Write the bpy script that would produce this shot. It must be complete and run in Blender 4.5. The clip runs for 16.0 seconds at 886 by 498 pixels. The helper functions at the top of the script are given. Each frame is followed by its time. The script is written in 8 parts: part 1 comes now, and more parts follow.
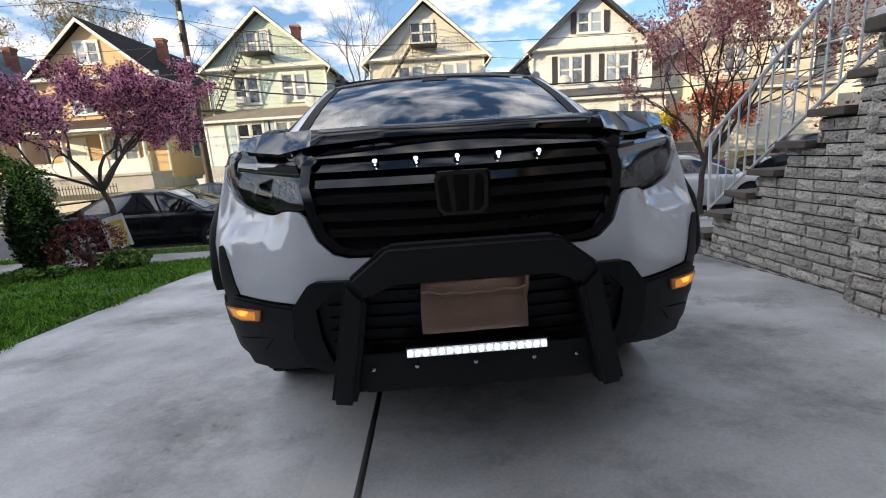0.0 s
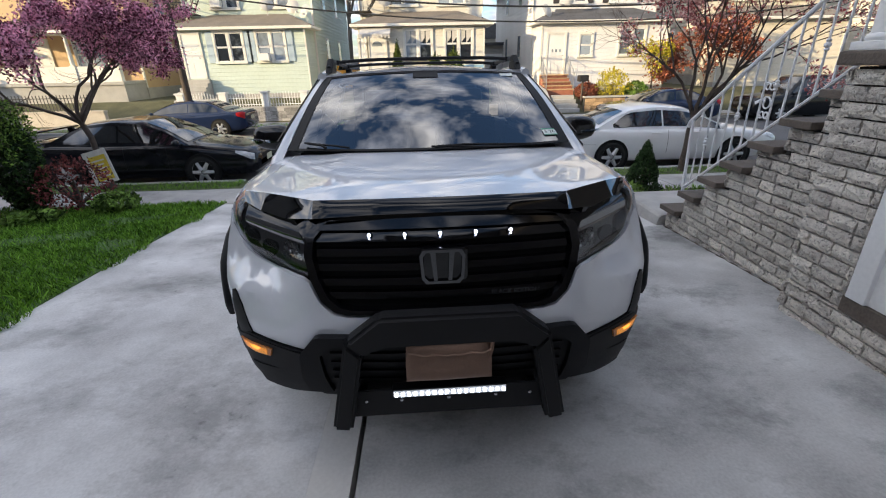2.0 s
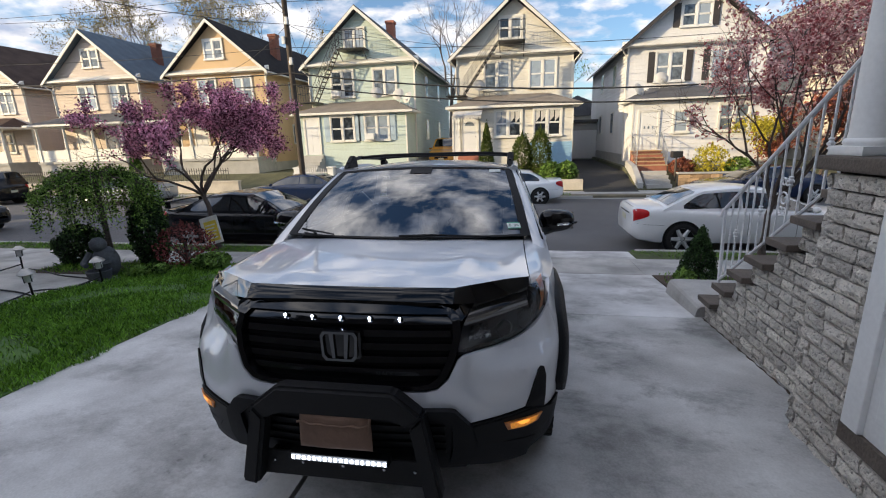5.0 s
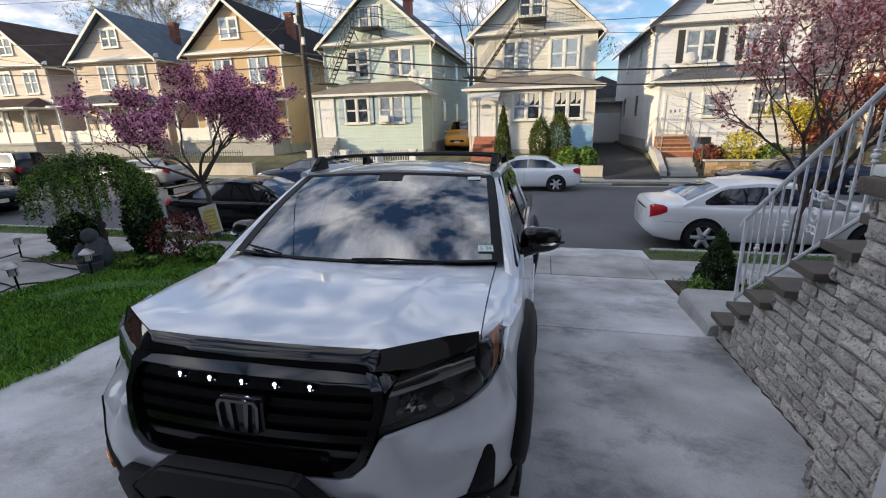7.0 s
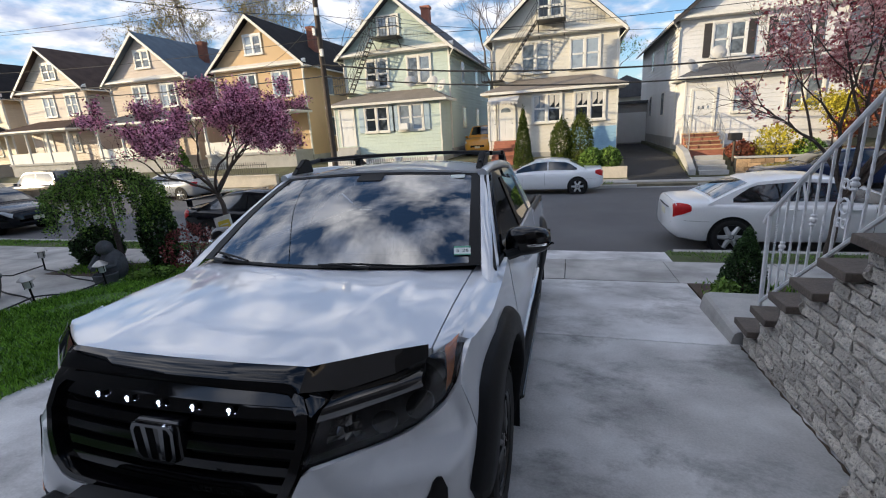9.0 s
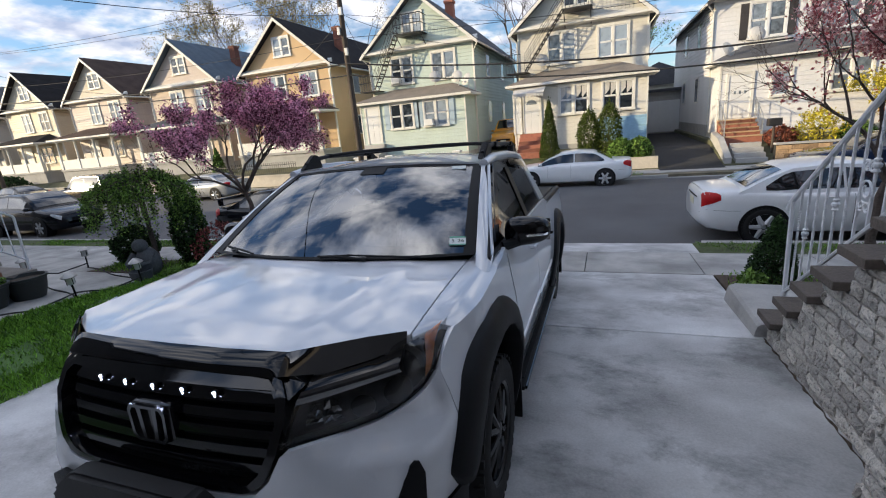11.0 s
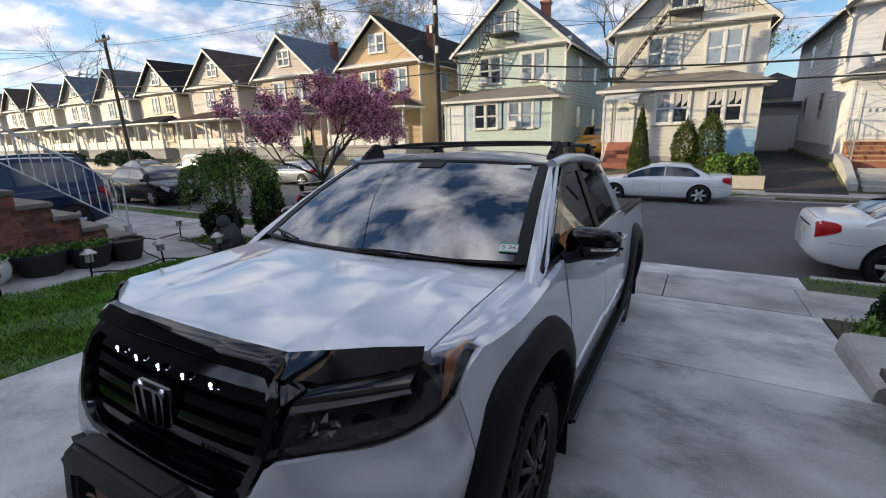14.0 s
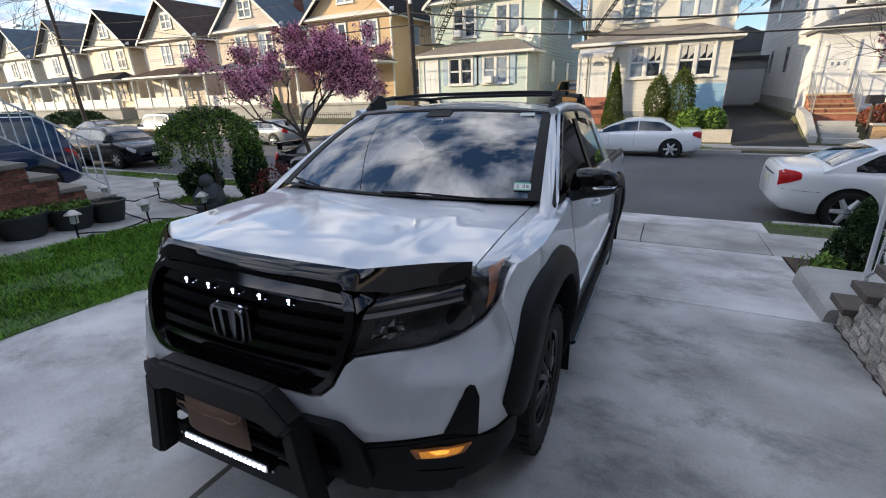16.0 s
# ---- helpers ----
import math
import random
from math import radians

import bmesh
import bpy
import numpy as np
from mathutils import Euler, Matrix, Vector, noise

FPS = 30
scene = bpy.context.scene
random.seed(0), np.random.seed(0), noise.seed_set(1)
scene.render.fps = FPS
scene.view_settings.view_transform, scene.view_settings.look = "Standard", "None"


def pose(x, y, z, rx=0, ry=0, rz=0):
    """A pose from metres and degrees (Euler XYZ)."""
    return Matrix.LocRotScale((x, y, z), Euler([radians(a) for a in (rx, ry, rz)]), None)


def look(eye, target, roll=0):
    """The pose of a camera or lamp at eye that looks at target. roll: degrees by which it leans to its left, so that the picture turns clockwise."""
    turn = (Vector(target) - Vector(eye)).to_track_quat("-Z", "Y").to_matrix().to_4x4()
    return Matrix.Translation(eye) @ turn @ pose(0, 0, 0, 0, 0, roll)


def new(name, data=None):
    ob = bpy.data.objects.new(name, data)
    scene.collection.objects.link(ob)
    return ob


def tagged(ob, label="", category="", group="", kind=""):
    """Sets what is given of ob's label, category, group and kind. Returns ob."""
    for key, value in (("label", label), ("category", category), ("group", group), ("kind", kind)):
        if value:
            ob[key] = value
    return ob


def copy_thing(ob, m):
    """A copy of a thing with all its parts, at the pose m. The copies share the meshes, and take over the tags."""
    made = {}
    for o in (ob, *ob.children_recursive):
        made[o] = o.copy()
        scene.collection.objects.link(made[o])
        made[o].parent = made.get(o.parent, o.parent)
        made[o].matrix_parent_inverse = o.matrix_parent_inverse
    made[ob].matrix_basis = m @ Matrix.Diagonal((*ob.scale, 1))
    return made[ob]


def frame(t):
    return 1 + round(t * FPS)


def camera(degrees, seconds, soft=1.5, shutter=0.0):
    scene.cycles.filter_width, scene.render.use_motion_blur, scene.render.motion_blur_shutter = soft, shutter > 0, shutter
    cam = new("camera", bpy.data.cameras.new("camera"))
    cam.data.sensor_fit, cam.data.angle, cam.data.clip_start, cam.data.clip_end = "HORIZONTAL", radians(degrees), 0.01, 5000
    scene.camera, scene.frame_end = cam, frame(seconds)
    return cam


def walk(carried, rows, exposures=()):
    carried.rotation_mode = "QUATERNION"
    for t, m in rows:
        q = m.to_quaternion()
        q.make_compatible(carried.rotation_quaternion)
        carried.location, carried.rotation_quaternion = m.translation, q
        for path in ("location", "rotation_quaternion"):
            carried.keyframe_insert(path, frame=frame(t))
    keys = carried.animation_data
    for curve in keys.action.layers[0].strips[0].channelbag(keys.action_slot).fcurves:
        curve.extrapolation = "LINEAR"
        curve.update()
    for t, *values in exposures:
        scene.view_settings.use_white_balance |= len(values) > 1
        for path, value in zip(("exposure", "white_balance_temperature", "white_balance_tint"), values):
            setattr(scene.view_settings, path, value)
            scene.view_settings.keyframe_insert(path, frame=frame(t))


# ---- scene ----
cam = camera(90.4, 16.0, soft=1.1)
PATH = [
    (0, (0.006, 0.002, 1.119), (0.043, 1.956, 0.696), -3.8),
    (0.5, (-0.025, -0.031, 1.332), (-0.033, 1.878, 0.733), -2.8),
    (1, (-0.046, -0.077, 1.569), (-0.036, 1.772, 0.807), -0.8),
    (1.5, (-0.044, -0.114, 1.687), (0.08, 1.72, 0.897), 0.5),
    (2, (0.043, -0.091, 1.695), (0.121, 1.751, 0.919), -1.3),
    (2.5, (0.189, -0.07, 1.73), (0.017, 1.814, 1.082), -2.8),
    (3, (0.249, -0.176, 1.785), (-0.022, 1.712, 1.183), -3.4),
    (3.5, (0.311, -0.307, 1.811), (0.072, 1.592, 1.229), -0.9),
    (4, (0.483, -0.341, 1.842), (0.249, 1.577, 1.326), -0.9),
    (4.5, (0.706, -0.324, 1.841), (0.412, 1.597, 1.37), -1.5),
    (7, (1.145, 0.252, 1.999), (0.708, 2.122, 1.441), -1.4),
    (7.5, (1.151, 0.367, 1.975), (0.712, 2.244, 1.442), -1.4),
    (8, (1.2, 0.468, 1.941), (0.727, 2.337, 1.407), -1.7),
    (10.5, (1.546, 0.536, 1.889), (0.889, 2.355, 1.38), -5.5),
    (11, (1.546, 0.555, 1.872), (0.862, 2.357, 1.34), -5.2),
    (11.5, (1.543, 0.655, 1.855), (0.912, 2.473, 1.308), -4.2),
    (12, (1.549, 0.833, 1.843), (1.05, 2.69, 1.291), -2.9),
    (12.5, (1.585, 0.876, 1.829), (0.917, 2.68, 1.281), -0.5),
    (13, (1.715, 0.905, 1.826), (0.796, 2.599, 1.288), -1.2),
    (13.5, (1.711, 0.895, 1.812), (0.652, 2.509, 1.29), -1.9),
    (14, (1.565, 0.81, 1.814), (0.586, 2.479, 1.306), -1.7),
    (14.5, (1.474, 0.719, 1.819), (0.592, 2.443, 1.32), -1.5),
    (15, (1.519, 0.636, 1.807), (0.684, 2.386, 1.32), -0.6),
    (15.5, (1.54, 0.531, 1.792), (0.686, 2.229, 1.168), -1.3),
    (16, (1.472, 0.485, 1.778), (0.617, 2.16, 1.096), -2.1),
]
walk(cam, [(t, look(eye, target, roll)) for t, eye, target, roll in PATH],
     exposures=[(0, 1.14, 5950, 11), (1, 1.07, 5950, 11), (1.6, 1.14, 5950, 11), (2.2, 1.11, 5950, 12), (3.0, 0.93, 5930, 12), (3.5, 0.97, 5900, 12), (4.5, 0.88, 5850, 12), (7, 0.80, 5650, 12), (12, 0.78, 5600, 12), (13.5, 0.65, 5600, 12), (14.5, 0.69, 5600, 12), (15.5, 0.74, 5600, 12), (16, 0.92, 5600, 12)])

# ---- light ----
SUN_EL, SUN_TURN = radians(12.5), radians(62.0)      # low sun to the left and a little behind; its light travels 62 degrees from +y towards +x
world = bpy.data.worlds.new("world")
scene.world = world
world.use_nodes = True
wn, wl = world.node_tree.nodes, world.node_tree.links
wn.clear()
w_out = wn.new("ShaderNodeOutputWorld")
w_bg = wn.new("ShaderNodeBackground")
sky = wn.new("ShaderNodeTexSky")
sky.sky_type = "NISHITA"
sky.sun_disc = False
sky.sun_elevation = SUN_EL
sky.sun_rotation = radians(180) + SUN_TURN
sky.air_density, sky.dust_density, sky.ozone_density = 1.0, 0.6, 2.0
w_tc = wn.new("ShaderNodeTexCoord")


def w_math(op, a, b=None, clamp=False):
    """One step of arithmetic in the sky's nodes."""
    m = wn.new("ShaderNodeMath")
    m.operation, m.use_clamp = op, clamp
    for k, v in enumerate((a, b)):
        if v is None:
            continue
        if isinstance(v, (int, float)):
            m.inputs[k].default_value = v
        else:
            wl.new(v, m.inputs[k])
    return m.outputs[0]


# clouds lie on a flat layer overhead, so they crowd together towards the horizon
w_sep = wn.new("ShaderNodeSeparateXYZ")
wl.new(w_tc.outputs["Generated"], w_sep.inputs[0])
w_up = w_math("MAXIMUM", w_sep.outputs["Z"], 0.0)
w_h = w_math("ADD", w_up, 0.22)
w_com = wn.new("ShaderNodeCombineXYZ")
wl.new(w_math("DIVIDE", w_sep.outputs["X"], w_h), w_com.inputs["X"])
wl.new(w_math("DIVIDE", w_sep.outputs["Y"], w_h), w_com.inputs["Y"])
w_n1 = wn.new("ShaderNodeTexNoise")
w_n1.inputs["Scale"].default_value = 4.4
w_n1.inputs["Detail"].default_value = 10
w_n1.inputs["Roughness"].default_value = 0.55
w_n1.inputs["Distortion"].default_value = 0.15
w_ramp = wn.new("ShaderNodeValToRGB")
w_ramp.color_ramp.elements[0].position, w_ramp.color_ramp.elements[1].position = 0.44, 0.62
w_n2 = wn.new("ShaderNodeTexNoise")
w_n2.inputs["Scale"].default_value = 5.5
w_n2.inputs["Detail"].default_value = 8
w_cr = wn.new("ShaderNodeValToRGB")
w_cr.color_ramp.elements[0].position, w_cr.color_ramp.elements[0].color = 0.34, (3.0, 3.2, 3.7, 1)
w_cr.color_ramp.elements[1].position, w_cr.color_ramp.elements[1].color = 0.60, (7.3, 6.6, 5.7, 1)
w_lift = wn.new("ShaderNodeVectorMath")                 # an overcast layer is brighter overhead than at the horizon
w_lift.operation = "SCALE"
w_sun = wn.new("ShaderNodeVectorMath")                  # and brightest round the low sun
w_sun.operation = "DOT_PRODUCT"
wl.new(w_tc.outputs["Generated"], w_sun.inputs[0])
w_sun.inputs[1].default_value = (-math.sin(SUN_TURN) * math.cos(SUN_EL), -math.cos(SUN_TURN) * math.cos(SUN_EL), math.sin(SUN_EL))
w_glow = w_math("POWER", w_math("MAXIMUM", w_sun.outputs["Value"], 0.0), 5.0)
wl.new(w_math("ADD", w_math("ADD", w_math("MULTIPLY", w_up, 1.1), 0.78), w_math("MULTIPLY", w_glow, 0.6)), w_lift.inputs["Scale"])
w_mix = wn.new("ShaderNodeMix")
w_mix.data_type = "RGBA"
for w_n in (w_n1, w_n2):
    wl.new(w_com.outputs[0], w_n.inputs["Vector"])
w_cover = w_math("MULTIPLY_ADD", w_sep.outputs["X"], -0.05)      # cloud thins out towards the end of the street away from the sun
w_cover.node.inputs[2].default_value = 0.0
wl.new(w_math("ADD", w_n1.outputs["Fac"], w_cover), w_ramp.inputs["Fac"])
wl.new(w_n2.outputs["Fac"], w_cr.inputs["Fac"])
wl.new(w_cr.outputs["Color"], w_lift.inputs[0])
wl.new(w_ramp.outputs["Color"], w_mix.inputs[0])
wl.new(sky.outputs["Color"], w_mix.inputs[6])
wl.new(w_lift.outputs[0], w_mix.inputs[7])
wl.new(w_mix.outputs[2], w_bg.inputs["Color"])
w_bg.inputs["Strength"].default_value = 0.105
wl.new(w_bg.outputs["Background"], w_out.inputs["Surface"])

sun = new("sun", bpy.data.lights.new("sun", "SUN"))
sun.data.energy, sun.data.angle, sun.data.color = 3.5, radians(0.6), (1.0, 0.76, 0.42)
_d = Vector((math.sin(SUN_TURN) * math.cos(SUN_EL), math.cos(SUN_TURN) * math.cos(SUN_EL), -math.sin(SUN_EL)))
sun.matrix_world = look((0, 0, 40), Vector((0, 0, 40)) + _d)
scene.view_settings.exposure = 1.0

# ---- materials ----
def M(name, col, rough=0.6, metal=0.0, var=0.15, scale=3.0, fine=45.0, bump=0.0, coat=0.0, spec=0.5, rnd=0.0, island=0.0,
      emit=0.0, emit_col=None, col2=None, blotch=0.5, sheen=0.0):
    """A procedural surface: base colour varied by coarse and fine noise, fine relief, and a random shift for each object or island."""
    m = bpy.data.materials.new(name)
    m.use_nodes = True
    n, l = m.node_tree.nodes, m.node_tree.links
    b = n["Principled BSDF"]
    b.inputs["Roughness"].default_value = rough
    b.inputs["Metallic"].default_value = metal
    b.inputs["Coat Weight"].default_value = coat
    b.inputs["Coat Roughness"].default_value = 0.03
    b.inputs["Specular IOR Level"].default_value = spec
    tc = n.new("ShaderNodeTexCoord")
    n1, n2 = n.new("ShaderNodeTexNoise"), n.new("ShaderNodeTexNoise")
    n1.inputs["Scale"].default_value, n1.inputs["Detail"].default_value = scale, 5
    n2.inputs["Scale"].default_value, n2.inputs["Detail"].default_value = fine, 3
    l.new(tc.outputs["Object"], n1.inputs["Vector"])
    l.new(tc.outputs["Object"], n2.inputs["Vector"])
    add = n.new("ShaderNodeMath")
    add.operation = "MULTIPLY_ADD"
    l.new(n1.outputs["Fac"], add.inputs[0])
    add.inputs[1].default_value = blotch
    half = n.new("ShaderNodeMath")
    half.operation = "MULTIPLY"
    l.new(n2.outputs["Fac"], half.inputs[0])
    half.inputs[1].default_value = 1 - blotch
    l.new(half.outputs[0], add.inputs[2])
    fac = add.outputs[0]
    for weight, kind, out in ((rnd, "ShaderNodeObjectInfo", "Random"), (island, "ShaderNodeNewGeometry", "Random Per Island")):
        if weight:
            info, ma = n.new(kind), n.new("ShaderNodeMath")
            ma.operation = "MULTIPLY_ADD"
            l.new(info.outputs[out], ma.inputs[0])
            ma.inputs[1].default_value = weight
            off = n.new("ShaderNodeMath")
            off.operation = "SUBTRACT"
            l.new(fac, off.inputs[0])
            off.inputs[1].default_value = weight / 2
            l.new(off.outputs[0], ma.inputs[2])
            fac = ma.outputs[0]
    ramp = n.new("ShaderNodeValToRGB")
    lo = tuple(max(c * (1 - var * 1.6), 0) for c in col)
    hi = tuple(min(c * (1 + var * 1.6), 1) for c in (col2 or col))
    ramp.color_ramp.elements[0].position, ramp.color_ramp.elements[0].color = 0.28, (*lo, 1)
    ramp.color_ramp.elements[1].position, ramp.color_ramp.elements[1].color = 0.72, (*hi, 1)
    l.new(fac, ramp.inputs["Fac"])
    l.new(ramp.outputs["Color"], b.inputs["Base Color"])
    if bump:
        bp = n.new("ShaderNodeBump")
        bp.inputs["Strength"].default_value = min(bump, 1.0)
        bp.inputs["Distance"].default_value = 0.012
        l.new(n2.outputs["Fac"], bp.inputs["Height"])
        l.new(bp.outputs["Normal"], b.inputs["Normal"])
    if emit:
        b.inputs["Emission Color"].default_value = (*(emit_col or col), 1)
        b.inputs["Emission Strength"].default_value = emit
    return m


def siding(name, col, pitch=0.19, depth=1.0, var=0.08):
    """Clapboard: board laps as relief every `pitch` metres of height, with weathering."""
    m = M(name, col, 0.55, var=var, scale=0.6, fine=9, blotch=0.6)
    n, l = m.node_tree.nodes, m.node_tree.links
    tc, sep = n.new("ShaderNodeTexCoord"), n.new("ShaderNodeSeparateXYZ")
    l.new(tc.outputs["Object"], sep.inputs[0])
    mu, fr = n.new("ShaderNodeMath"), n.new("ShaderNodeMath")
    mu.operation, fr.operation = "MULTIPLY", "FRACT"
    l.new(sep.outputs["Z"], mu.inputs[0])
    mu.inputs[1].default_value = 1 / pitch
    l.new(mu.outputs[0], fr.inputs[0])
    inv = n.new("ShaderNodeMath")
    inv.operation = "SUBTRACT"
    inv.inputs[0].default_value = 1.0
    l.new(fr.outputs[0], inv.inputs[1])
    bp = n.new("ShaderNodeBump")
    bp.inputs["Strength"].default_value, bp.inputs["Distance"].default_value = depth, 0.07
    l.new(inv.outputs[0], bp.inputs["Height"])
    l.new(bp.outputs["Normal"], n["Principled BSDF"].inputs["Normal"])
    return m


def stained_concrete(name, col, col2, stain=(0.16, 0.155, 0.15), amount=0.6):
    """Brushed concrete: pale laitance, large drifting stains, fine grit and pinholes."""
    m = M(name, col, 0.8, var=0.17, scale=1.6, fine=70, bump=0.14, col2=col2, spec=0.35, blotch=0.80)
    n, l = m.node_tree.nodes, m.node_tree.links
    b = n["Principled BSDF"]
    src = b.inputs["Base Color"].links[0].from_socket
    tc, mp, ns = n.new("ShaderNodeTexCoord"), n.new("ShaderNodeMapping"), n.new("ShaderNodeTexNoise")
    mp.inputs["Scale"].default_value = (0.8, 1.1, 1.0)
    mp.inputs["Rotation"].default_value = (0, 0, 0.5)
    ns.inputs["Scale"].default_value, ns.inputs["Detail"].default_value, ns.inputs["Roughness"].default_value = 1.3, 12, 0.72
    ns.inputs["Distortion"].default_value = 0.12
    l.new(tc.outputs["Object"], mp.inputs["Vector"])
    l.new(mp.outputs["Vector"], ns.inputs["Vector"])
    rp = n.new("ShaderNodeValToRGB")
    rp.color_ramp.elements[0].position, rp.color_ramp.elements[1].position = 0.49, 0.64
    rp.color_ramp.elements[1].color = (amount, amount, amount, 1)
    l.new(ns.outputs["Fac"], rp.inputs["Fac"])
    mx = n.new("ShaderNodeMix")
    mx.data_type = "RGBA"
    l.new(rp.outputs["Color"], mx.inputs[0])
    l.new(src, mx.inputs[6])
    mx.inputs[7].default_value = (*stain, 1)
    sp = n.new("ShaderNodeTexNoise")                       # small dark specks in drifts
    sp.inputs["Scale"].default_value, sp.inputs["Detail"].default_value = 22, 7
    l.new(tc.outputs["Object"], sp.inputs["Vector"])
    r2 = n.new("ShaderNodeValToRGB")
    r2.color_ramp.elements[0].position, r2.color_ramp.elements[1].position = 0.60, 0.72
    r2.color_ramp.elements[1].color = (0.7, 0.7, 0.7, 1)
    l.new(sp.outputs["Fac"], r2.inputs["Fac"])
    pr = n.new("ShaderNodeMath")
    pr.operation = "MULTIPLY"
    l.new(r2.outputs["Color"], pr.inputs[0])
    mxm = n.new("ShaderNodeMath")                          # a few specks outside the drifts too
    mxm.operation = "MAXIMUM"
    l.new(rp.outputs["Color"], mxm.inputs[0])
    mxm.inputs[1].default_value = 0.10
    l.new(mxm.outputs[0], pr.inputs[1])
    m2 = n.new("ShaderNodeMix")
    m2.data_type = "RGBA"
    l.new(pr.outputs[0], m2.inputs[0])
    l.new(mx.outputs[2], m2.inputs[6])
    m2.inputs[7].default_value = (0.09, 0.088, 0.085, 1)
    l.new(m2.outputs[2], b.inputs["Base Color"])
    return m


def glass(name, tint=(0.75, 0.8, 0.82), rough=0.0, ior=1.5):
    m = bpy.data.materials.new(name)
    m.use_nodes = True
    b = m.node_tree.nodes["Principled BSDF"]
    b.inputs["Base Color"].default_value = (*tint, 1)
    b.inputs["Roughness"].default_value = rough
    b.inputs["IOR"].default_value = ior
    b.inputs["Transmission Weight"].default_value = 1.0
    return m


def pane(name, tint, ior):
    """A thin coated sheet of glass: clear straight through, mirroring more at a slant."""
    m = bpy.data.materials.new(name)
    m.use_nodes = True
    n, l = m.node_tree.nodes, m.node_tree.links
    n.remove(n["Principled BSDF"])
    tr, gl, mx, fr = (n.new("ShaderNode" + k) for k in ("BsdfTransparent", "BsdfGlossy", "MixShader", "Fresnel"))
    tr.inputs["Color"].default_value = (*tint, 1)
    gl.inputs["Roughness"].default_value = 0.015
    gl.inputs["Color"].default_value = (0.95, 0.97, 1.0, 1)
    fr.inputs["IOR"].default_value = ior
    l.new(fr.outputs[0], mx.inputs[0])
    l.new(tr.outputs[0], mx.inputs[1])
    l.new(gl.outputs[0], mx.inputs[2])
    l.new(mx.outputs[0], n["Material Output"].inputs["Surface"])
    return m


def pitted(m):
    """Split-faced masonry: small dark pits and a coarse broken relief, in world size."""
    n, l = m.node_tree.nodes, m.node_tree.links
    b = n["Principled BSDF"]
    src = b.inputs["Base Color"].links[0].from_socket
    geo, pit, rough = n.new("ShaderNodeNewGeometry"), n.new("ShaderNodeTexNoise"), n.new("ShaderNodeTexNoise")
    pit.inputs["Scale"].default_value, pit.inputs["Detail"].default_value = 60, 5
    rough.inputs["Scale"].default_value, rough.inputs["Detail"].default_value = 38, 6
    for t in (pit, rough):
        l.new(geo.outputs["Position"], t.inputs["Vector"])
    rp, mx = n.new("ShaderNodeValToRGB"), n.new("ShaderNodeMix")
    rp.color_ramp.elements[0].position, rp.color_ramp.elements[0].color = 0.27, (1, 1, 1, 1)
    rp.color_ramp.elements[1].position, rp.color_ramp.elements[1].color = 0.44, (0, 0, 0, 1)
    mx.data_type = "RGBA"
    l.new(pit.outputs["Fac"], rp.inputs["Fac"])
    l.new(rp.outputs["Color"], mx.inputs[0])
    l.new(src, mx.inputs[6])
    mx.inputs[7].default_value = (0.13, 0.118, 0.105, 1)
    l.new(mx.outputs[2], b.inputs["Base Color"])
    bp = n.new("ShaderNodeBump")
    bp.inputs["Strength"].default_value, bp.inputs["Distance"].default_value = 1.0, 0.02
    ad = n.new("ShaderNodeMath")
    ad.operation = "ADD"
    l.new(pit.outputs["Fac"], ad.inputs[0])
    l.new(rough.outputs["Fac"], ad.inputs[1])
    l.new(ad.outputs[0], bp.inputs["Height"])
    l.new(bp.outputs["Normal"], b.inputs["Normal"])
    return m


CONCRETE = stained_concrete("driveway_concrete", (0.46, 0.456, 0.452), (0.64, 0.64, 0.64), stain=(0.22, 0.217, 0.212), amount=0.62)
# darker and more stained, for the near right-hand slab
CONCRETE_DARK = stained_concrete("driveway_concrete_dark", (0.38, 0.377, 0.37), (0.56, 0.56, 0.555), stain=(0.15, 0.153, 0.150), amount=0.74)
STRIP = M("trowelled_concrete", (0.60, 0.59, 0.57), 0.75, var=0.06, scale=2, fine=50, bump=0.12, spec=0.35)
WALK = stained_concrete("sidewalk_concrete", (0.32, 0.314, 0.30), (0.45, 0.44, 0.42), amount=0.35)
CURB = M("curb_concrete", (0.42, 0.41, 0.39), 0.85, var=0.15, scale=2, fine=60, bump=0.3)
ASPHALT = M("asphalt", (0.10, 0.10, 0.105), 0.85, var=0.22, scale=0.5, fine=120, bump=0.5, blotch=0.55)
ASPHALT_NEW = M("asphalt_new", (0.03, 0.03, 0.032), 0.9, var=0.3, scale=0.9, fine=110, bump=0.5)
SOIL = M("soil", (0.075, 0.055, 0.038), 0.95, var=0.4, scale=4, fine=50, bump=0.9)
TURF = M("turf", (0.065, 0.13, 0.025), 0.9, var=0.4, scale=3, fine=70, bump=0.8)
DRYVERGE = M("dry_verge", (0.17, 0.15, 0.10), 0.95, var=0.35, scale=2, fine=30, bump=0.6)
VERGETURF = M("worn_turf", (0.075, 0.095, 0.032), 0.95, var=0.45, scale=3, fine=40, bump=0.8)
YARD = M("yard_earth", (0.095, 0.095, 0.05), 0.95, var=0.4, scale=1.5, fine=30, bump=0.7)
BLADE = M("grass_blade", (0.085, 0.21, 0.018), 0.5, var=0.35, scale=1.4, fine=8, island=0.5, col2=(0.16, 0.30, 0.035), spec=0.15)
STONE = pitted(M("split_stone", (0.50, 0.46, 0.41), 0.85, var=0.14, scale=2.5, fine=42, bump=0.5, rnd=0.3, col2=(0.68, 0.63, 0.555)))
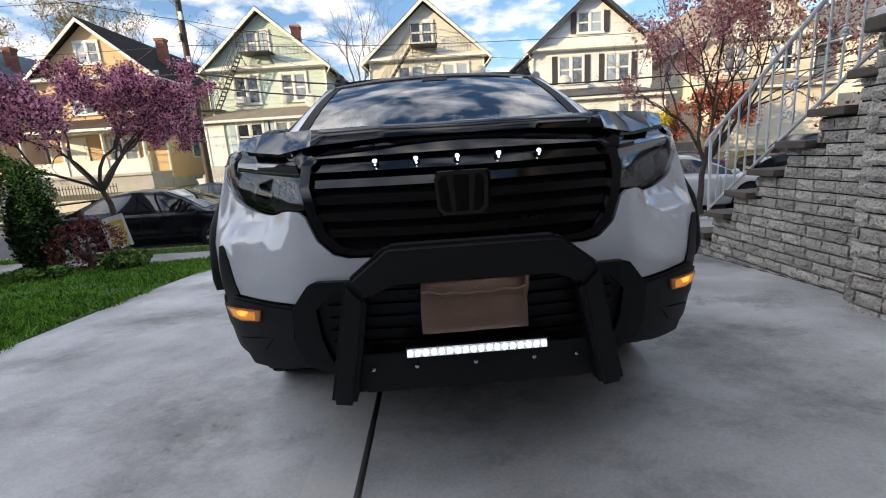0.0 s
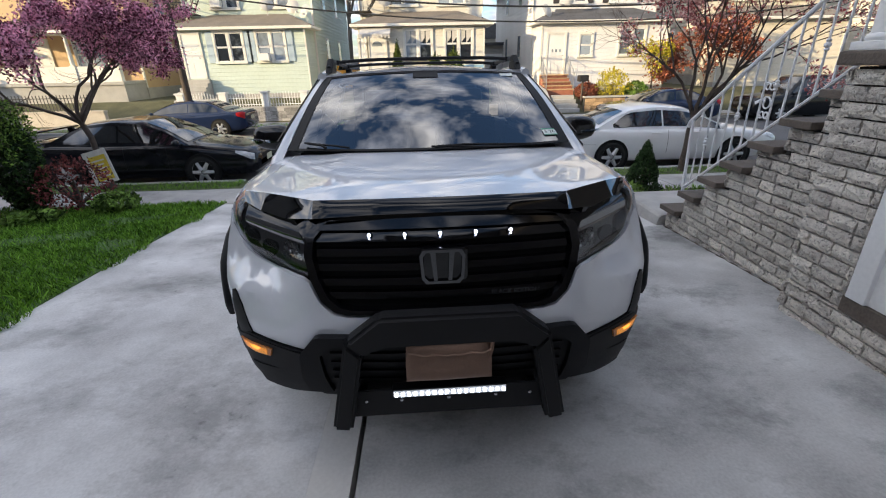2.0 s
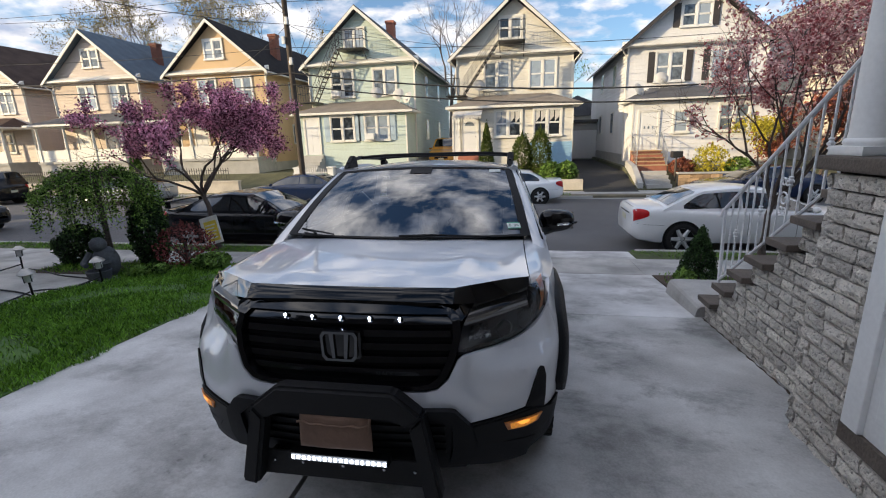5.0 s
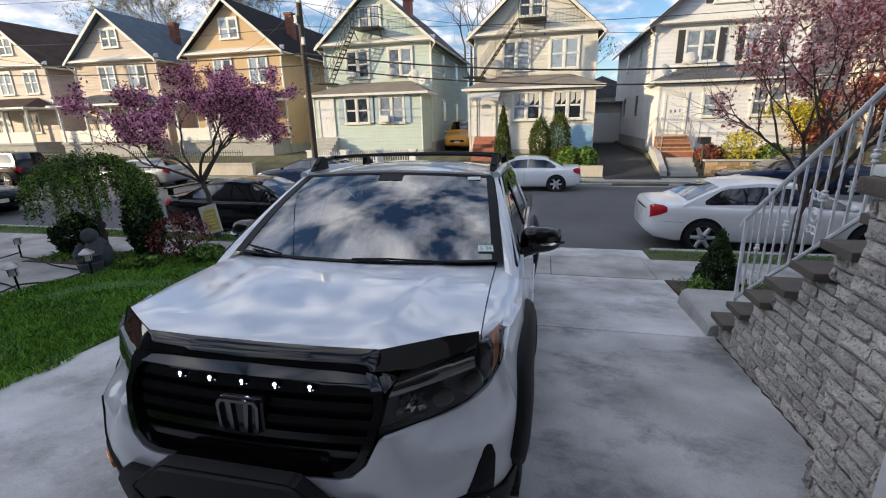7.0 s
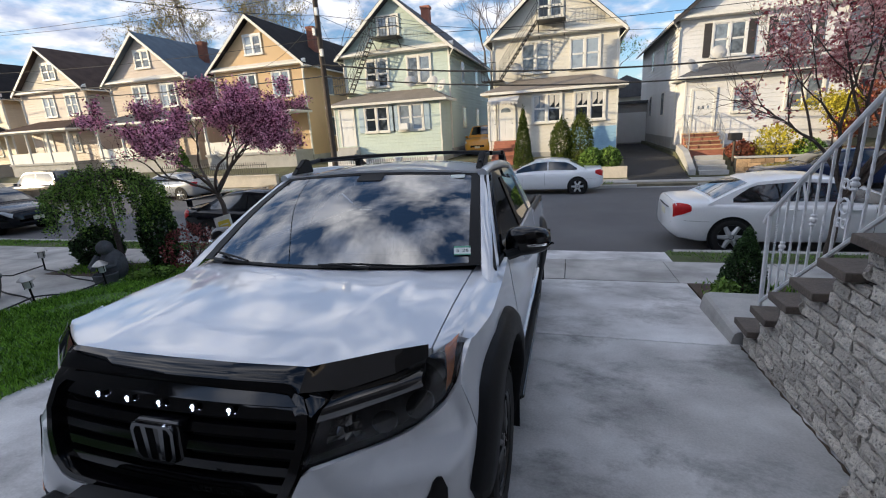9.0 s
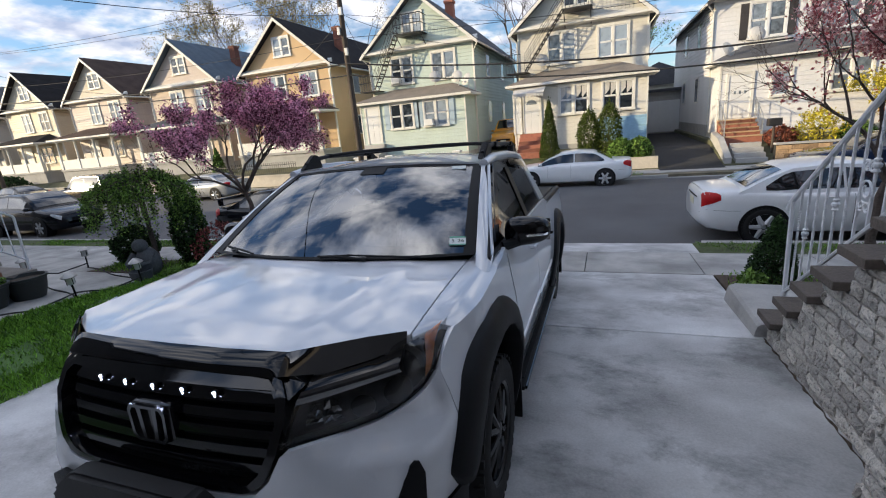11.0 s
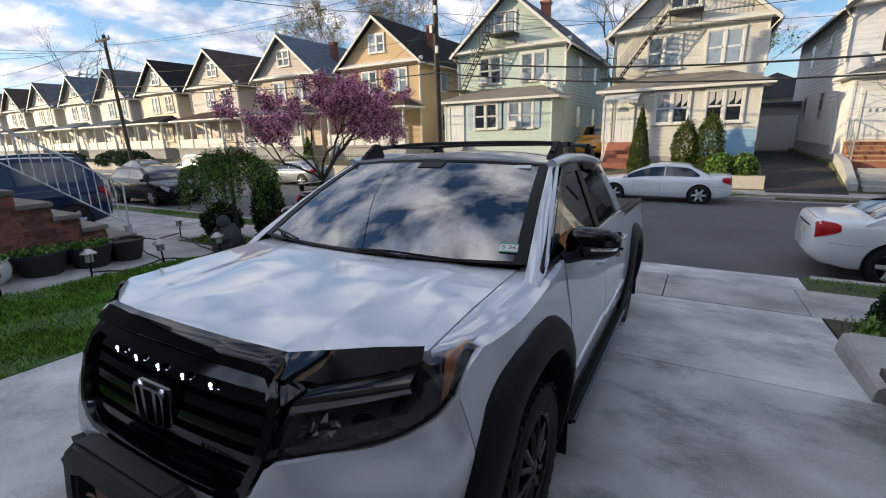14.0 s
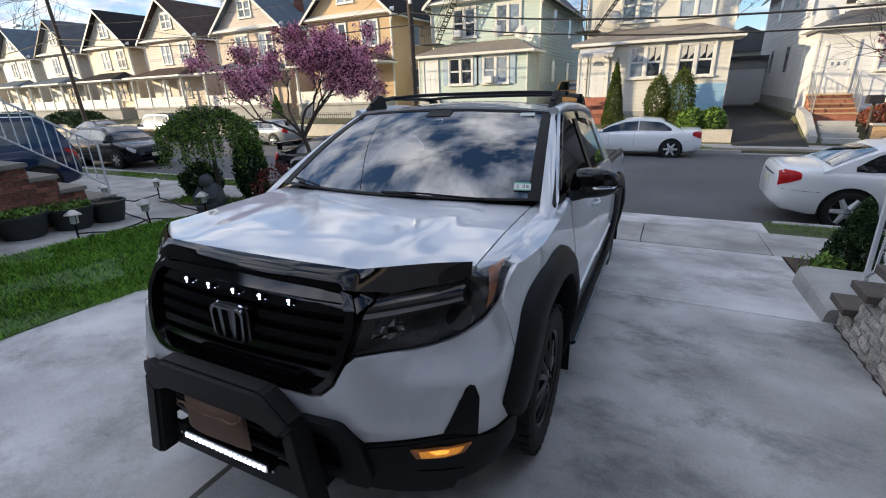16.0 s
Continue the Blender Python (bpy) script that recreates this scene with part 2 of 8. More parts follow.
MORTAR = M("mortar", (0.035, 0.034, 0.033), 0.95, var=0.3, scale=6, fine=60, bump=0.8)
STONEJOINT = M("stone_joint", (0.055, 0.05, 0.045), 0.95, var=0.3, scale=6, fine=60, bump=0.8)
TREAD = M("brownstone", (0.12, 0.098, 0.08), 0.8, var=0.2, scale=5, fine=60, bump=0.4, rnd=0.2)
PALEMORTAR = M("pale_mortar", (0.36, 0.33, 0.30), 0.95, var=0.25, scale=6, fine=60, bump=0.6)
STEPSTONE = M("step_stone", (0.22, 0.195, 0.17), 0.85, var=0.2, scale=4, fine=50, bump=0.3, rnd=0.2)
REDBRICK = M("red_brick", (0.29, 0.115, 0.075), 0.85, var=0.25, scale=8, fine=60, bump=0.7, rnd=0.6)
WHITEIRON = M("white_iron", (0.74, 0.74, 0.75), 0.4, var=0.06, scale=9, fine=60, bump=0.1)
WHITEPAINT = M("white_paint", (0.76, 0.76, 0.75), 0.5, var=0.05, scale=2, fine=40, bump=0.06)
TRIM = M("house_trim", (0.74, 0.72, 0.66), 0.55, var=0.07, scale=1, fine=15)
DARKIRON = M("black_iron", (0.022, 0.022, 0.024), 0.5, var=0.3, scale=8, fine=50)
# pale panes carry blinds and sky reflections in their base colour
HGLASS = M("house_window_glass", (0.035, 0.045, 0.06), 0.06, var=0.25, scale=0.7, fine=4, spec=0.9, rnd=0.75, col2=(0.24, 0.28, 0.33))
CURTAIN = M("curtain", (0.55, 0.53, 0.5), 0.9, var=0.15, scale=4, fine=30)
ROOF_GREY = M("shingle_grey", (0.12, 0.12, 0.128), 0.9, spec=0.1, var=0.25, scale=1.5, fine=22, bump=0.6)
ROOF_BLUE = M("shingle_slate", (0.12, 0.145, 0.175), 0.9, spec=0.1, var=0.2, scale=1.5, fine=22, bump=0.6)
ROOF_BROWN = M("shingle_brown", (0.085, 0.06, 0.05), 0.9, spec=0.1, var=0.25, scale=1.5, fine=22, bump=0.6)
ROOF_BLACK = M("shingle_black", (0.026, 0.024, 0.025), 0.9, spec=0.1, var=0.3, scale=1.5, fine=22, bump=0.6)
ROOF_TAN = M("shingle_tan", (0.22, 0.19, 0.16), 0.9, var=0.2, scale=1.5, fine=22, bump=0.6)
WOODPOLE = M("pole_wood", (0.075, 0.058, 0.045), 0.9, var=0.35, scale=2, fine=35, bump=0.5)
CABLE = M("cable_rubber", (0.02, 0.02, 0.02), 0.7, var=0.2)
ZINC = M("galvanised_steel", (0.45, 0.46, 0.47), 0.45, metal=0.7, var=0.15, scale=5)
BARK = M("bark", (0.085, 0.066, 0.055), 0.95, var=0.35, scale=5, fine=40, bump=0.9)
BARK_GREY = M("bark_grey", (0.16, 0.135, 0.12), 0.95, var=0.3, scale=2, fine=30, bump=0.5)
BLOSSOM = M("blossom", (0.33, 0.065, 0.135), 0.7, var=0.4, scale=1.6, fine=9, island=0.85, col2=(0.68, 0.30, 0.40), spec=0.15)
BLOSSOM_R = M("blossom_rose", (0.72, 0.19, 0.20), 0.7, var=0.25, scale=1.6, fine=9, island=0.85, col2=(0.95, 0.50, 0.46), spec=0.15)
LEAF = M("leaf_green", (0.07, 0.14, 0.022), 0.6, var=0.4, scale=2, fine=9, island=0.6, col2=(0.13, 0.21, 0.04), spec=0.15)
LEAF_WEEP = M("leaf_weeping", (0.055, 0.115, 0.018), 0.6, var=0.4, scale=2, fine=9, island=0.7, col2=(0.14, 0.23, 0.04), spec=0.15)
LEAF_ARBOR = M("leaf_arborvitae", (0.035, 0.062, 0.010), 0.7, var=0.25, scale=3, fine=9, island=0.4, col2=(0.085, 0.11, 0.02), spec=0.15)
LEAF_DARK = M("leaf_dark", (0.018, 0.04, 0.014), 0.6, var=0.4, scale=3, fine=12, island=0.6, col2=(0.035, 0.065, 0.02), spec=0.15)
LEAF_RED = M("leaf_red", (0.13, 0.035, 0.035), 0.65, var=0.35, scale=3, fine=12, island=0.6, col2=(0.2, 0.06, 0.055), spec=0.15)
LEAF_YELLOW = M("leaf_yellow", (0.42, 0.36, 0.03), 0.6, var=0.3, scale=3, fine=12, island=0.5, spec=0.15)
LEAF_SPRING = M("leaf_spring", (0.28, 0.22, 0.075), 0.7, var=0.3, scale=0.6, fine=5, island=0.5, spec=0.15)
LEAF_RUST = M("leaf_rust", (0.23, 0.08, 0.05), 0.7, var=0.3, scale=2, fine=9, island=0.5, spec=0.15)

# ---- mesh helpers ----
def part(name, bm, mat, parent=None, label="", smooth=False, at=None):
    """Links a bmesh as one mesh object, under a thing or a part if given."""
    me = bpy.data.meshes.new(name)
    bmesh.ops.recalc_face_normals(bm, faces=bm.faces[:])
    if smooth:
        for f in bm.faces:
            f.smooth = True
    bm.to_mesh(me)
    bm.free()
    me.materials.append(mat)
    if smooth:
        me.set_sharp_from_angle(angle=radians(38))
    ob = new(name, me)
    if at is not None:
        ob.matrix_basis = at
    if parent:
        ob.parent = parent
    if label:
        ob["label"] = label
    return ob


def thing(name, label, category, group="", kind="", at=None):
    ob = new(name)
    ob.empty_display_size = 0.1
    if at is not None:
        ob.matrix_basis = at
    return tagged(ob, label, category, group, kind)


def raw(name, verts, faces, mat, parent=None, smooth=False, label=""):
    """A mesh from computed vertices, for many small leaves or blades."""
    me = bpy.data.meshes.new(name)
    me.from_pydata([tuple(v) for v in verts], [], faces)
    me.materials.append(mat)
    if smooth:
        me.shade_smooth()
    ob = new(name, me)
    if parent:
        ob.parent = parent
    if label:
        ob["label"] = label
    return ob


def box(bm, x0, x1, y0, y1, z0, z1, bevel=0.0):
    c = bmesh.new() if bevel else bm
    vs = [c.verts.new(p) for p in ((x0, y0, z0), (x1, y0, z0), (x1, y1, z0), (x0, y1, z0), (x0, y0, z1), (x1, y0, z1), (x1, y1, z1), (x0, y1, z1))]
    for q in ((0, 3, 2, 1), (4, 5, 6, 7), (0, 1, 5, 4), (1, 2, 6, 5), (2, 3, 7, 6), (3, 0, 4, 7)):
        c.faces.new([vs[i] for i in q])
    if bevel:
        bmesh.ops.bevel(c, geom=c.edges[:], offset=bevel, segments=2, affect="EDGES", profile=0.6)
        join(bm, c)
    return bm


def join(bm, other, m=None):
    """Adds all of other to bm, moved by m."""
    if m is not None:
        bmesh.ops.transform(other, matrix=m, verts=other.verts[:])
    table = {}
    for v in other.verts:
        table[v] = bm.verts.new(v.co)
    for f in other.faces:
        try:
            bm.faces.new([table[v] for v in f.verts])
        except ValueError:
            pass
    other.free()
    return bm


def prism(bm, pts, axis, a, b):
    """A polygon of pts in the two other axes, drawn out along axis from a to b."""
    def at(p, k):
        return {"x": (k, p[0], p[1]), "y": (p[0], k, p[1]), "z": (p[0], p[1], k)}[axis]
    lo = [bm.verts.new(at(p, a)) for p in pts]
    hi = [bm.verts.new(at(p, b)) for p in pts]
    bm.faces.new(lo)
    bm.faces.new(hi[::-1])
    for i in range(len(pts)):
        j = (i + 1) % len(pts)
        bm.faces.new((lo[i], lo[j], hi[j], hi[i]))
    return bm


def tube(bm, pts, r, n=8, cap=True):
    """A round bar along pts; r is a number or one for each point."""
    rs = r if isinstance(r, (list, tuple)) else [r] * len(pts)
    pts = [Vector(p) for p in pts]
    rings, up = [], None
    for i, p in enumerate(pts):
        d = (pts[min(i + 1, len(pts) - 1)] - pts[max(i - 1, 0)]).normalized()
        if up is None:
            up = d.orthogonal().normalized()
        up = (up - d * up.dot(d)).normalized()
        side = d.cross(up)
        rings.append([bm.verts.new(p + rs[i] * (math.cos(k * math.tau / n) * up + math.sin(k * math.tau / n) * side)) for k in range(n)])
    for a, b in zip(rings, rings[1:]):
        for k in range(n):
            bm.faces.new((a[k], a[(k + 1) % n], b[(k + 1) % n], b[k]))
    if cap:
        bm.faces.new(rings[0][::-1])
        bm.faces.new(rings[-1])
    return bm


def lathe(bm, prof, n=20, axis="z", at=(0, 0, 0), cap=True):
    """Turns a profile of (radius, height) round an axis."""
    rings = []
    for r, h in prof:
        ring = []
        for k in range(n):
            a = k * math.tau / n
            c, s = r * math.cos(a), r * math.sin(a)
            p = {"z": (c, s, h), "x": (h, c, s), "y": (c, h, s)}[axis]
            ring.append(bm.verts.new((p[0] + at[0], p[1] + at[1], p[2] + at[2])))
        rings.append(ring)
    for a, b in zip(rings, rings[1:]):
        for k in range(n):
            bm.faces.new((a[k], a[(k + 1) % n], b[(k + 1) % n], b[k]))
    if cap and prof[0][0] > 1e-4:
        bm.faces.new(rings[0][::-1])
    if cap and prof[-1][0] > 1e-4:
        bm.faces.new(rings[-1])
    return bm


def interp(x, pts):
    return float(np.interp(x, [p[0] for p in pts], [p[1] for p in pts]))


B = bmesh.new

# ---- ground ----
PROFILE = [(-30, 0.06), (0, 0.06), (2.4, 0.0), (4.65, -0.12), (6.75, -0.27), (7.95, -0.33), (8.62, -0.36)]


def gz(y):
    return interp(y, PROFILE)


def sheet(name, x0, x1, ys, mat, label, category, lift=0.0, thick=0.25, zf=gz):
    """A slab along x that follows the fall of the land."""
    bm = B()
    top = [(y, zf(y) + lift) for y in ys]
    prism(bm, top + [(ys[-1], top[-1][1] - thick), (ys[0], top[0][1] - thick)], "x", x0, x1)
    return tagged(part(name, bm, mat), label, category, kind="structure")


bm = B()
box(bm, -700, 700, -700, 700, -3.0, -1.2)
tagged(part("ground", bm, SOIL), "flat bare earth under the whole street", "ground", kind="structure")

JOINT_X = -0.305
drive = tagged(part("driveway", box(B(), -3.1, 2.9, -20, -19.9, -0.3, 0.05), MORTAR), "pale stained concrete driveway in large poured slabs", "driveway", kind="structure")


def drive_slab(x0, x1, y0, y1, lift=0.0, mat=None):
    ys = [y0] + [p[0] for p in PROFILE if y0 < p[0] < y1] + [y1]
    bm = B()
    top = [(y, gz(y) + lift) for y in ys]
    prism(bm, top + [(y1, gz(y1) - 0.25), (y0, gz(y0) - 0.25)], "x", x0, x1)
    bmesh.ops.bevel(bm, geom=[e for e in bm.edges if all(v.co.z > gz(v.co.y) + lift - 0.01 for v in e.verts)], offset=0.006, segments=1, affect="EDGES")
    part("slab", bm, mat or CONCRETE, drive)


drive_slab(-3.1, -0.505, -20, 6.75)
drive_slab(-0.500, JOINT_X - 0.012, -20, 6.75, 0.012, STRIP)
drive_slab(JOINT_X + 0.010, 2.88, -20, 4.642, 0.0, CONCRETE_DARK)
drive_slab(JOINT_X + 0.010, 2.88, 4.656, 6.745)
part("joint_filler", box(B(), JOINT_X - 0.03, JOINT_X + 0.02, -15, 4.0, -0.4, gz(4.0) - 0.02), MORTAR, drive)

bm = B()                                                # dirt washed against the foot of the stone wall
tube(bm, [(2.862 - 0.012 * (k % 3) / 2, 2.62 + k * 0.052, gz(2.62 + k * 0.052) - 0.004) for k in range(41)], [0.009 + 0.004 * math.sin(k * 1.7) for k in range(41)], 6)
part("dirt_line", bm, SOIL, drive, "dark dirt along the foot of the wall")
# sidewalk slabs, verge, curb and road
walkway = tagged(part("pavement", box(B(), -120, 90, 6.76, 7.95, -0.75, -0.40), MORTAR), "grey concrete sidewalk in square slabs", "sidewalk", kind="structure")
x = -34.7
while x < 22:
    bm = B()
    w = 1.5
    dz = random.uniform(-0.004, 0.004)
    prism(bm, [(6.765, gz(6.765) + dz), (7.945, gz(7.945) + dz), (7.945, -0.5), (6.765, -0.5)], "x", x + 0.006, x + w - 0.006)
    part("slab", bm, WALK, walkway)
    x += w
for a, b in ((-120, -34.7), (22.3, 90)):
    part("slab_run", prism(B(), [(6.765, gz(6.765)), (7.945, gz(7.945)), (7.945, -0.5), (6.765, -0.5)], "x", a, b), WALK, walkway)
CURB_Y = 8.62
for a, b in ((-120, -3.3), (2.95, 90)):
    sheet("verge", a, b, [7.95, CURB_Y], VERGETURF, "narrow strip of short grass between sidewalk and curb", "grass verge")
sheet("driveway_apron", -3.3, 2.95, [7.95, CURB_Y], CONCRETE, "concrete driveway apron sloping to the road", "driveway", lift=-0.01)


def curb(name, x0, x1, y0, y1, top, low):
    bm = B()
    box(bm, x0, x1, y0, y1, -0.9, top, bevel=0.02)
    return tagged(part(name, bm, CURB), "worn pale concrete curb along the road", "curb", kind="structure")


curb("curb", -120, -3.5, CURB_Y, CURB_Y + 0.15, -0.35, -0.5)
curb("curb", -3.5, 3.1, CURB_Y, CURB_Y + 0.15, -0.51, -0.5)
curb("curb", 3.1, 90, CURB_Y, CURB_Y + 0.15, -0.35, -0.5)
FAR = 19.65


def rz(y):
    return -0.56 - 0.022 * (y - 8.75) + 0.06 * max(0.0, 1 - ((y - 14.2) / 5.4) ** 2)


sheet("road", -160, 120, [8.75 + i * (FAR - 8.75) / 12 for i in range(13)], ASPHALT, "grey worn asphalt street", "road", zf=rz, thick=0.3)
curb("far_curb", -160, 3.9, FAR, FAR + 0.15, -0.67, -0.5)
curb("far_curb", 3.9, 6.1, FAR, FAR + 0.15, -0.77, -0.5)
curb("far_curb", 6.1, 120, FAR, FAR + 0.15, -0.67, -0.5)
sheet("far_verge", -160, 120, [FAR + 0.15, 20.35], DRYVERGE, "strip of grass along the far curb", "grass verge", zf=lambda y: -0.675)
sheet("far_pavement", -160, 120, [20.35, 21.6], WALK, "concrete sidewalk across the street", "sidewalk", zf=lambda y: -0.665)


def yz(y):
    return interp(y, [(21.6, -0.62), (24.5, 0.2), (60, 0.5)])


for a, b in ((-160, 3.75), (6.15, 120)):
    sheet("front_yard", a, b, [21.6, 23, 24.5, 45], YARD, "sloping front yards of the houses across the street", "yard", zf=yz, thick=0.6)
sheet("side_driveway", 3.75, 6.15, [FAR + 0.16, 21.6, 24.5, 45], ASPHALT_NEW, "black asphalt driveway rising between two houses", "driveway",
      zf=lambda y: interp(y, [(19.6, -0.76), (21.6, -0.63), (24.5, 0.0), (60, 0.35)]), thick=0.5)

# lawn and neighbour's path on the left, yard behind
sheet("lawn", -5.8, -3.1, [-20, 0, 2.4, 4.65, 6.76], TURF, "green front lawn with clover and bare patches", "lawn", lift=0.01)
sheet("lawn_soil", -7.75, -5.8, [5.78, 6.76], SOIL, "planting bed of dark soil", "soil", lift=0.015)
sheet("path", -9.2, -5.8, [-20, 0, 2.4, 4.65, 5.78], WALK, "plain concrete front path", "path", lift=0.005)
sheet("path", -9.2, -7.75, [5.785, 6.76], WALK, "plain concrete front path", "path", lift=0.005)
sheet("side_yard", -40, -9.2, [-20, 0, 2.4, 4.65, 6.76], WALK, "concrete front yards along the street", "yard")
sheet("right_bed", 2.9, 40, [4.6, 6.76], SOIL, "planting bed beside the front steps", "soil", lift=0.0)
sheet("house_plot", 2.9, 40, [-20, 0, 2.4, 4.6], SOIL, "ground under the house", "soil", lift=-0.02)

# ---- stair of split stone with brown treads ----
STEPS = [(4.71, 0.14), (4.41, 0.375), (4.125, 0.605), (3.845, 0.815), (3.55, 1.04), (3.27, 1.26), (2.985, 1.48)]   # front edge y, top z
stair = thing("front_steps", "grey split-stone front steps with brown stone treads", "steps", kind="structure")
bm = B()
prof = [(5.0, -0.6)]
for i, (y, z) in enumerate(STEPS):
    prof += [(y - 0.012, prof[-1][1] if i else -0.25), (y - 0.012, z - 0.058)]
prof[1] = (4.698, -0.6)
prof += [(2.5, 1.37), (2.5, -0.6)]
prism(bm, prof[1:], "x", 2.905, 4.35)
part("core", bm, STONEJOINT, stair)
for i, (y, z) in enumerate(STEPS):
    back = STEPS[i + 1][0] if i + 1 < len(STEPS) else 2.55
    bm = B()
    box(bm, 2.797, 4.4, back - 0.008, y + 0.010, z - 0.056, z, bevel=0.008)
    part("tread", bm, TREAD, stair)
pier = thing("porch_pier", "split-stone porch pier and basement wall with stone cap", "pier", kind="structure")
part("core", box(B(), 2.64, 3.6, -3.0, 2.585, -0.6, 1.63), STONEJOINT, pier)
bm = B()
box(bm, 2.55, 3.65, -3.0, 2.66, 1.635, 1.715, bevel=0.015)
part("cap", bm, TREAD, pier)
bm = B()
box(bm, 2.60, 2.87, 2.39, 2.655, 1.716, 1.765, bevel=0.006)
lathe(bm, [(0.126, 1.765), (0.132, 1.778), (0.132, 1.79), (0.124, 1.802), (0.115, 1.806), (0.113, 1.83), (0.112, 2.4), (0.102, 4.3)], 40, at=(2.735, 2.525, 0))
tagged(part("porch_column", bm, WHITEPAINT, smooth=True), "round white porch column on a square base", "column", kind="structure")
# basement door in the wall face
door = thing("door_1", "white panelled basement door in the stone wall", "door", kind="structure")
bm = B()
for a, b, c, d in ((2.02, 2.14, 0.34, 1.62), (0.80, 0.92, 0.34, 1.62), (0.92, 2.02, 1.52, 1.62)):
    box(bm, 2.575, 2.66, a, b, c, d, bevel=0.006)
part("door_frame", bm, WHITEPAINT, door)
bm = B()
box(bm, 2.605, 2.65, 0.92, 2.02, 0.34, 1.52)
for a, b in ((0.98, 1.42), (1.52, 1.96)):
    for c, d in ((0.46, 0.92), (1.0, 1.44)):
        box(bm, 2.598, 2.606, a, b, c, d, bevel=0.003)
part("door_leaf", bm, WHITEPAINT, door)
bm = B()
tube(bm, [(2.60, 1.98, 1.02), (2.555, 1.98, 1.02), (2.545, 1.94, 1.02), (2.545, 1.86, 1.02)], 0.009)
part("door_handle", bm, ZINC, door)
part("door_sill", box(B(), 2.585, 2.66, 0.75, 2.16, 0.24, 0.335), TREAD, door)

# concrete landing at the foot of the stair
bm = B()
prism(bm, [(2.79, -0.6), (2.785, -0.17), (2.795, -0.08), (2.81, -0.03), (2.835, -0.008), (2.87, -0.002), (4.5, 0.0), (4.5, -0.6)], "y", 4.705, 5.72)
bmesh.ops.bevel(bm, geom=[e for e in bm.edges if all(v.co.y > 5.7 and v.co.z > -0.5 for v in e.verts)], offset=0.015, segments=2, affect="EDGES")
tagged(part("landing", bm, WALK), "concrete landing block at the foot of the steps", "landing", kind="structure")

# iron rail beside the stair
rail = thing("stair_railing", "white painted iron stair railing with scroll panels", "railing")
RX = 2.90


def rail_low(y):
    return 0.40 + (4.48 - y) * 0.765


def rail_top(y):
    return 1.10 + (4.56 - y) * 0.742


bm = B()
tube(bm, [(RX, 4.50, rail_low(4.50)), (RX, 2.62, rail_low(2.62))], 0.014, 6)
part("bottom_rail", bm, WHITEIRON, rail)
bm = B()
tube(bm, [(RX, 4.62, rail_top(4.60) - 0.05), (RX, 4.585, rail_top(4.585)), (RX, 2.62, rail_top(2.62))], 0.019, 8)
part("top_rail", bm, WHITEIRON, rail)
bm = B()
tube(bm, [(RX, 4.50, 0.272), (RX, 4.55, rail_top(4.55))], 0.017, 6)
part("post", bm, WHITEIRON, rail)
for i in range(15):
    y = 4.40 - i * 0.125
    lo, hi = rail_low(y), rail_top(y)
    bm = B()
    n = 44                                          # square bar, twisted over its middle half
    for k in range(n + 1):
        f = k / n
        a = math.pi * 10 * min(max((f - 0.2) / 0.6, 0), 1)
        ring = [bm.verts.new((RX + 0.0095 * math.cos(a + q * math.pi / 2 + math.pi / 4), y + 0.0095 * math.sin(a + q * math.pi / 2 + math.pi / 4), lo + (hi - lo) * f)) for q in range(4)]
        if k:
            for q in range(4):
                bm.faces.new((last[q], last[(q + 1) % 4], ring[(q + 1) % 4], ring[q]))
        last = ring
    bar = part("baluster", bm, WHITEIRON, rail)
    if i % 3 == 1:                                  # forged collar
        m = (lo + hi) / 2 - 0.02
        bm = B()
        lathe(bm, [(0.010, m - 0.040), (0.019, m - 0.032), (0.012, m - 0.018), (0.023, m - 0.007), (0.023, m + 0.007), (0.012, m + 0.018), (0.019, m + 0.032), (0.010, m + 0.040)], 10, at=(RX, y, 0))
        part("collar", bm, WHITEIRON, bar)
y = 4.40 - 6.5 * 0.125                              # one scroll panel between two bars
m = (rail_low(y) + rail_top(y)) / 2 - 0.03
for yo, zo, rr, a0, sgn in ((0, -0.085, 0.055, 0.5, 1), (0.027, 0.045, 0.032, 1.0, 1), (-0.027, 0.045, 0.032, 2.1, -1), (0.027, -0.175, 0.030, -1.0, -1), (-0.027, -0.175, 0.030, 4.1, 1)):
    bm = B()
    tube(bm, [(RX, y + yo + rr * math.cos(a0 + sgn * a) * (1 - a / 14), m + zo + rr * math.sin(a0 + sgn * a) * (1 - a / 14)) for a in np.linspace(0, 6.6, 28)], 0.0065, 6)
    part("scroll", bm, WHITEIRON, rail)

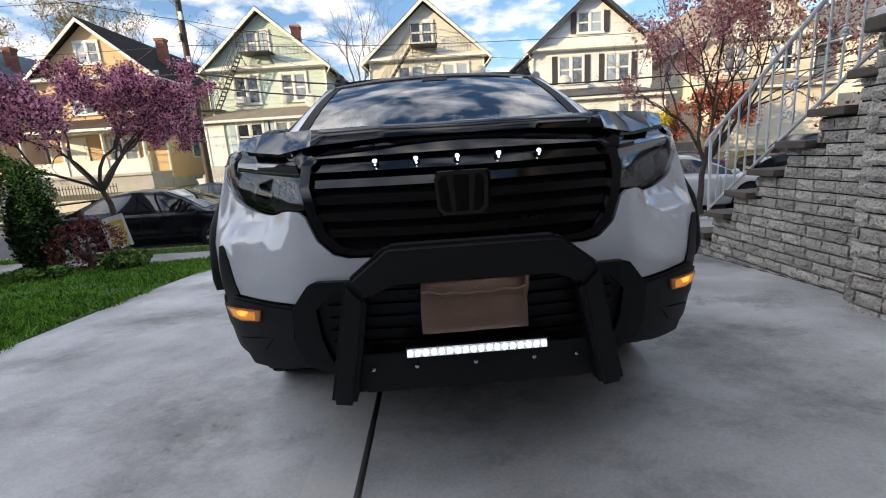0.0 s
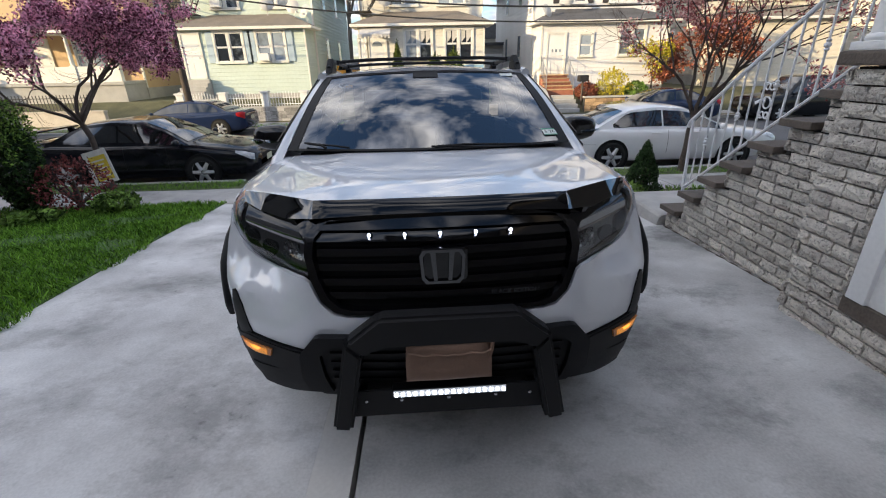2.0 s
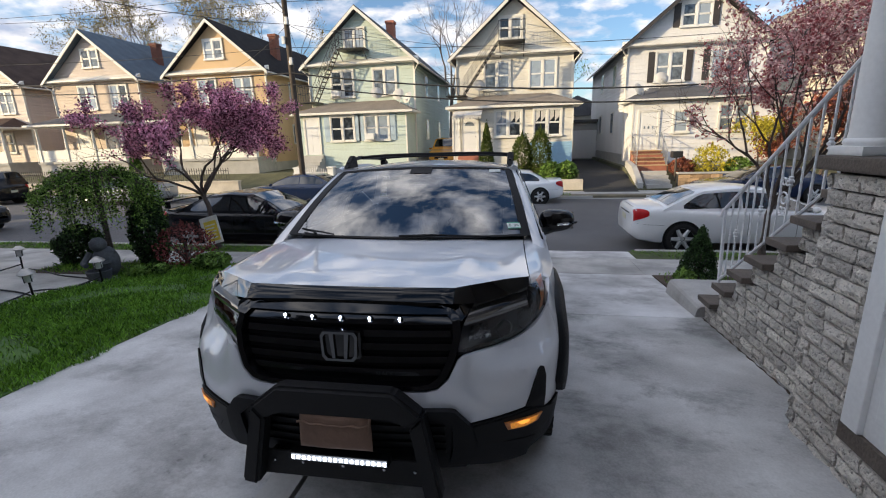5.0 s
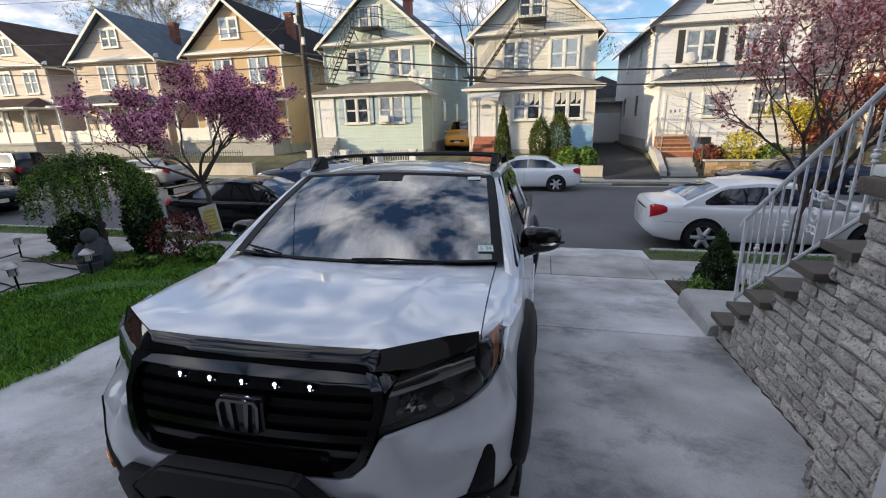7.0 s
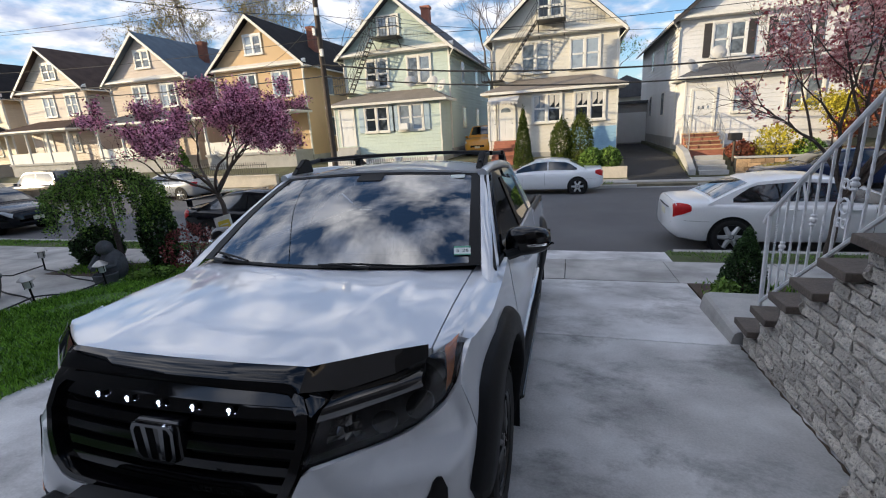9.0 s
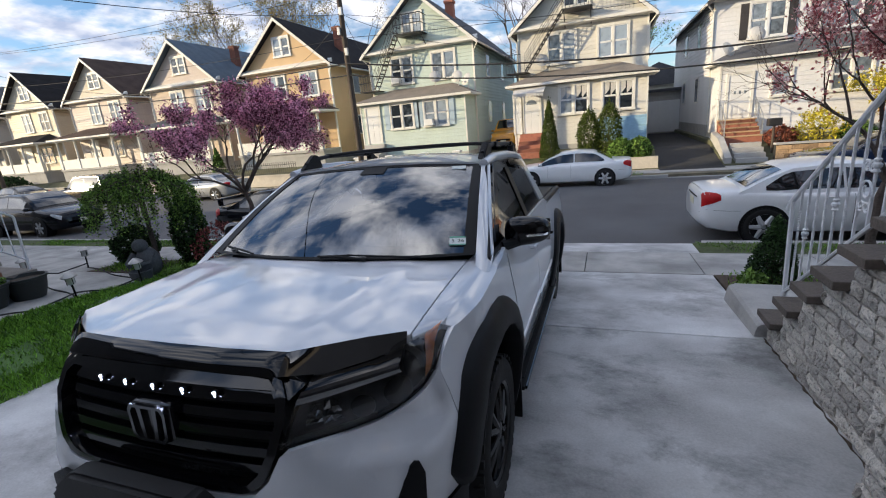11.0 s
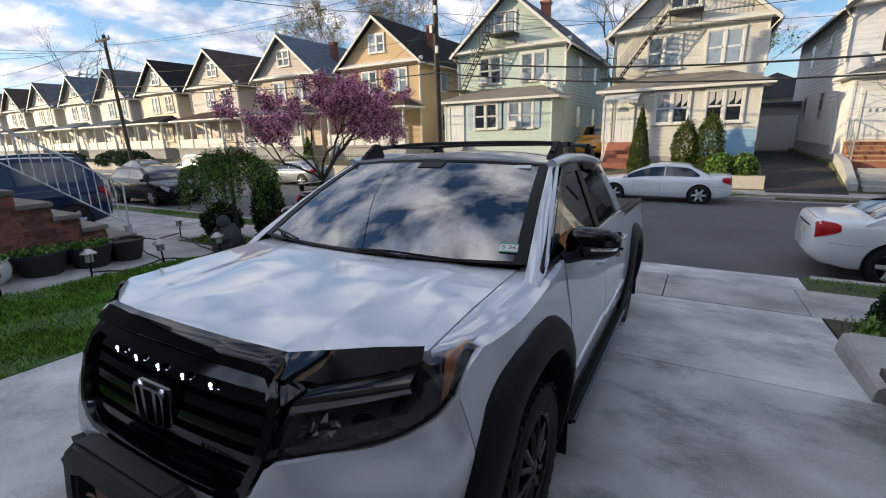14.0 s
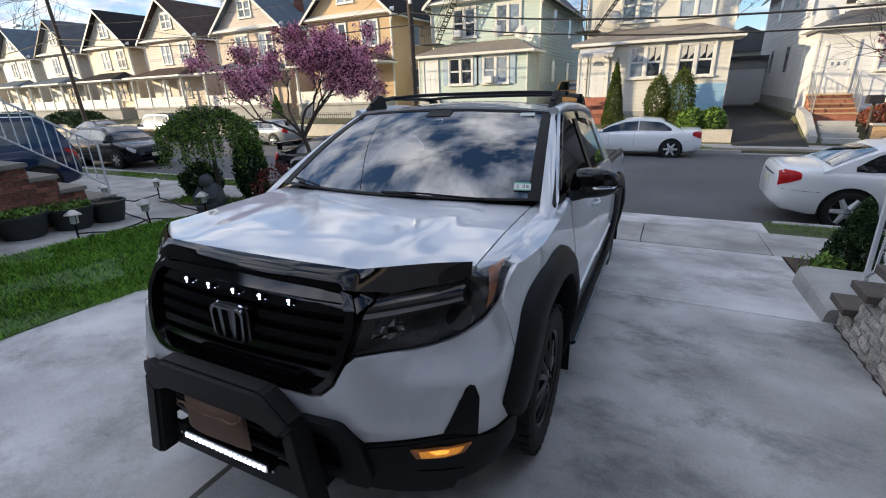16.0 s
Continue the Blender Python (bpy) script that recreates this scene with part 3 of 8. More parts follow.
# ---- houses across the street ----
def window(parent, xc, z0, z1, w, y, frame=TRIM, mullion=True, twin=True, shutters=None, curtain=False, ac=False, out=-1):
    """A sash window (or a pair) proud of a wall at y that faces -y."""
    win = part("window", box(B(), xc - w / 2 - 0.02, xc + w / 2 + 0.02, y - 0.012, y - 0.004, z0 - 0.02, z1 + 0.02), MORTAR, parent)
    bm = B()
    t = 0.10
    box(bm, xc - w / 2 - t, xc + w / 2 + t, y - 0.07, y - 0.005, z1, z1 + t + 0.03)
    box(bm, xc - w / 2 - t - 0.03, xc + w / 2 + t + 0.03, y - 0.12, y - 0.005, z0 - t, z0)
    for s in (-1, 1):
        box(bm, *sorted((xc + s * w / 2, xc + s * (w / 2 + t))), y - 0.065, y - 0.005, z0, z1)
    if twin:
        box(bm, xc - 0.06, xc + 0.06, y - 0.065, y - 0.005, z0, z1)
    part("frame", bm, frame, win)
    bays = ((xc - w / 2, xc - 0.06), (xc + 0.06, xc + w / 2)) if twin else ((xc - w / 2, xc + w / 2),)
    zm = (z0 + z1) / 2
    for a, b in bays:
        bm = B()
        for c, d, yo in ((z0, zm, 0.03), (zm, z1, 0.045)):
            box(bm, a, a + 0.045, y - yo, y - 0.012, c, d)
            box(bm, b - 0.045, b, y - yo, y - 0.012, c, d)
            box(bm, a, b, y - yo, y - 0.012, c, c + 0.045)
            box(bm, a, b, y - yo, y - 0.012, d - 0.045, d)
        part("sash", bm, WHITEPAINT, win)
        part("pane", box(B(), a + 0.04, b - 0.04, y - 0.022, y - 0.014, z0 + 0.04, z1 - 0.04), HGLASS, win)
        if curtain:
            bm = B()
            for s0, s1, k in ((a + 0.05, a + 0.28, 1), (b - 0.28, b - 0.05, -1)):
                prism(bm, [(s0, zm + 0.02), (s1, zm + 0.3), (s1, z1 - 0.05), (s0, z1 - 0.05)] if k < 0 else [(s0, zm + 0.02), (s0, z1 - 0.05), (s1, z1 - 0.05), (s1, zm + 0.3)], "y", y - 0.026, y - 0.023)
            part("curtain", bm, CURTAIN, win)
    if shutters:
        for s in (-1, 1):
            a, b = sorted((xc + s * (w / 2 + t + 0.01), xc + s * (w / 2 + t + 0.34)))
            bm = B()
            box(bm, a, b, y - 0.045, y - 0.004, z0 - 0.05, z1 + 0.05)
            for k in range(10):
                z = z0 + (k + 0.5) * (z1 - z0) / 10
                box(bm, a + 0.03, b - 0.03, y - 0.056, y - 0.046, z - 0.04, z + 0.03)
            part("shutter", bm, shutters, win)
    if ac:
        a, b = bays[0]
        bm = B()
        box(bm, a + 0.05, b - 0.05, y - 0.4, y - 0.05, z0 + 0.01, z0 + 0.36, bevel=0.015)
        part("air_conditioner", bm, WHITEPAINT, win, "white window air conditioner")
    return win


def house_door(parent, x0, x1, z0, z1, y, col=WHITEPAINT, arch=False):
    d = part("door", box(B(), x0, x1, y - 0.03, y - 0.004, z0, z1), col, parent)
    bm = B()
    for a, b, c, e in ((x0 - 0.11, x0, z0, z1 + 0.12), (x1, x1 + 0.11, z0, z1 + 0.12), (x0, x1, z1, z1 + 0.12)):
        box(bm, a, b, y - 0.06, y - 0.004, c, e)
    part("frame", bm, TRIM, d)
    bm = B()
    w, h = x1 - x0, z1 - z0
    for a, b in ((0.12, 0.46), (0.54, 0.88)):
        for c, e in ((0.07, 0.36), (0.42, 0.68)):
            box(bm, x0 + a * w, x0 + b * w, y - 0.038, y - 0.029, z0 + c * h, z0 + e * h, bevel=0.003)
    part("panel", bm, col, d)
    if arch:
        bm = B()
        xc, zc = (x0 + x1) / 2, z0 + h * 0.78
        pts = [(xc - 0.27, zc)] + [(xc - 0.27 * math.cos(a), zc + 0.24 * math.sin(a)) for a in np.linspace(0.1, math.pi - 0.1, 9)] + [(xc + 0.27, zc)]
        prism(bm, pts, "y", y - 0.036, y - 0.03)
        part("fanlight", bm, HGLASS, d)
    bm = B()
    lathe(bm, [(0.0, -0.09), (0.03, -0.085), (0.032, -0.06), (0.012, -0.05), (0.012, -0.03)], 10, "y", (x1 - 0.08 * w, y, z0 + 0.47 * h))
    part("knob", bm, ZINC, d)
    return d


def house(xc, label, wall, gable, roof, w=6.7, y0=27.0, depth=12.5, eave=6.62, apex=9.5, base=0.05, porch="closed", porch_roof=None, trim=TRIM,
          win2=(-1.2, 1.5), attic=0.1, attic_w=1.2, w2=1.35, shutters=None, ac2=(), chimney=None, porch_wall=None, dark_rake=None, twin2=True, frame=TRIM):
    """A gabled two-storey house with its front on y0 and a porch before it."""
    h = thing("house", label, "house", group="row of gabled houses")
    l, r = xc - w / 2, xc + w / 2
    y1 = y0 + depth
    bm = B()
    prism(bm, [(l, base), (r, base), (r, eave), (l, eave)], "y", y0, y1)
    part("wall", bm, wall, h)
    bm = B()
    prism(bm, [(l, eave + 0.002), (r, eave + 0.002), (xc, apex - 0.12)], "y", y0 + 0.0, y1)
    part("gable", bm, gable, h)
    part("foundation", box(B(), l - 0.04, r + 0.04, y0 - 0.04, y1, -0.6, base + 0.75), CURB, h)
    # roof planes, bargeboards, returns of the eaves
    slope = (apex - eave) / (w / 2)
    for s in (-1, 1):
        e = xc + s * (w / 2 + 0.38)
        ze = eave - 0.38 * slope
        bm = B()
        prism(bm, [(xc, apex), (e, ze), (e, ze + 0.15), (xc, apex + 0.17)], "y", y0 - 0.42, y1 + 0.3)
        part("roof", bm, roof, h)
        bm = B()
        prism(bm, [(xc, apex - 0.09), (e, ze - 0.09), (e, ze + 0.10), (xc, apex + 0.11)], "y", y0 - 0.47, y0 - 0.425)
        part("bargeboard", bm, dark_rake or trim, h)
        bm = B()
        tube(bm, [(e + s * 0.04, y0 - 0.4, ze + 0.02), (e + s * 0.04, y1 + 0.2, ze + 0.02)], 0.06, 6)
        tube(bm, [(e - s * 0.05, y0 - 0.3, ze), (xc + s * (w / 2 + 0.03), y0 - 0.05, ze - 0.35), (xc + s * (w / 2 + 0.03), y0 - 0.05, 4.3)], 0.035, 6)
        part("gutter", bm, trim, h)
        box_bm = box(B(), *sorted((xc + s * (w / 2 - 0.08), xc + s * (w / 2 + 0.012))), y0 - 0.014, y0 + 0.1, base + 0.75, eave)
        part("corner_board", box_bm, trim, h)
    bm = B()
    prism(bm, [(y0 - 0.4, eave - 0.06), (y0 - 0.005, eave + 0.16), (y0 - 0.005, eave - 0.20), (y0 - 0.4, eave - 0.16)], "x", l - 0.3, r + 0.3)
    part("pent_eave", bm, trim, h)
    for i, dx in enumerate(win2):
        window(h, xc + dx, 4.66, 6.12, w2, y0, frame=frame, shutters=shutters, ac=i in ac2, twin=twin2)
    if attic is not None:
        window(h, xc + attic, 7.36, 8.42, attic_w, y0, frame=frame, shutters=shutters if shutters and attic_w > 1.3 else None, ac=False)
    if chimney:
        cx, cy = chimney
        bm = B()
        box(bm, cx - 0.25, cx + 0.25, cy - 0.25, cy + 0.25, eave, 9.30)
        box(bm, cx - 0.30, cx + 0.30, cy - 0.30, cy + 0.30, 9.301, 9.46)
        part("chimney", bm, REDBRICK, h)
    # side windows, and lapped boards on the flanks
    for s in (-1, 1):
        if "siding" in wall.name and s == (1 if xc < 3 else -1):
            sx, zz = xc + s * w / 2, base + 0.78
            bm = B()
            prism(bm, [(sx - s * 0.01, 0), (sx + s * 0.034, 0), (sx + s * 0.004, 0.185), (sx - s * 0.01, 0.185)], "y", y0 + 0.11, y1 - 0.02)
            board = part("board", bm, wall, h)
            board.location.z = zz
            while zz < eave - 0.44:
                zz += 0.19
                more = new("board", board.data)
                more.parent = h
                more.location = (board.location.x, board.location.y, zz)
        for yy in (y0 + 3.2, y0 + 7.5):
            for za, zb in ((4.8, 6.0), (2.0, 3.2)):
                sx = xc + s * w / 2
                bm = B()
                box(bm, *sorted((sx + s * 0.004, sx + s * 0.05)), yy - 0.46, yy + 0.46, za - 0.08, zb + 0.08)
                side = part("window", bm, trim, h)
                part("pane", box(B(), *sorted((sx + s * 0.05, sx + s * 0.056)), yy - 0.38, yy + 0.38, za, zb), HGLASS, side)
    # porch
    py = y0 - 2.0
    pr = porch_roof or roof
    if porch == "closed":
        part("porch_wall", box(B(), l + 0.02, r - 0.08, py, y0 - 0.002, 0.45, 3.58), porch_wall or wall, h)
        part("porch_base", box(B(), l, r - 0.06, py - 0.03, y0 - 0.002, -0.5, 0.45), CURB, h)
        for xx in (l + 0.02, r - 0.16):
            part("corner_board", box(B(), xx, xx + 0.08, py - 0.02, py - 0.004, 0.5, 3.5), trim, h)
    else:
        part("porch_floor", box(B(), l - 0.05, r + 0.05, py - 0.1, y0 - 0.05, 1.05, 1.2), CURB, h)
        part("porch_base", box(B(), l, r, py, y0 - 0.05, -0.5, 1.045), porch_wall or CURB, h)
        for k in range(4):
            xx = l + 0.15 + k * (w - 0.3) / 3
            bm = B()
            box(bm, xx - 0.13, xx + 0.13, py - 0.03, py + 0.23, 1.2, 2.0)
            lathe(bm, [(0.10, 2.0), (0.09, 2.6), (0.075, 3.3), (0.11, 3.34), (0.12, 3.42)], 10, at=(xx, py + 0.1, 0))
            part("porch_column", bm, trim, h)
        for k in range(3):
            a = l + 0.3 + k * (w - 0.3) / 3
            if k == 0 and porch == "open_left":
                continue
            part("parapet", box(B(), a, a + (w - 0.3) / 3 - 0.3, py + 0.02, py + 0.16, 1.2, 1.95), porch_wall or trim, h)
        part("porch_beam", box(B(), l - 0.05, r + 0.05, py - 0.02, py + 0.2, 3.42, 3.6), trim, h)
        window(h, xc + 0.9, 1.9, 3.2, 1.5, y0, frame=frame)
        house_door(h, xc - 2.2, xc - 1.25, 1.2, 3.25, y0)
    ov = 0.32
    bm = B()                                                      # hipped porch roof
    a = [bm.verts.new(p) for p in ((l - ov, py - ov, 3.62), (r + ov, py - ov, 3.62), (r + ov, y0 - 0.005, 3.62), (l - ov, y0 - 0.005, 3.62))]
    b = [bm.verts.new(p) for p in ((l + 1.3, y0 - 0.005, 4.34), (r - 1.3, y0 - 0.005, 4.34))]
    bm.faces.new(a)
    bm.faces.new((a[0], a[1], b[1], b[0]))
    bm.faces.new((a[1], a[2], b[1]))
    bm.faces.new((a[3], a[0], b[0]))
    bm.faces.new((a[2], a[3], b[0], b[1]))
    part("porch_roof", bm, pr, h)
    part("porch_fascia", box(B(), l - ov - 0.02, r + ov + 0.02, py - ov - 0.03, y0 - 0.02, 3.49, 3.615), trim, h)
    return h


def front_steps(parent, xc, w, y_house, z_top, n, mat, run=0.28):
    for i in range(n):
        z = z_top - i * 0.18
        part("step", box(B(), xc - w / 2, xc + w / 2, y_house - (i + 1) * run, y_house - i * run - 0.002, -0.5, z), mat, parent)


def dish(parent, at, turn):
    """A satellite dish on its arm."""
    m = pose(*at, 0, 0, turn)
    bm = B()
    lathe(bm, [(0.0, 0.0), (0.12, 0.012), (0.24, 0.05), (0.34, 0.11), (0.35, 0.115), (0.24, 0.062), (0.12, 0.024), (0.0, 0.012)], 20, "y")
    bmesh.ops.transform(bm, matrix=Matrix.Rotation(radians(-25), 4, "X"), verts=bm.verts[:])
    tube(bm, [(0, 0.02, 0), (0, 0.25, -0.25), (0, 0.25, -0.55)], 0.02, 6)
    tube(bm, [(0, 0, -0.2), (0, -0.35, -0.12)], 0.012, 5)
    box(bm, -0.05, 0.05, -0.40, -0.33, -0.16, -0.08)
    return part("satellite_dish", bm, M("dish_grey", (0.5, 0.49, 0.47), 0.5, var=0.08), parent, at=m)


def fire_escape(parent, y0, plat, low, w=1.5):
    """Iron landing under the attic window, a stair down, and a lower landing."""
    (ax, az), (bx, bz) = plat, low
    fe = part("fire_escape", box(B(), ax - w / 2, ax + w / 2, y0 - 1.05, y0 - 0.03, az - 0.06, az - 0.02), DARKIRON, parent, "black iron fire escape")
    for z in (0.45, 0.95):
        part("guard_rail", tube(B(), [(ax - w / 2, y0 - 0.05, az + z), (ax - w / 2, y0 - 1.03, az + z), (ax + w / 2, y0 - 1.03, az + z), (ax + w / 2, y0 - 0.05, az + z)], 0.022, 5), DARKIRON, fe)
    for k in range(9):
        xx = ax - w / 2 + k * w / 8
        part("picket", tube(B(), [(xx, y0 - 1.03, az - 0.03), (xx, y0 - 1.03, az + 0.95)], 0.013, 4), DARKIRON, fe)
    for s in (-1, 1):
        part("bracket", tube(B(), [(ax + s * w / 2 * 0.9, y0 - 1.0, az - 0.05), (ax + s * w / 2 * 0.9, y0 - 0.04, az - 0.75)], 0.025, 5), DARKIRON, fe)
    bm = B()
    tx, tz = ax - w / 2, az - 0.03
    for yy in (y0 - 1.0, y0 - 0.45):
        tube(bm, [(tx, yy, tz), (bx, yy, bz)], 0.035, 5)
        for z in (0.5, 0.85):
            tube(bm, [(tx, yy, tz + z), (bx, yy, bz + z)], 0.014, 4)
        for k in range(0, 9):
            f = k / 8
            px, pz = tx + (bx - tx) * f, tz + (bz - tz) * f
            tube(bm, [(px, yy, pz), (px, yy, pz + 0.85)], 0.01, 4)
    for k in range(1, 13):
        f = k / 13
        px, pz = tx + (bx - tx) * f, tz + (bz - tz) * f
        box(bm, px - 0.1, px + 0.1, y0 - 0.98, y0 - 0.47, pz - 0.012, pz + 0.012)
    part("stair", bm, DARKIRON, fe)
    part("landing", box(B(), bx - 1.0, bx + 0.15, y0 - 1.05, y0 - 0.03, bz - 0.06, bz - 0.02), DARKIRON, fe)
    for z in (0.45, 0.9):
        part("guard_rail", tube(B(), [(bx - 1.0, y0 - 0.05, bz + z), (bx - 1.0, y0 - 1.03, bz + z), (bx - 0.2, y0 - 1.03, bz + z)], 0.022, 5), DARKIRON, fe)
    for k in range(6):
        xx = bx - 1.0 + k * 0.16
        part("picket", tube(B(), [(xx, y0 - 1.03, bz - 0.03), (xx, y0 - 1.03, bz + 0.9)], 0.013, 4), DARKIRON, fe)


CREAM = siding("siding_cream", (0.64, 0.61, 0.53))
STRAW = siding("siding_straw", (0.62, 0.52, 0.36))
PALEGREEN = siding("siding_pale_green", (0.52, 0.60, 0.53))
IVORY = siding("siding_ivory", (0.62, 0.56, 0.44))
WHITES = siding("siding_white", (0.70, 0.69, 0.68))
GOLD = M("stucco_gold", (0.62, 0.44, 0.25), 0.8, var=0.06, scale=1, fine=30, bump=0.3)
TAN = siding("siding_tan", (0.56, 0.44, 0.33))
PINKISH = siding("siding_blush", (0.56, 0.47, 0.40))
BEIGE = siding("siding_beige", (0.56, 0.49, 0.39))
GREYS = siding("siding_grey", (0.42, 0.41, 0.39))
TANSTONE = M("tan_block", (0.40, 0.27, 0.15), 0.9, var=0.25, scale=5, fine=20, bump=0.8, rnd=0.4)
BLUESHUT = M("shutter_blue", (0.42, 0.52, 0.60), 0.6, var=0.1)
BLACKSHUT = M("shutter_black", (0.05, 0.045, 0.045), 0.6, var=0.2)

h3 = house(-8.9, "pale green gabled house with enclosed porch and fire escape", PALEGREEN, PALEGREEN, ROOF_GREY, porch_roof=ROOF_TAN, win2=(-1.2, 1.5), ac2=(0,),
           attic=-0.25, chimney=(-7.7, 30.0))
window(h3, -9.5, 2.02, 3.36, 1.35, 25.0, shutters=BLUESHUT)
window(h3, -7.4, 2.02, 3.36, 1.35, 25.0, shutters=BLUESHUT, ac=True)
house_door(h3, -11.82, -11.0, 1.25, 3.3, 25.0)
front_steps(h3, -11.4, 1.3, 25.0, 1.2, 6, CURB)
fire_escape(h3, 27.0, (-9.1, 7.25), (-11.6, 4.38), 1.7)
dish(h3, (-7.6, 25.9, 4.75), 20)
dish(h3, (-6.3, 25.7, 4.6), -10)
dish(h3, (-5.7, 25.3, 4.35), -40)
h4 = house(0.3, "cream gabled house with fire escape and awning over the door", CREAM, CREAM, ROOF_GREY, porch_roof=ROOF_TAN, win2=(-0.95, 1.63), w2=1.4, attic=-0.2, w=6.6)
window(h4, 0.07, 1.99, 3.31, 1.35, 25.0, curtain=True)
window(h4, 2.16, 1.99, 3.31, 1.35, 25.0, curtain=True)
house_door(h4, -2.45, -1.65, 1.15, 3.0, 25.0, arch=True)
house_door(h4, -2.98 + 0.06, -2.62, 1.15, 3.0, 25.0, arch=False)
front_steps(h4, -2.1, 1.15, 25.0, 1.12, 6, REDBRICK, 0.24)
fire_escape(h4, 27.0, (0.2, 7.1), (-2.5, 4.35), 1.45)
dish(h4, (-1.6, 26.2, 4.9), 15)
bm = B()                                                       # sloped awning with a scalloped edge
prism(bm, [(24.98, 3.46), (24.0, 3.12), (24.0, 3.0), (24.02, 3.0), (24.02, 3.10), (24.98, 3.42)], "x", -2.85, -1.30)
for k in range(9):
    box(bm, -2.85 + k * 0.18, -2.85 + k * 0.18 + 0.09, 23.99, 24.0, 2.93, 3.1)
part("awning", bm, CURTAIN, h4, "pale striped metal awning")
BLUESIDE = siding("siding_blue", (0.26, 0.42, 0.56), pitch=0.14)
part("lower_siding", box(B(), 1.25, 3.49, 24.975, 24.998, 0.46, 1.62), BLUESIDE, h4, "pale blue siding below the porch windows")
bm = B()
for k in range(7):
    for z in (-0.05, 0.2):
        box(bm, 0.9 + k * 0.37, 1.22 + k * 0.37, 24.955, 24.968, z, z + 0.2)
part("vent_block", bm, DARKIRON, h4, "dark vent blocks under the porch")
h5 = house(9.9, "white gabled house with dark shutters and brick steps", WHITES, WHITES, ROOF_BLACK, porch_roof=ROOF_GREY, w=6.9, win2=(-1.25, 1.5), w2=1.35, shutters=BLACKSHUT,
           attic=-0.15, attic_w=1.35, dark_rake=BLACKSHUT, frame=WHITEPAINT)
house_door(h5, 6.85, 7.72, 1.10, 2.96, 25.0)
for k in range(3):
    part("door_bar", box(B(), 7.06 + 0.2 * k, 7.14 + 0.2 * k, 24.955, 24.962, 2.14, 2.28), HGLASS, h5)
window(h5, 8.85, 1.95, 2.95, 0.62, 25.0, twin=False)
window(h5, 11.3, 1.95, 3.2, 1.3, 25.0)
dish(h5, (8.0, 25.8, 4.75), 5)
dish(h5, (6.9, 25.4, 4.2), 40)
for i in range(5):
    part("step", box(B(), 6.5, 7.95, 24.98 - (i + 1) * 0.28, 24.98 - i * 0.28, -0.4, 1.0 - i * 0.17), REDBRICK, h5)
    part("tread", box(B(), 6.46, 7.99, 24.98 - (i + 1) * 0.28 - 0.03, 24.98 - i * 0.28, 1.002 - i * 0.17, 1.05 - i * 0.17), TANSTONE, h5)
for i in range(4):
    part("step", box(B(), 6.6, 7.7, 23.0 - (i + 1) * 0.33, 23.0 - i * 0.33, -0.9, 0.12 - i * 0.18), CURB, h5)
for sx in (6.52, 7.93):
    hr = part("railing", tube(B(), [(sx, 24.9, 1.05), (sx, 24.9, 1.95), (sx, 23.6, 1.15), (sx, 23.6, 0.2)], 0.022, 5), ZINC, h5)
    for k in range(1, 6):
        yy = 24.9 - k * 0.22
        part("picket", tube(B(), [(sx, yy, 1.0 - k * 0.13), (sx, yy, 1.95 - k * 0.135)], 0.012, 4), ZINC, hr)
h2 = house(-18.6, "golden stucco house with open porch and dark roof", GOLD, GOLD, ROOF_BLACK, porch_roof=ROOF_BROWN, porch="open", win2=(-0.8, 1.75), w2=1.2, chimney=(-16.6, 31.0), attic=0.0, w=6.8, frame=WHITEPAINT)
h1 = house(-28.0, "tan gabled house with open porch and slate roof", TAN, PINKISH, ROOF_BLUE, porch="open", porch_roof=ROOF_GREY, win2=(-0.7, 1.85), w2=1.2, chimney=(-26.2, 31.0), attic=0.1, w=6.9)
ha = house(-37.5, "blush gabled house with open porch and brown roof", PINKISH, BEIGE, ROOF_BROWN, porch="open", win2=(-0.5, 1.9), w2=1.1, attic=0.3, w=6.9)
hb = house(-46.6, "cream gabled house with open porch and black roof", STRAW, IVORY, ROOF_BLACK, porch="open", win2=(-0.5, 1.9), w2=1.1, attic=0.2, w=6.6)
hc = house(-55.6, "grey gabled house with wooden porch posts", GREYS, IVORY, ROOF_GREY, porch="open", porch_roof=ROOF_BLUE, win2=(-0.5, 1.9), w2=1.1, attic=0.2, w=6.6, dark_rake=BLACKSHUT)
hd = house(-64.6, "ivory gabled house with open porch and slate roof", IVORY, STRAW, ROOF_BLUE, porch="open", win2=(-0.5, 1.9), w2=1.1, attic=0.2, w=6.6)
for k, (wm, rm) in enumerate(((STRAW, ROOF_GREY), (BEIGE, ROOF_BROWN), (IVORY, ROOF_GREY), (STRAW, ROOF_BLACK))):
    house(-74.2 - 9.4 * k, "cream gabled house far down the street", wm, IVORY, rm, porch="open", win2=(-0.5, 1.9), w2=1.1, attic=0.2, w=6.7)
h6 = house(19.6, "ivory gabled house behind the blossoming tree", IVORY, CREAM, ROOF_TAN, porch="closed", win2=(-1.2, 1.5), w=6.9, apex=9.9)
house(29.2, "cream gabled house down the street", CREAM, IVORY, ROOF_GREY, porch="closed", w=6.8)

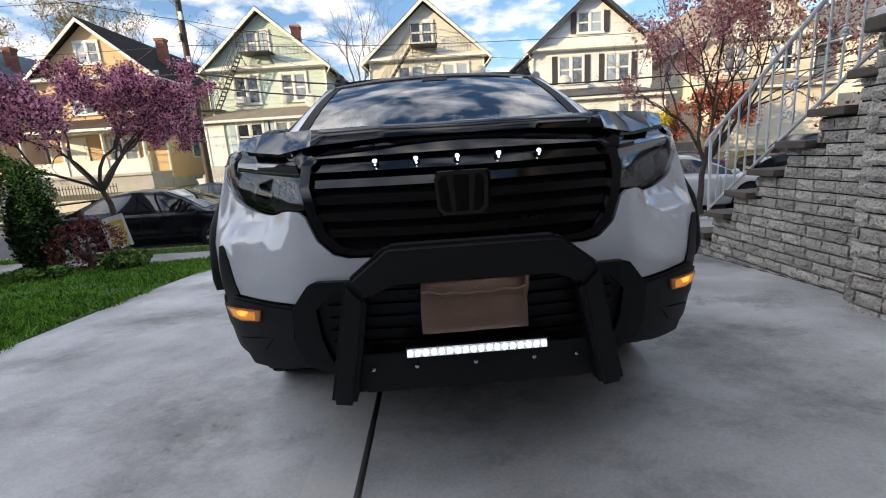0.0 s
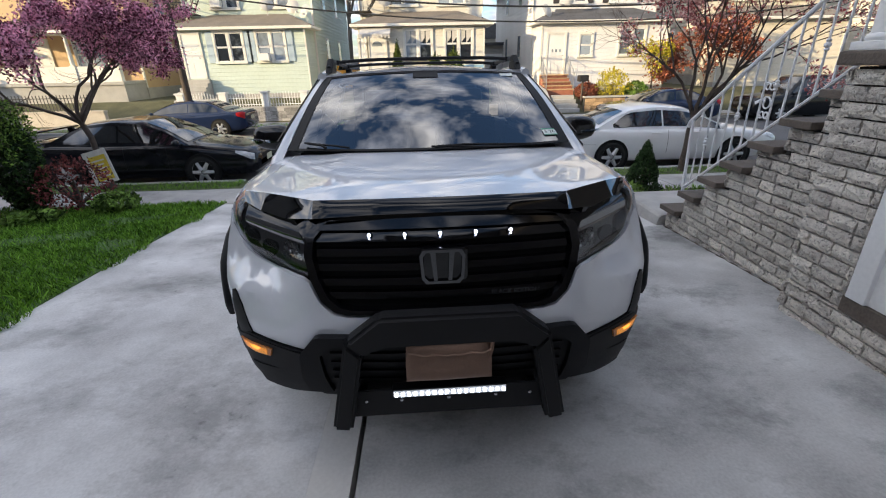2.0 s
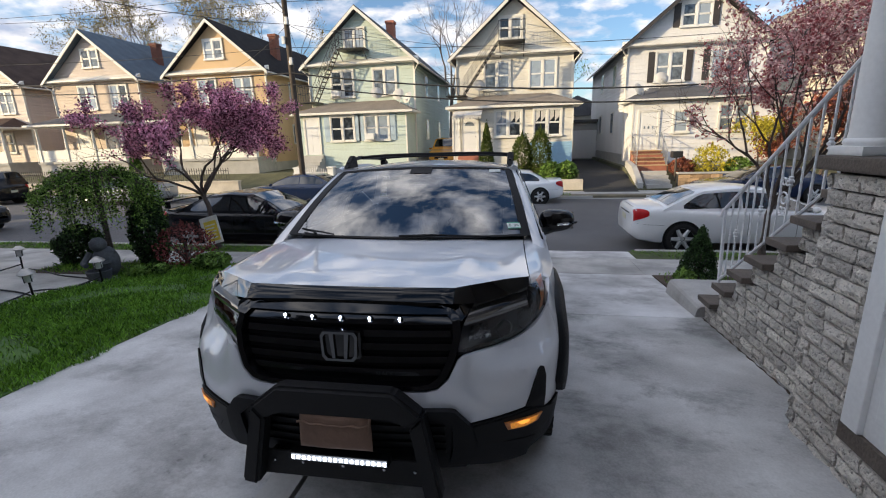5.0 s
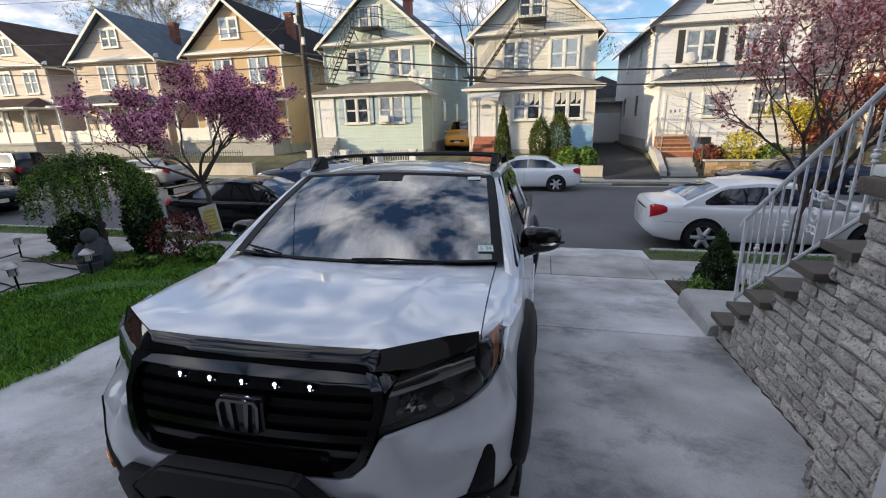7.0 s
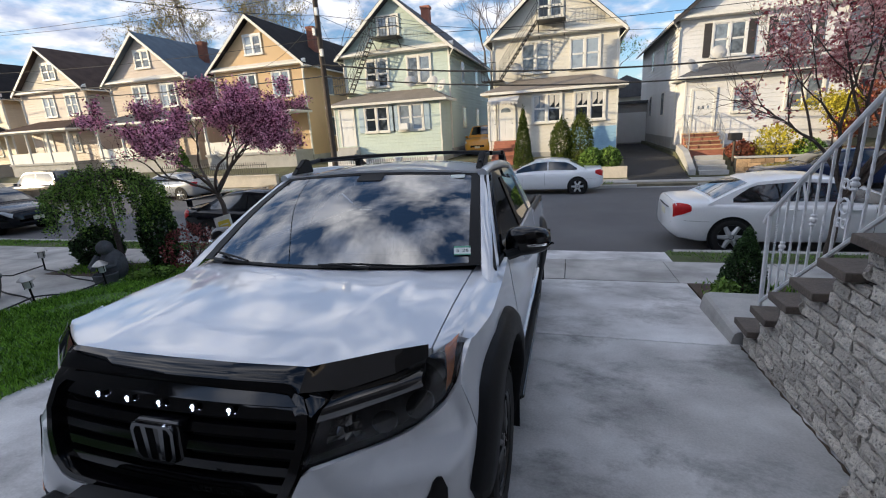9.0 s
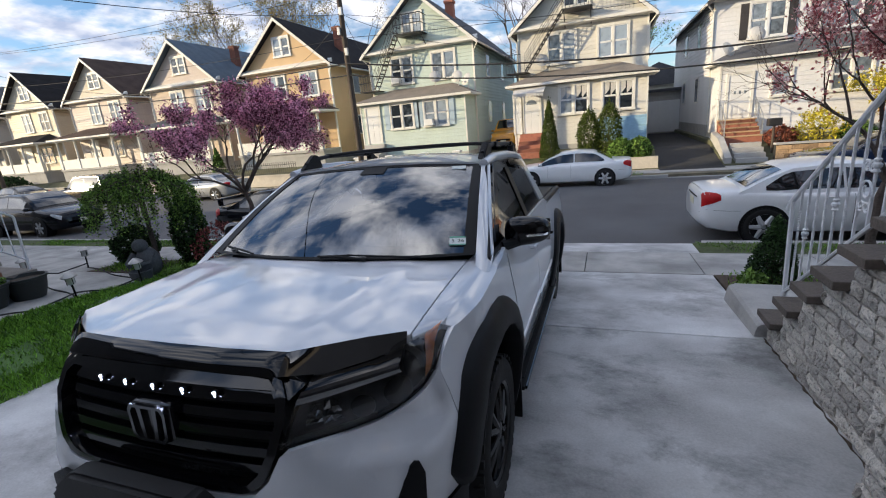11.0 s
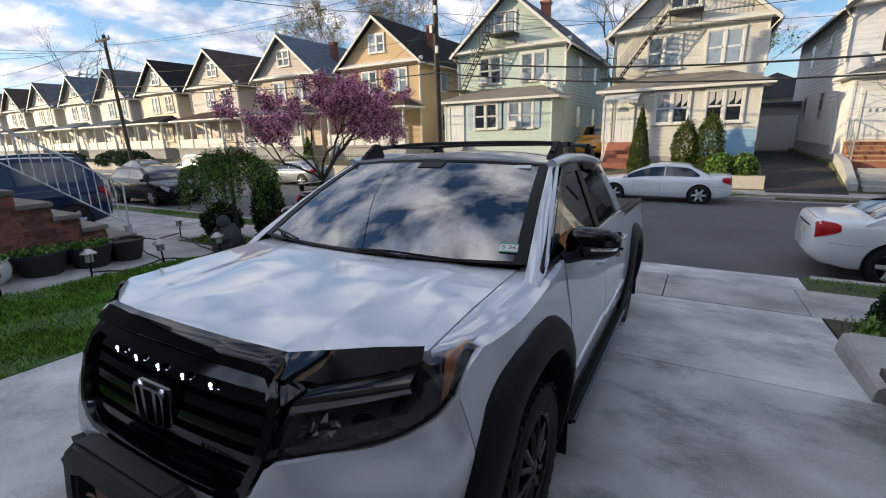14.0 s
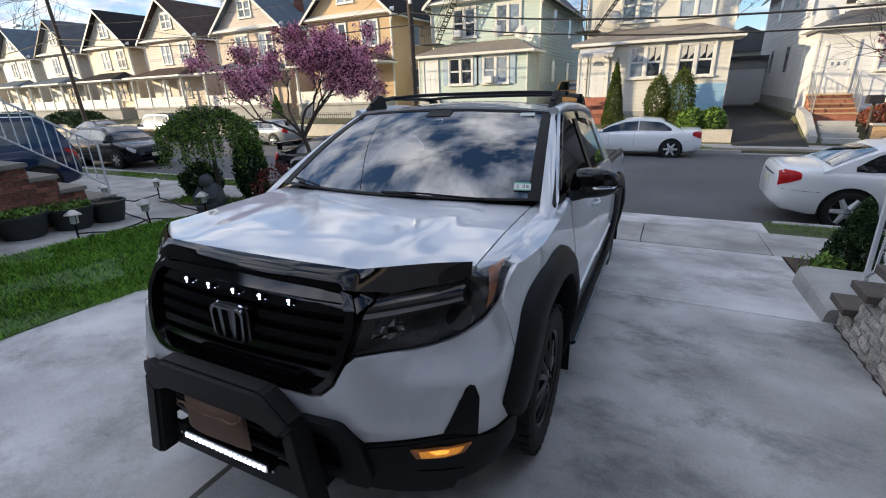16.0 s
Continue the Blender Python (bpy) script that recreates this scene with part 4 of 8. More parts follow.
# garage and grey house at the back of the side driveway
g = thing("garage", "low grey garage with white door behind the driveway", "garage")
part("wall", box(B(), 3.6, 7.0, 36.0, 42, -0.2, 2.9), GREYS, g)
part("roof", box(B(), 3.4, 7.2, 35.7, 42.3, 2.902, 3.08), ROOF_GREY, g)
gd = part("door", box(B(), 4.1, 6.4, 35.94, 35.995, 0.2, 2.3), WHITEPAINT, g)
for k in range(4):
    part("panel", box(B(), 4.15, 6.35, 35.915, 35.938, 0.25 + k * 0.51, 0.72 + k * 0.51), WHITEPAINT, gd)
g2 = thing("back_house", "pale grey house behind the garage", "house")
part("wall", box(B(), 2.0, 9.5, 44, 52, 0, 3.7), CREAM, g2)
bm = B()
prism(bm, [(1.6, 3.7), (9.9, 3.7), (5.75, 5.5)], "y", 43.7, 52.3)
part("roof", bm, ROOF_GREY, g2)

# unseen walls made dark so the truck's reflections stay dark
NEARSIDING = siding("siding_dark_brown", (0.15, 0.135, 0.12))
# unseen houses on this side of the street, behind the camera: plain blocks added to close the place and shade it
for k, xc in enumerate((-31.5, -22.3, -13.0, 7.4, 17.0)):
    b_h = thing("near_house", "plain unseen gabled house behind the camera that casts shade", "house", group="near houses")
    w = 7.6 if k != 3 else 7.4
    yf = 1.6 if xc < 0 else 1.2
    if xc == 7.4:
        xc, w, yf = 6.95, 8.5, 0.4
    part("wall", box(B(), xc - w / 2, xc + w / 2, yf - 13, yf, -0.3, 6.6), NEARSIDING, b_h)
    bm = B()
    prism(bm, [(xc - w / 2 - 0.35, 6.45), (xc + w / 2 + 0.35, 6.45), (xc, 9.6)], "y", yf - 13.3, yf + 0.3)
    part("roof", bm, ROOF_GREY, b_h)
    if xc == 6.95:                                              # roof over the porch that the white column carries; unseen, added for shade
        part("porch_roof", box(B(), 2.45, 11.2, 0.402, 2.85, 4.302, 4.55), TRIM, b_h)
# added unseen block: darkens the driveway, the truck's front and its reflections
b_h = thing("rear_garage", "plain unseen block behind the camera that cuts off light", "garage")
part("wall", box(B(), -7.5, 3.4, -12, -4.4, -0.3, 5.4), M("light_block_dark", (0.13, 0.115, 0.10), 0.7, var=0.1), b_h)
part("roof", box(B(), -7.8, 3.7, -12.3, -4.1, 5.402, 5.6), ROOF_GREY, b_h)

# ---- the white pickup truck ----
PAINT = M("white_car_paint", (0.65, 0.67, 0.71), 0.5, var=0.012, scale=2, fine=200, coat=1.0, spec=0.2)
PAINT.node_tree.nodes["Principled BSDF"].inputs["Coat IOR"].default_value = 2.2
GLOSSBLACK = M("gloss_black", (0.004, 0.004, 0.005), 0.08, var=0.2, scale=4, spec=0.55)
LAMPTRIM = M("glossy_lamp_strip", (0.012, 0.012, 0.016), 0.05, var=0.2, scale=4, coat=1.0)
WINGGLOSS = M("mirror_black_acrylic", (0.004, 0.004, 0.005), 0.05, var=0.2, scale=4, coat=1.0)
for m_, ior_ in ((LAMPTRIM, 2.4), (WINGGLOSS, 1.75)):
    m_.node_tree.nodes["Principled BSDF"].inputs["Coat IOR"].default_value = ior_
GRILLEBLACK = M("grille_black", (0.003, 0.003, 0.004), 0.10, var=0.2, scale=4, spec=0.6)
SMOKE = M("smoked_acrylic", (0.004, 0.004, 0.005), 0.05, var=0.2, scale=4, spec=0.4)
HOUSING = M("lamp_housing", (0.075, 0.075, 0.078), 0.35, var=0.25, scale=12, fine=60)
MATTE = M("grey_plastic", (0.011, 0.0115, 0.013), 0.5, var=0.10, scale=3, fine=400, bump=0.12, spec=0.16)
BLACKPL = M("black_plastic", (0.004, 0.004, 0.005), 0.5, var=0.2, scale=4, spec=0.22)
BARPAINT = M("textured_black_steel", (0.009, 0.009, 0.010), 0.5, var=0.2, scale=4, fine=500, bump=0.2, spec=0.3)
CHROME = M("chrome", (0.55, 0.56, 0.58), 0.12, metal=1.0, var=0.05)
BADGECHROME = M("badge_chrome", (0.15, 0.153, 0.157), 0.18, metal=1.0, var=0.05)
DARKCHROME = M("dark_chrome", (0.07, 0.072, 0.075), 0.16, metal=1.0, var=0.05)
REFLECTOR = M("lamp_reflector", (0.6, 0.61, 0.62), 0.2, metal=1.0, var=0.2, scale=20)
TYRE = M("tyre_rubber", (0.010, 0.010, 0.010), 0.8, var=0.2, scale=9, bump=0.3)
RIMBLACK = M("rim_black", (0.006, 0.006, 0.007), 0.25, var=0.1, coat=0.3, spec=0.3)
AMBER_ON = M("amber_lamp_lit", (0.55, 0.17, 0.03), 0.3, var=0.3, scale=30, fine=120, emit=0.9, emit_col=(1.0, 0.32, 0.03))
AMBER_GLOW = M("amber_lens_lit", (0.55, 0.19, 0.02), 0.3, var=0.4, scale=40, fine=120, emit=0.22, emit_col=(1.0, 0.36, 0.03))
AMBER = M("amber_reflector", (0.55, 0.20, 0.05), 0.3, var=0.3, scale=30, coat=0.3)
LED_ON = M("led_lit", (1, 1, 1), 0.3, var=0.0, emit=14.0, emit_col=(0.80, 0.82, 1.0))
LEDBAR_ON = M("led_bar_lit", (1, 1, 1), 0.3, var=0.0, emit=4.0, emit_col=(0.95, 0.97, 1.0))
LEDBAR_SOFT = M("led_bar_lens", (0.35, 0.36, 0.37), 0.3, var=0.0, emit=0.12, emit_col=(0.95, 0.97, 1.0))
CABIN = M("cabin_black", (0.016, 0.016, 0.018), 0.8, var=0.2, scale=6, fine=80)
CANVAS = M("brown_canvas", (0.20, 0.125, 0.088), 0.85, var=0.16, scale=7, fine=260, bump=0.35)
WSGLASS = pane("windscreen_glass", (0.26, 0.28, 0.30), 2.65)
SIDEGLASS = pane("side_glass_tinted", (0.07, 0.075, 0.08), 2.0)
LENS = pane("lamp_lens", (0.88, 0.89, 0.90), 1.65)

TRUCK_AT = pose(0.112, 1.40, 0.06, -3.2, 0, 0.8)
truck = thing("pickup_truck", "white pickup truck with black grille, bull bar and roof rack", "pickup truck", at=TRUCK_AT)

_PLAN = [(0, 0), (0.15, 0.003), (0.3, 0.012), (0.45, 0.028), (0.6, 0.048), (0.75, 0.088), (0.875, 0.165), (0.95, 0.285), (0.985, 0.44), (1.000, 0.70), (1.002, 1.2),
         (1.002, 3.0), (1.002, 4.85), (0.975, 5.05), (0.92, 5.22), (0.83, 5.31), (0.5, 5.34), (0, 5.35)]


def _smooth(pts, n=14):
    out = []
    P = [pts[0]] + pts + [pts[-1]]
    P[0] = (-pts[1][0], pts[1][1])
    for i in range(1, len(P) - 2):
        p0, p1, p2, p3 = (np.array(q) for q in P[i - 1:i + 3])
        for k in range(n):
            t = k / n
            out.append(0.5 * ((2 * p1) + (p2 - p0) * t + (2 * p0 - 5 * p1 + 4 * p2 - p3) * t * t + (3 * p1 - p0 - 3 * p2 + p3) * t ** 3))
    out.append(np.array(pts[-1]))
    return np.array(out)


_C = _smooth(_PLAN)
_L = np.concatenate([[0], np.cumsum(np.hypot(*np.diff(_C, axis=0).T))])
SY = 0.741                                             # along the side, s = y + SY


# camera position in truck coordinates that the nose is drawn towards
NOSE_VIEWPOINT = (0.0, -1.6, 1.54)


def inset(z):
    return interp(z, [(0.15, 0.12), (0.25, 0.085), (0.33, 0.055), (0.45, 0.030), (0.55, 0.016), (0.64, 0.002), (0.7, 0.0), (0.8, 0.0), (0.95, 0.012), (1.05, 0.03), (1.30, 0.07)])


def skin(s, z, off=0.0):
    """The body's skin at s metres round from the nose (negative on the other side) and height z."""
    a = abs(s)
    x, y = float(np.interp(a, _L, _C[:, 0])), float(np.interp(a, _L, _C[:, 1]))
    a0, a1 = max(a - 0.03, 0.0), min(a + 0.03, _L[-1])
    tx, ty = np.interp(a1, _L, _C[:, 0]) - np.interp(a0, _L, _C[:, 0]), np.interp(a1, _L, _C[:, 1]) - np.interp(a0, _L, _C[:, 1])
    if a < 0.03:
        tx, ty = 1.0, 0.0
    n = math.hypot(tx, ty)
    k = off - inset(z) - 0.028 * min(max((a - 0.75) / 0.25, 0), 1) * min(max((1.5 - a) / 0.25, 0), 1) * min(max((z - 0.85) / 0.2, 0), 1)
    x, y = x + ty / n * k, y - tx / n * k
    x = math.copysign(x, s) if s else 0.0
    # nose pulled towards one camera position, most at the bumper, to fit the view
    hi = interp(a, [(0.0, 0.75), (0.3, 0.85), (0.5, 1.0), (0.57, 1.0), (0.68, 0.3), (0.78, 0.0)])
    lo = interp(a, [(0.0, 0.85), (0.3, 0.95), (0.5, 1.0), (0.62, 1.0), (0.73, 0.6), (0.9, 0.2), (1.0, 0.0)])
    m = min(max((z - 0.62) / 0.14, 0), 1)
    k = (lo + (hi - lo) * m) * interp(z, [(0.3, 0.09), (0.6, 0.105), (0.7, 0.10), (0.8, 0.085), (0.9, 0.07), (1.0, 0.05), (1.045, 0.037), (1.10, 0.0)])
    k /= y - NOSE_VIEWPOINT[1]
    return Vector((x + (-x) * k, y + (NOSE_VIEWPOINT[1] - y) * k, z + (NOSE_VIEWPOINT[2] - z) * k))


def cut(poly, ds=0.07, dz=0.08):
    """A flat polygon cut into a grid that can follow the skin."""
    bm = B()
    f = bm.faces.new([bm.verts.new((p[0], 0, p[1])) for p in poly])
    bm.normal_update()
    bmesh.ops.triangulate(bm, faces=[f])
    for k, step, no in ((0, ds, (1, 0, 0)), (2, dz, (0, 0, 1))):
        lo, hi = min(p[k // 2] for p in poly), max(p[k // 2] for p in poly)
        c = math.ceil(lo / step) * step
        while c < hi:
            co = [0, 0, 0]
            co[k] = c
            bmesh.ops.bisect_plane(bm, geom=bm.verts[:] + bm.edges[:] + bm.faces[:], plane_co=co, plane_no=no, dist=1e-5)
            c += step
    return bm


def shell(bm, where, thick):
    """Lays a cut polygon on a surface and gives it turned-in edges. where(a, b, off) is the surface."""
    rim = [e for e in bm.edges if len(e.link_faces) == 1]
    flat = {v: (v.co.x, v.co.z) for v in bm.verts}
    inner = {}
    for e in rim:
        for v in e.verts:
            if v not in inner:
                inner[v] = bm.verts.new(where(*flat[v], -thick))
    for e in rim:
        a, b = e.verts
        bm.faces.new((a, b, inner[b], inner[a]))
    for v, (a, b) in flat.items():
        v.co = where(a, b, 0)
    return bm


def patch(name, poly, mat, parent=None, off=0.0, thick=0.02, both=False, label="", ds=0.07, dz=0.08):
    """A body panel on the skin, outlined in (s, z); both: also its mirror image on the other side."""
    made = []
    for sg in ((1, -1) if both else (1,)):
        bm = cut([(sg * s, z) for s, z in poly], ds, dz)
        shell(bm, lambda a, b, o: skin(a, b, off + o), thick)
        made.append(part(name, bm, mat, parent or truck, label, smooth=True))
    return made


TALL = 1.16                                            # the wheel openings are taller than wide


def arc(yc, zc, r, a0, a1, n=14):
    return [(yc + SY + r * math.cos(a), zc + r * TALL * math.sin(a)) for a in np.linspace(radians(a0), radians(a1), n)]


def sym(half):
    """A closed outline from its right half, top to bottom."""
    return half + [(-s, z) for s, z in half[::-1] if s > 1e-6]


WF, WR, WZ, RA = 0.96, 4.14, 0.372, 0.445
# dark body shell under the panels, with the wheel openings left free
under = [(0.60, 0.34), (1.1, 0.42)] + arc(WF, WZ, 0.50, 172, 0, 22) + [(1.5 + SY, 0.30), (3.55 + SY, 0.30)] + arc(WR, WZ, 0.50, 180, 0, 22) + [(4.75 + SY, 0.32), (5.2 + SY, 0.36), (5.2 + SY, 1.14), (3.4 + SY, 1.20), (1.2 + SY, 1.15), (1.08, 1.0), (0.60, 0.86)]
patch("inner_body", under, BLACKPL, off=-0.03, both=True, thick=0.05, ds=0.1, dz=0.3)

GR = [(0, 1.120), (0.30, 1.118), (0.475, 1.110), (0.535, 1.045), (0.547, 0.965), (0.528, 0.86), (0.495, 0.775), (0.45, 0.730), (0.40, 0.716), (0, 0.712)]
grille = patch("grille", sym(GR), BLACKPL, off=-0.055, thick=0.04, label="gloss black grille with horizontal bars")[0]
ring = [(s * 0.94, 0.915 + (z - 0.915) * 0.90) for s, z in GR]
for sg in (1, -1):
    poly = [(sg * s, z) for s, z in GR] + [(sg * s, z) for s, z in ring[::-1]]
    bm = cut(poly, 0.07, 0.08)
    shell(bm, lambda a, b, o: skin(a, b, 0.008 + o), 0.05)
    part("frame", bm, GRILLEBLACK, grille, smooth=True)
patch("top_bar", sym([(0, 1.108), (0.44, 1.098), (0.49, 1.064), (0, 1.066)]), GRILLEBLACK, grille, off=0.012, thick=0.04)
for z, w in ((0.965, 0.50), (0.905, 0.505), (0.845, 0.495), (0.788, 0.465)):
    patch("bar", sym([(0, z + 0.017), (w, z + 0.019), (w + 0.004, z - 0.010), (0, z - 0.013)]), GRILLEBLACK, grille, off=-0.018, thick=0.03)
patch("led_panel", sym([(0, 1.066), (0.49, 1.064), (0.505, 1.012), (0, 1.008)]), GRILLEBLACK, grille, off=-0.014, thick=0.03)
patch("mesh_backing", sym([(0, 1.10), (0.5, 1.08), (0.52, 0.9), (0.45, 0.74), (0, 0.73)]), BLACKPL, grille, off=-0.048, thick=0.01)
# badge: a dark chrome outline with two uprights
badge = B()
o, i_ = [(-0.072, 0.066), (0.072, 0.066), (0.086, 0.045), (0.080, -0.05), (0.062, -0.07), (-0.062, -0.07), (-0.080, -0.05), (-0.086, 0.045)], []
for p in o:
    i_.append((p[0] * 0.86, p[1] * 0.84))
for k in range(8):
    j = (k + 1) % 8
    prism(badge, [o[k], o[j], i_[j], i_[k]], "y", -0.012, 0.004)
for sg in (-1, 1):
    prism(badge, [(sg * 0.046, 0.058), (sg * 0.026, 0.058), (sg * 0.020, -0.058), (sg * 0.034, -0.058)], "y", -0.010, 0.004)
part("badge", badge, BADGECHROME, grille, "chrome outlined badge", at=pose(-0.008, -0.040, 0.934))
part("badge_back", box(B(), -0.09, 0.09, -0.038, 0.03, 0.855, 1.005, bevel=0.012), GRILLEBLACK, grille)
txt = bpy.data.curves.new("badge_text", "FONT")
txt.body, txt.size, txt.extrude, txt.align_x = "BLACK EDITION", 0.0255, 0.0015, "CENTER"
txt.offset = 0.0004
badge_text = new("badge_lettering", txt)
txt.materials.append(DARKCHROME)
badge_text.matrix_basis = pose(0.262, -0.090, 0.832, 90, 0, 3)
badge_text.parent = grille
for k in range(5):
    s = (k - 2) * 0.138 - 0.012
    c = skin(s, 1.039, -0.006)
    bm = B()
    lathe(bm, [(0.0, -0.012), (0.010, -0.010), (0.012, 0.0)], 10, "y")
    lamp = part("marker_light", bm, BLACKPL, grille, at=pose(c.x, c.y, c.z))
    bm = B()
    lathe(bm, [(0.0, -0.0150), (0.0058, -0.0134), (0.0063, -0.0095)], 10, "y", (0, 0, 0.003))
    lathe(bm, [(0.0, -0.0135), (0.0022, -0.0128), (0.0025, -0.0095)], 8, "y", (0, 0, -0.0095))
    part("led", bm, LED_ON, lamp, "bright white LED")
    lamp["label"] = "small white LED grille light"

# bumper, headlights, cladding
BUMPER = [(0.562, 0.874), (0.68, 0.916), (0.76, 0.946), (0.815, 0.966), (0.935, 1.008), (1.05, 1.038), (1.07, 1.03), (1.085, 0.95), (1.105, 0.86), (1.128, 0.70), (1.137, 0.60), (1.09, 0.588),
          (1.02, 0.575), (0.94, 0.572), (0.86, 0.612), (0.75, 0.585), (0.612, 0.545), (0.600, 0.553), (0.545, 0.613), (0.530, 0.622), (0.42, 0.624), (0.40, 0.702), (0.455, 0.716), (0.506, 0.768), (0.540, 0.855)]
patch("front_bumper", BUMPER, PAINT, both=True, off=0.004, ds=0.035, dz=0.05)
patch("bumper_centre", sym([(0, 0.703), (0.40, 0.703), (0.42, 0.624), (0, 0.622)]), PAINT, off=0.004)
patch("bumper_vent", [(0.838, 0.605), (0.848, 0.66), (0.862, 0.735), (0.880, 0.784), (0.895, 0.797), (0.912, 0.791), (0.930, 0.745), (0.937, 0.65), (0.943, 0.566)], BLACKPL, both=True, off=0.010, thick=0.012, ds=0.03)
CLAD = [(0, 0.615), (0.40, 0.615), (0.525, 0.614), (0.540, 0.606), (0.592, 0.545), (0.610, 0.537), (0.75, 0.577), (0.86, 0.604), (0.95, 0.562), (1.09, 0.580), (1.150, 0.55), (1.175, 0.44), (1.12, 0.415), (0.94, 0.385), (0.885, 0.368), (0.868, 0.328), (0.70, 0.302), (0.555, 0.298), (0, 0.298)]
patch("lower_cladding", sym(CLAD), MATTE, off=0.014, ds=0.04, dz=0.06, label="dark grey plastic lower bumper")
patch("lower_grille", sym([(0, 0.60), (0.47, 0.60), (0.53, 0.56), (0.51, 0.36), (0, 0.35)]), BLACKPL, off=0.022, thick=0.01)
for k in range(5):
    z = 0.40 + k * 0.045
    patch("lower_bar", sym([(0, z + 0.008), (0.49, z + 0.008), (0.49, z - 0.008), (0, z - 0.008)]), BLACKPL, off=0.032, thick=0.01)
for b_ in patch("cladding_horn", [(0.375, 0.627), (0.522, 0.628), (0.545, 0.620), (0.615, 0.536), (0.625, 0.40), (0.60, 0.33), (0.50, 0.33), (0.525, 0.42), (0.53, 0.53), (0.47, 0.585), (0.385, 0.585)], MATTE, both=True, off=0.040, thick=0.04, ds=0.04):
    pass
patch("lamp_slot", [(0.622, 0.528), (0.75, 0.568), (0.86, 0.592), (1.03, 0.556), (1.02, 0.495), (0.88, 0.46), (0.64, 0.42)], BLACKPL, both=True, off=0.018, thick=0.01)
patch("front_turn_signal", [(0.742, 0.545), (0.83, 0.556), (0.918, 0.562), (0.895, 0.524), (0.84, 0.510), (0.757, 0.506)], AMBER, both=True, off=0.026, thick=0.02, ds=0.03, label="amber turn signal with a lit bulb")
patch("turn_signal_glow", [(0.765, 0.540), (0.83, 0.551), (0.895, 0.556), (0.88, 0.528), (0.84, 0.516), (0.772, 0.511)], AMBER_GLOW, both=True, off=0.0275, thick=0.02, ds=0.02, label="amber lens lit from inside")
patch("turn_signal_bulb", [(0.795, 0.543), (0.825, 0.549), (0.852, 0.546), (0.845, 0.531), (0.815, 0.527)], AMBER_ON, both=True, off=0.029, thick=0.02, ds=0.02, label="lit amber bulb")
patch("tow_opening", [(0.72, 0.437), (0.90, 0.437), (0.875, 0.395), (0.775, 0.388)], BLACKPL, both=True, off=0.018, thick=0.01)
patch("air_dam", sym([(0, 0.30), (0.55, 0.30), (0.62, 0.302), (0.58, 0.262), (0.40, 0.245), (0, 0.24)]), BLACKPL, off=-0.01)

def ease(a, lo, hi):
    k = min(max((a - lo) / (hi - lo), 0.0), 1.0)
    return k * k * (3 - 2 * k)


def swept(p):
    """The corners of the front sweep back under the hood's edge."""
    k = ease(abs(p.x), 0.52, 0.72) * ease(p.y, -0.02, 0.03) * (1 - ease(p.y, 0.20, 0.37)) * ease(p.z, 0.78, 0.95)
    return p + Vector((0, 0.09, -0.04)) * k


# headlights: a lens between its lower edge on the bumper and its upper edge under the brow and the fender
HL_LOW = [(0.54, 0.882), (0.68, 0.925), (0.76, 0.955), (0.815, 0.975), (0.935, 1.018), (1.05, 1.048), (1.11, 1.085)]
TRIM_LOW = [Vector((0.530, 0.045, 1.013)), Vector((0.62, 0.104, 1.026)), Vector((0.72, 0.174, 1.042)), Vector((0.812, 0.243, 1.058))]
TRIM_TOP = [Vector((0.548, 0.060, 1.056)), Vector((0.63, 0.114, 1.068)), Vector((0.72, 0.178, 1.080)), Vector((0.807, 0.242, 1.090))]
HL_TIP = Vector((0.892, 0.512, 1.138))


def lamp_surface(u, v, off=0.0):
    """u runs from the grille to the rear tip (0 to 7), v from the lower edge to the upper."""
    low = [swept(skin(a, b)) for a, b in HL_LOW] + [HL_TIP]
    upp = TRIM_LOW + [Vector((0.824, 0.258, 1.102)), Vector((0.820, 0.300, 1.138)), Vector((0.845, 0.39, 1.143)), HL_TIP]
    i = min(int(u), 6)
    a, b = low[i].lerp(low[i + 1], u - i), upp[i].lerp(upp[i + 1], u - i)
    s_ = 0.54 + u * 0.09
    out = (skin(s_, 1.0, 0.02) - skin(s_, 1.0, 0.0)).normalized()
    p = a.lerp(b, v)
    return p + out * (off + 0.35 * (b - a).length * math.sin(math.pi * v) * 0.3) + Vector((0, 0, 0.02 if u > 3 else 0.0)) * math.sin(math.pi * v) * min(max(u - 3, 0), 1)


def lamp_sheet(sg, u0, u1, v0, v1, off, nu=28, nv=6, bm=None):
    bm = bm or B()
    vs = [[bm.verts.new((sg * q.x, q.y, q.z)) for q in (lamp_surface(u0 + (u1 - u0) * i / nu, v0 + (v1 - v0) * j / nv, off) for j in range(nv + 1))] for i in range(nu + 1)]
    for i in range(nu):
        for j in range(nv):
            bm.faces.new((vs[i][j], vs[i + 1][j], vs[i + 1][j + 1], vs[i][j + 1]))
    return bm


def ring_at(c, yaw, r, w, a0, a1, n=18):
    bm = B()
    tube(bm, [(r * math.cos(a), -0.01, r * math.sin(a)) for a in np.linspace(radians(a0), radians(a1), n)], w, 6)
    return bm, pose(c.x, c.y, c.z, 0, 0, yaw)


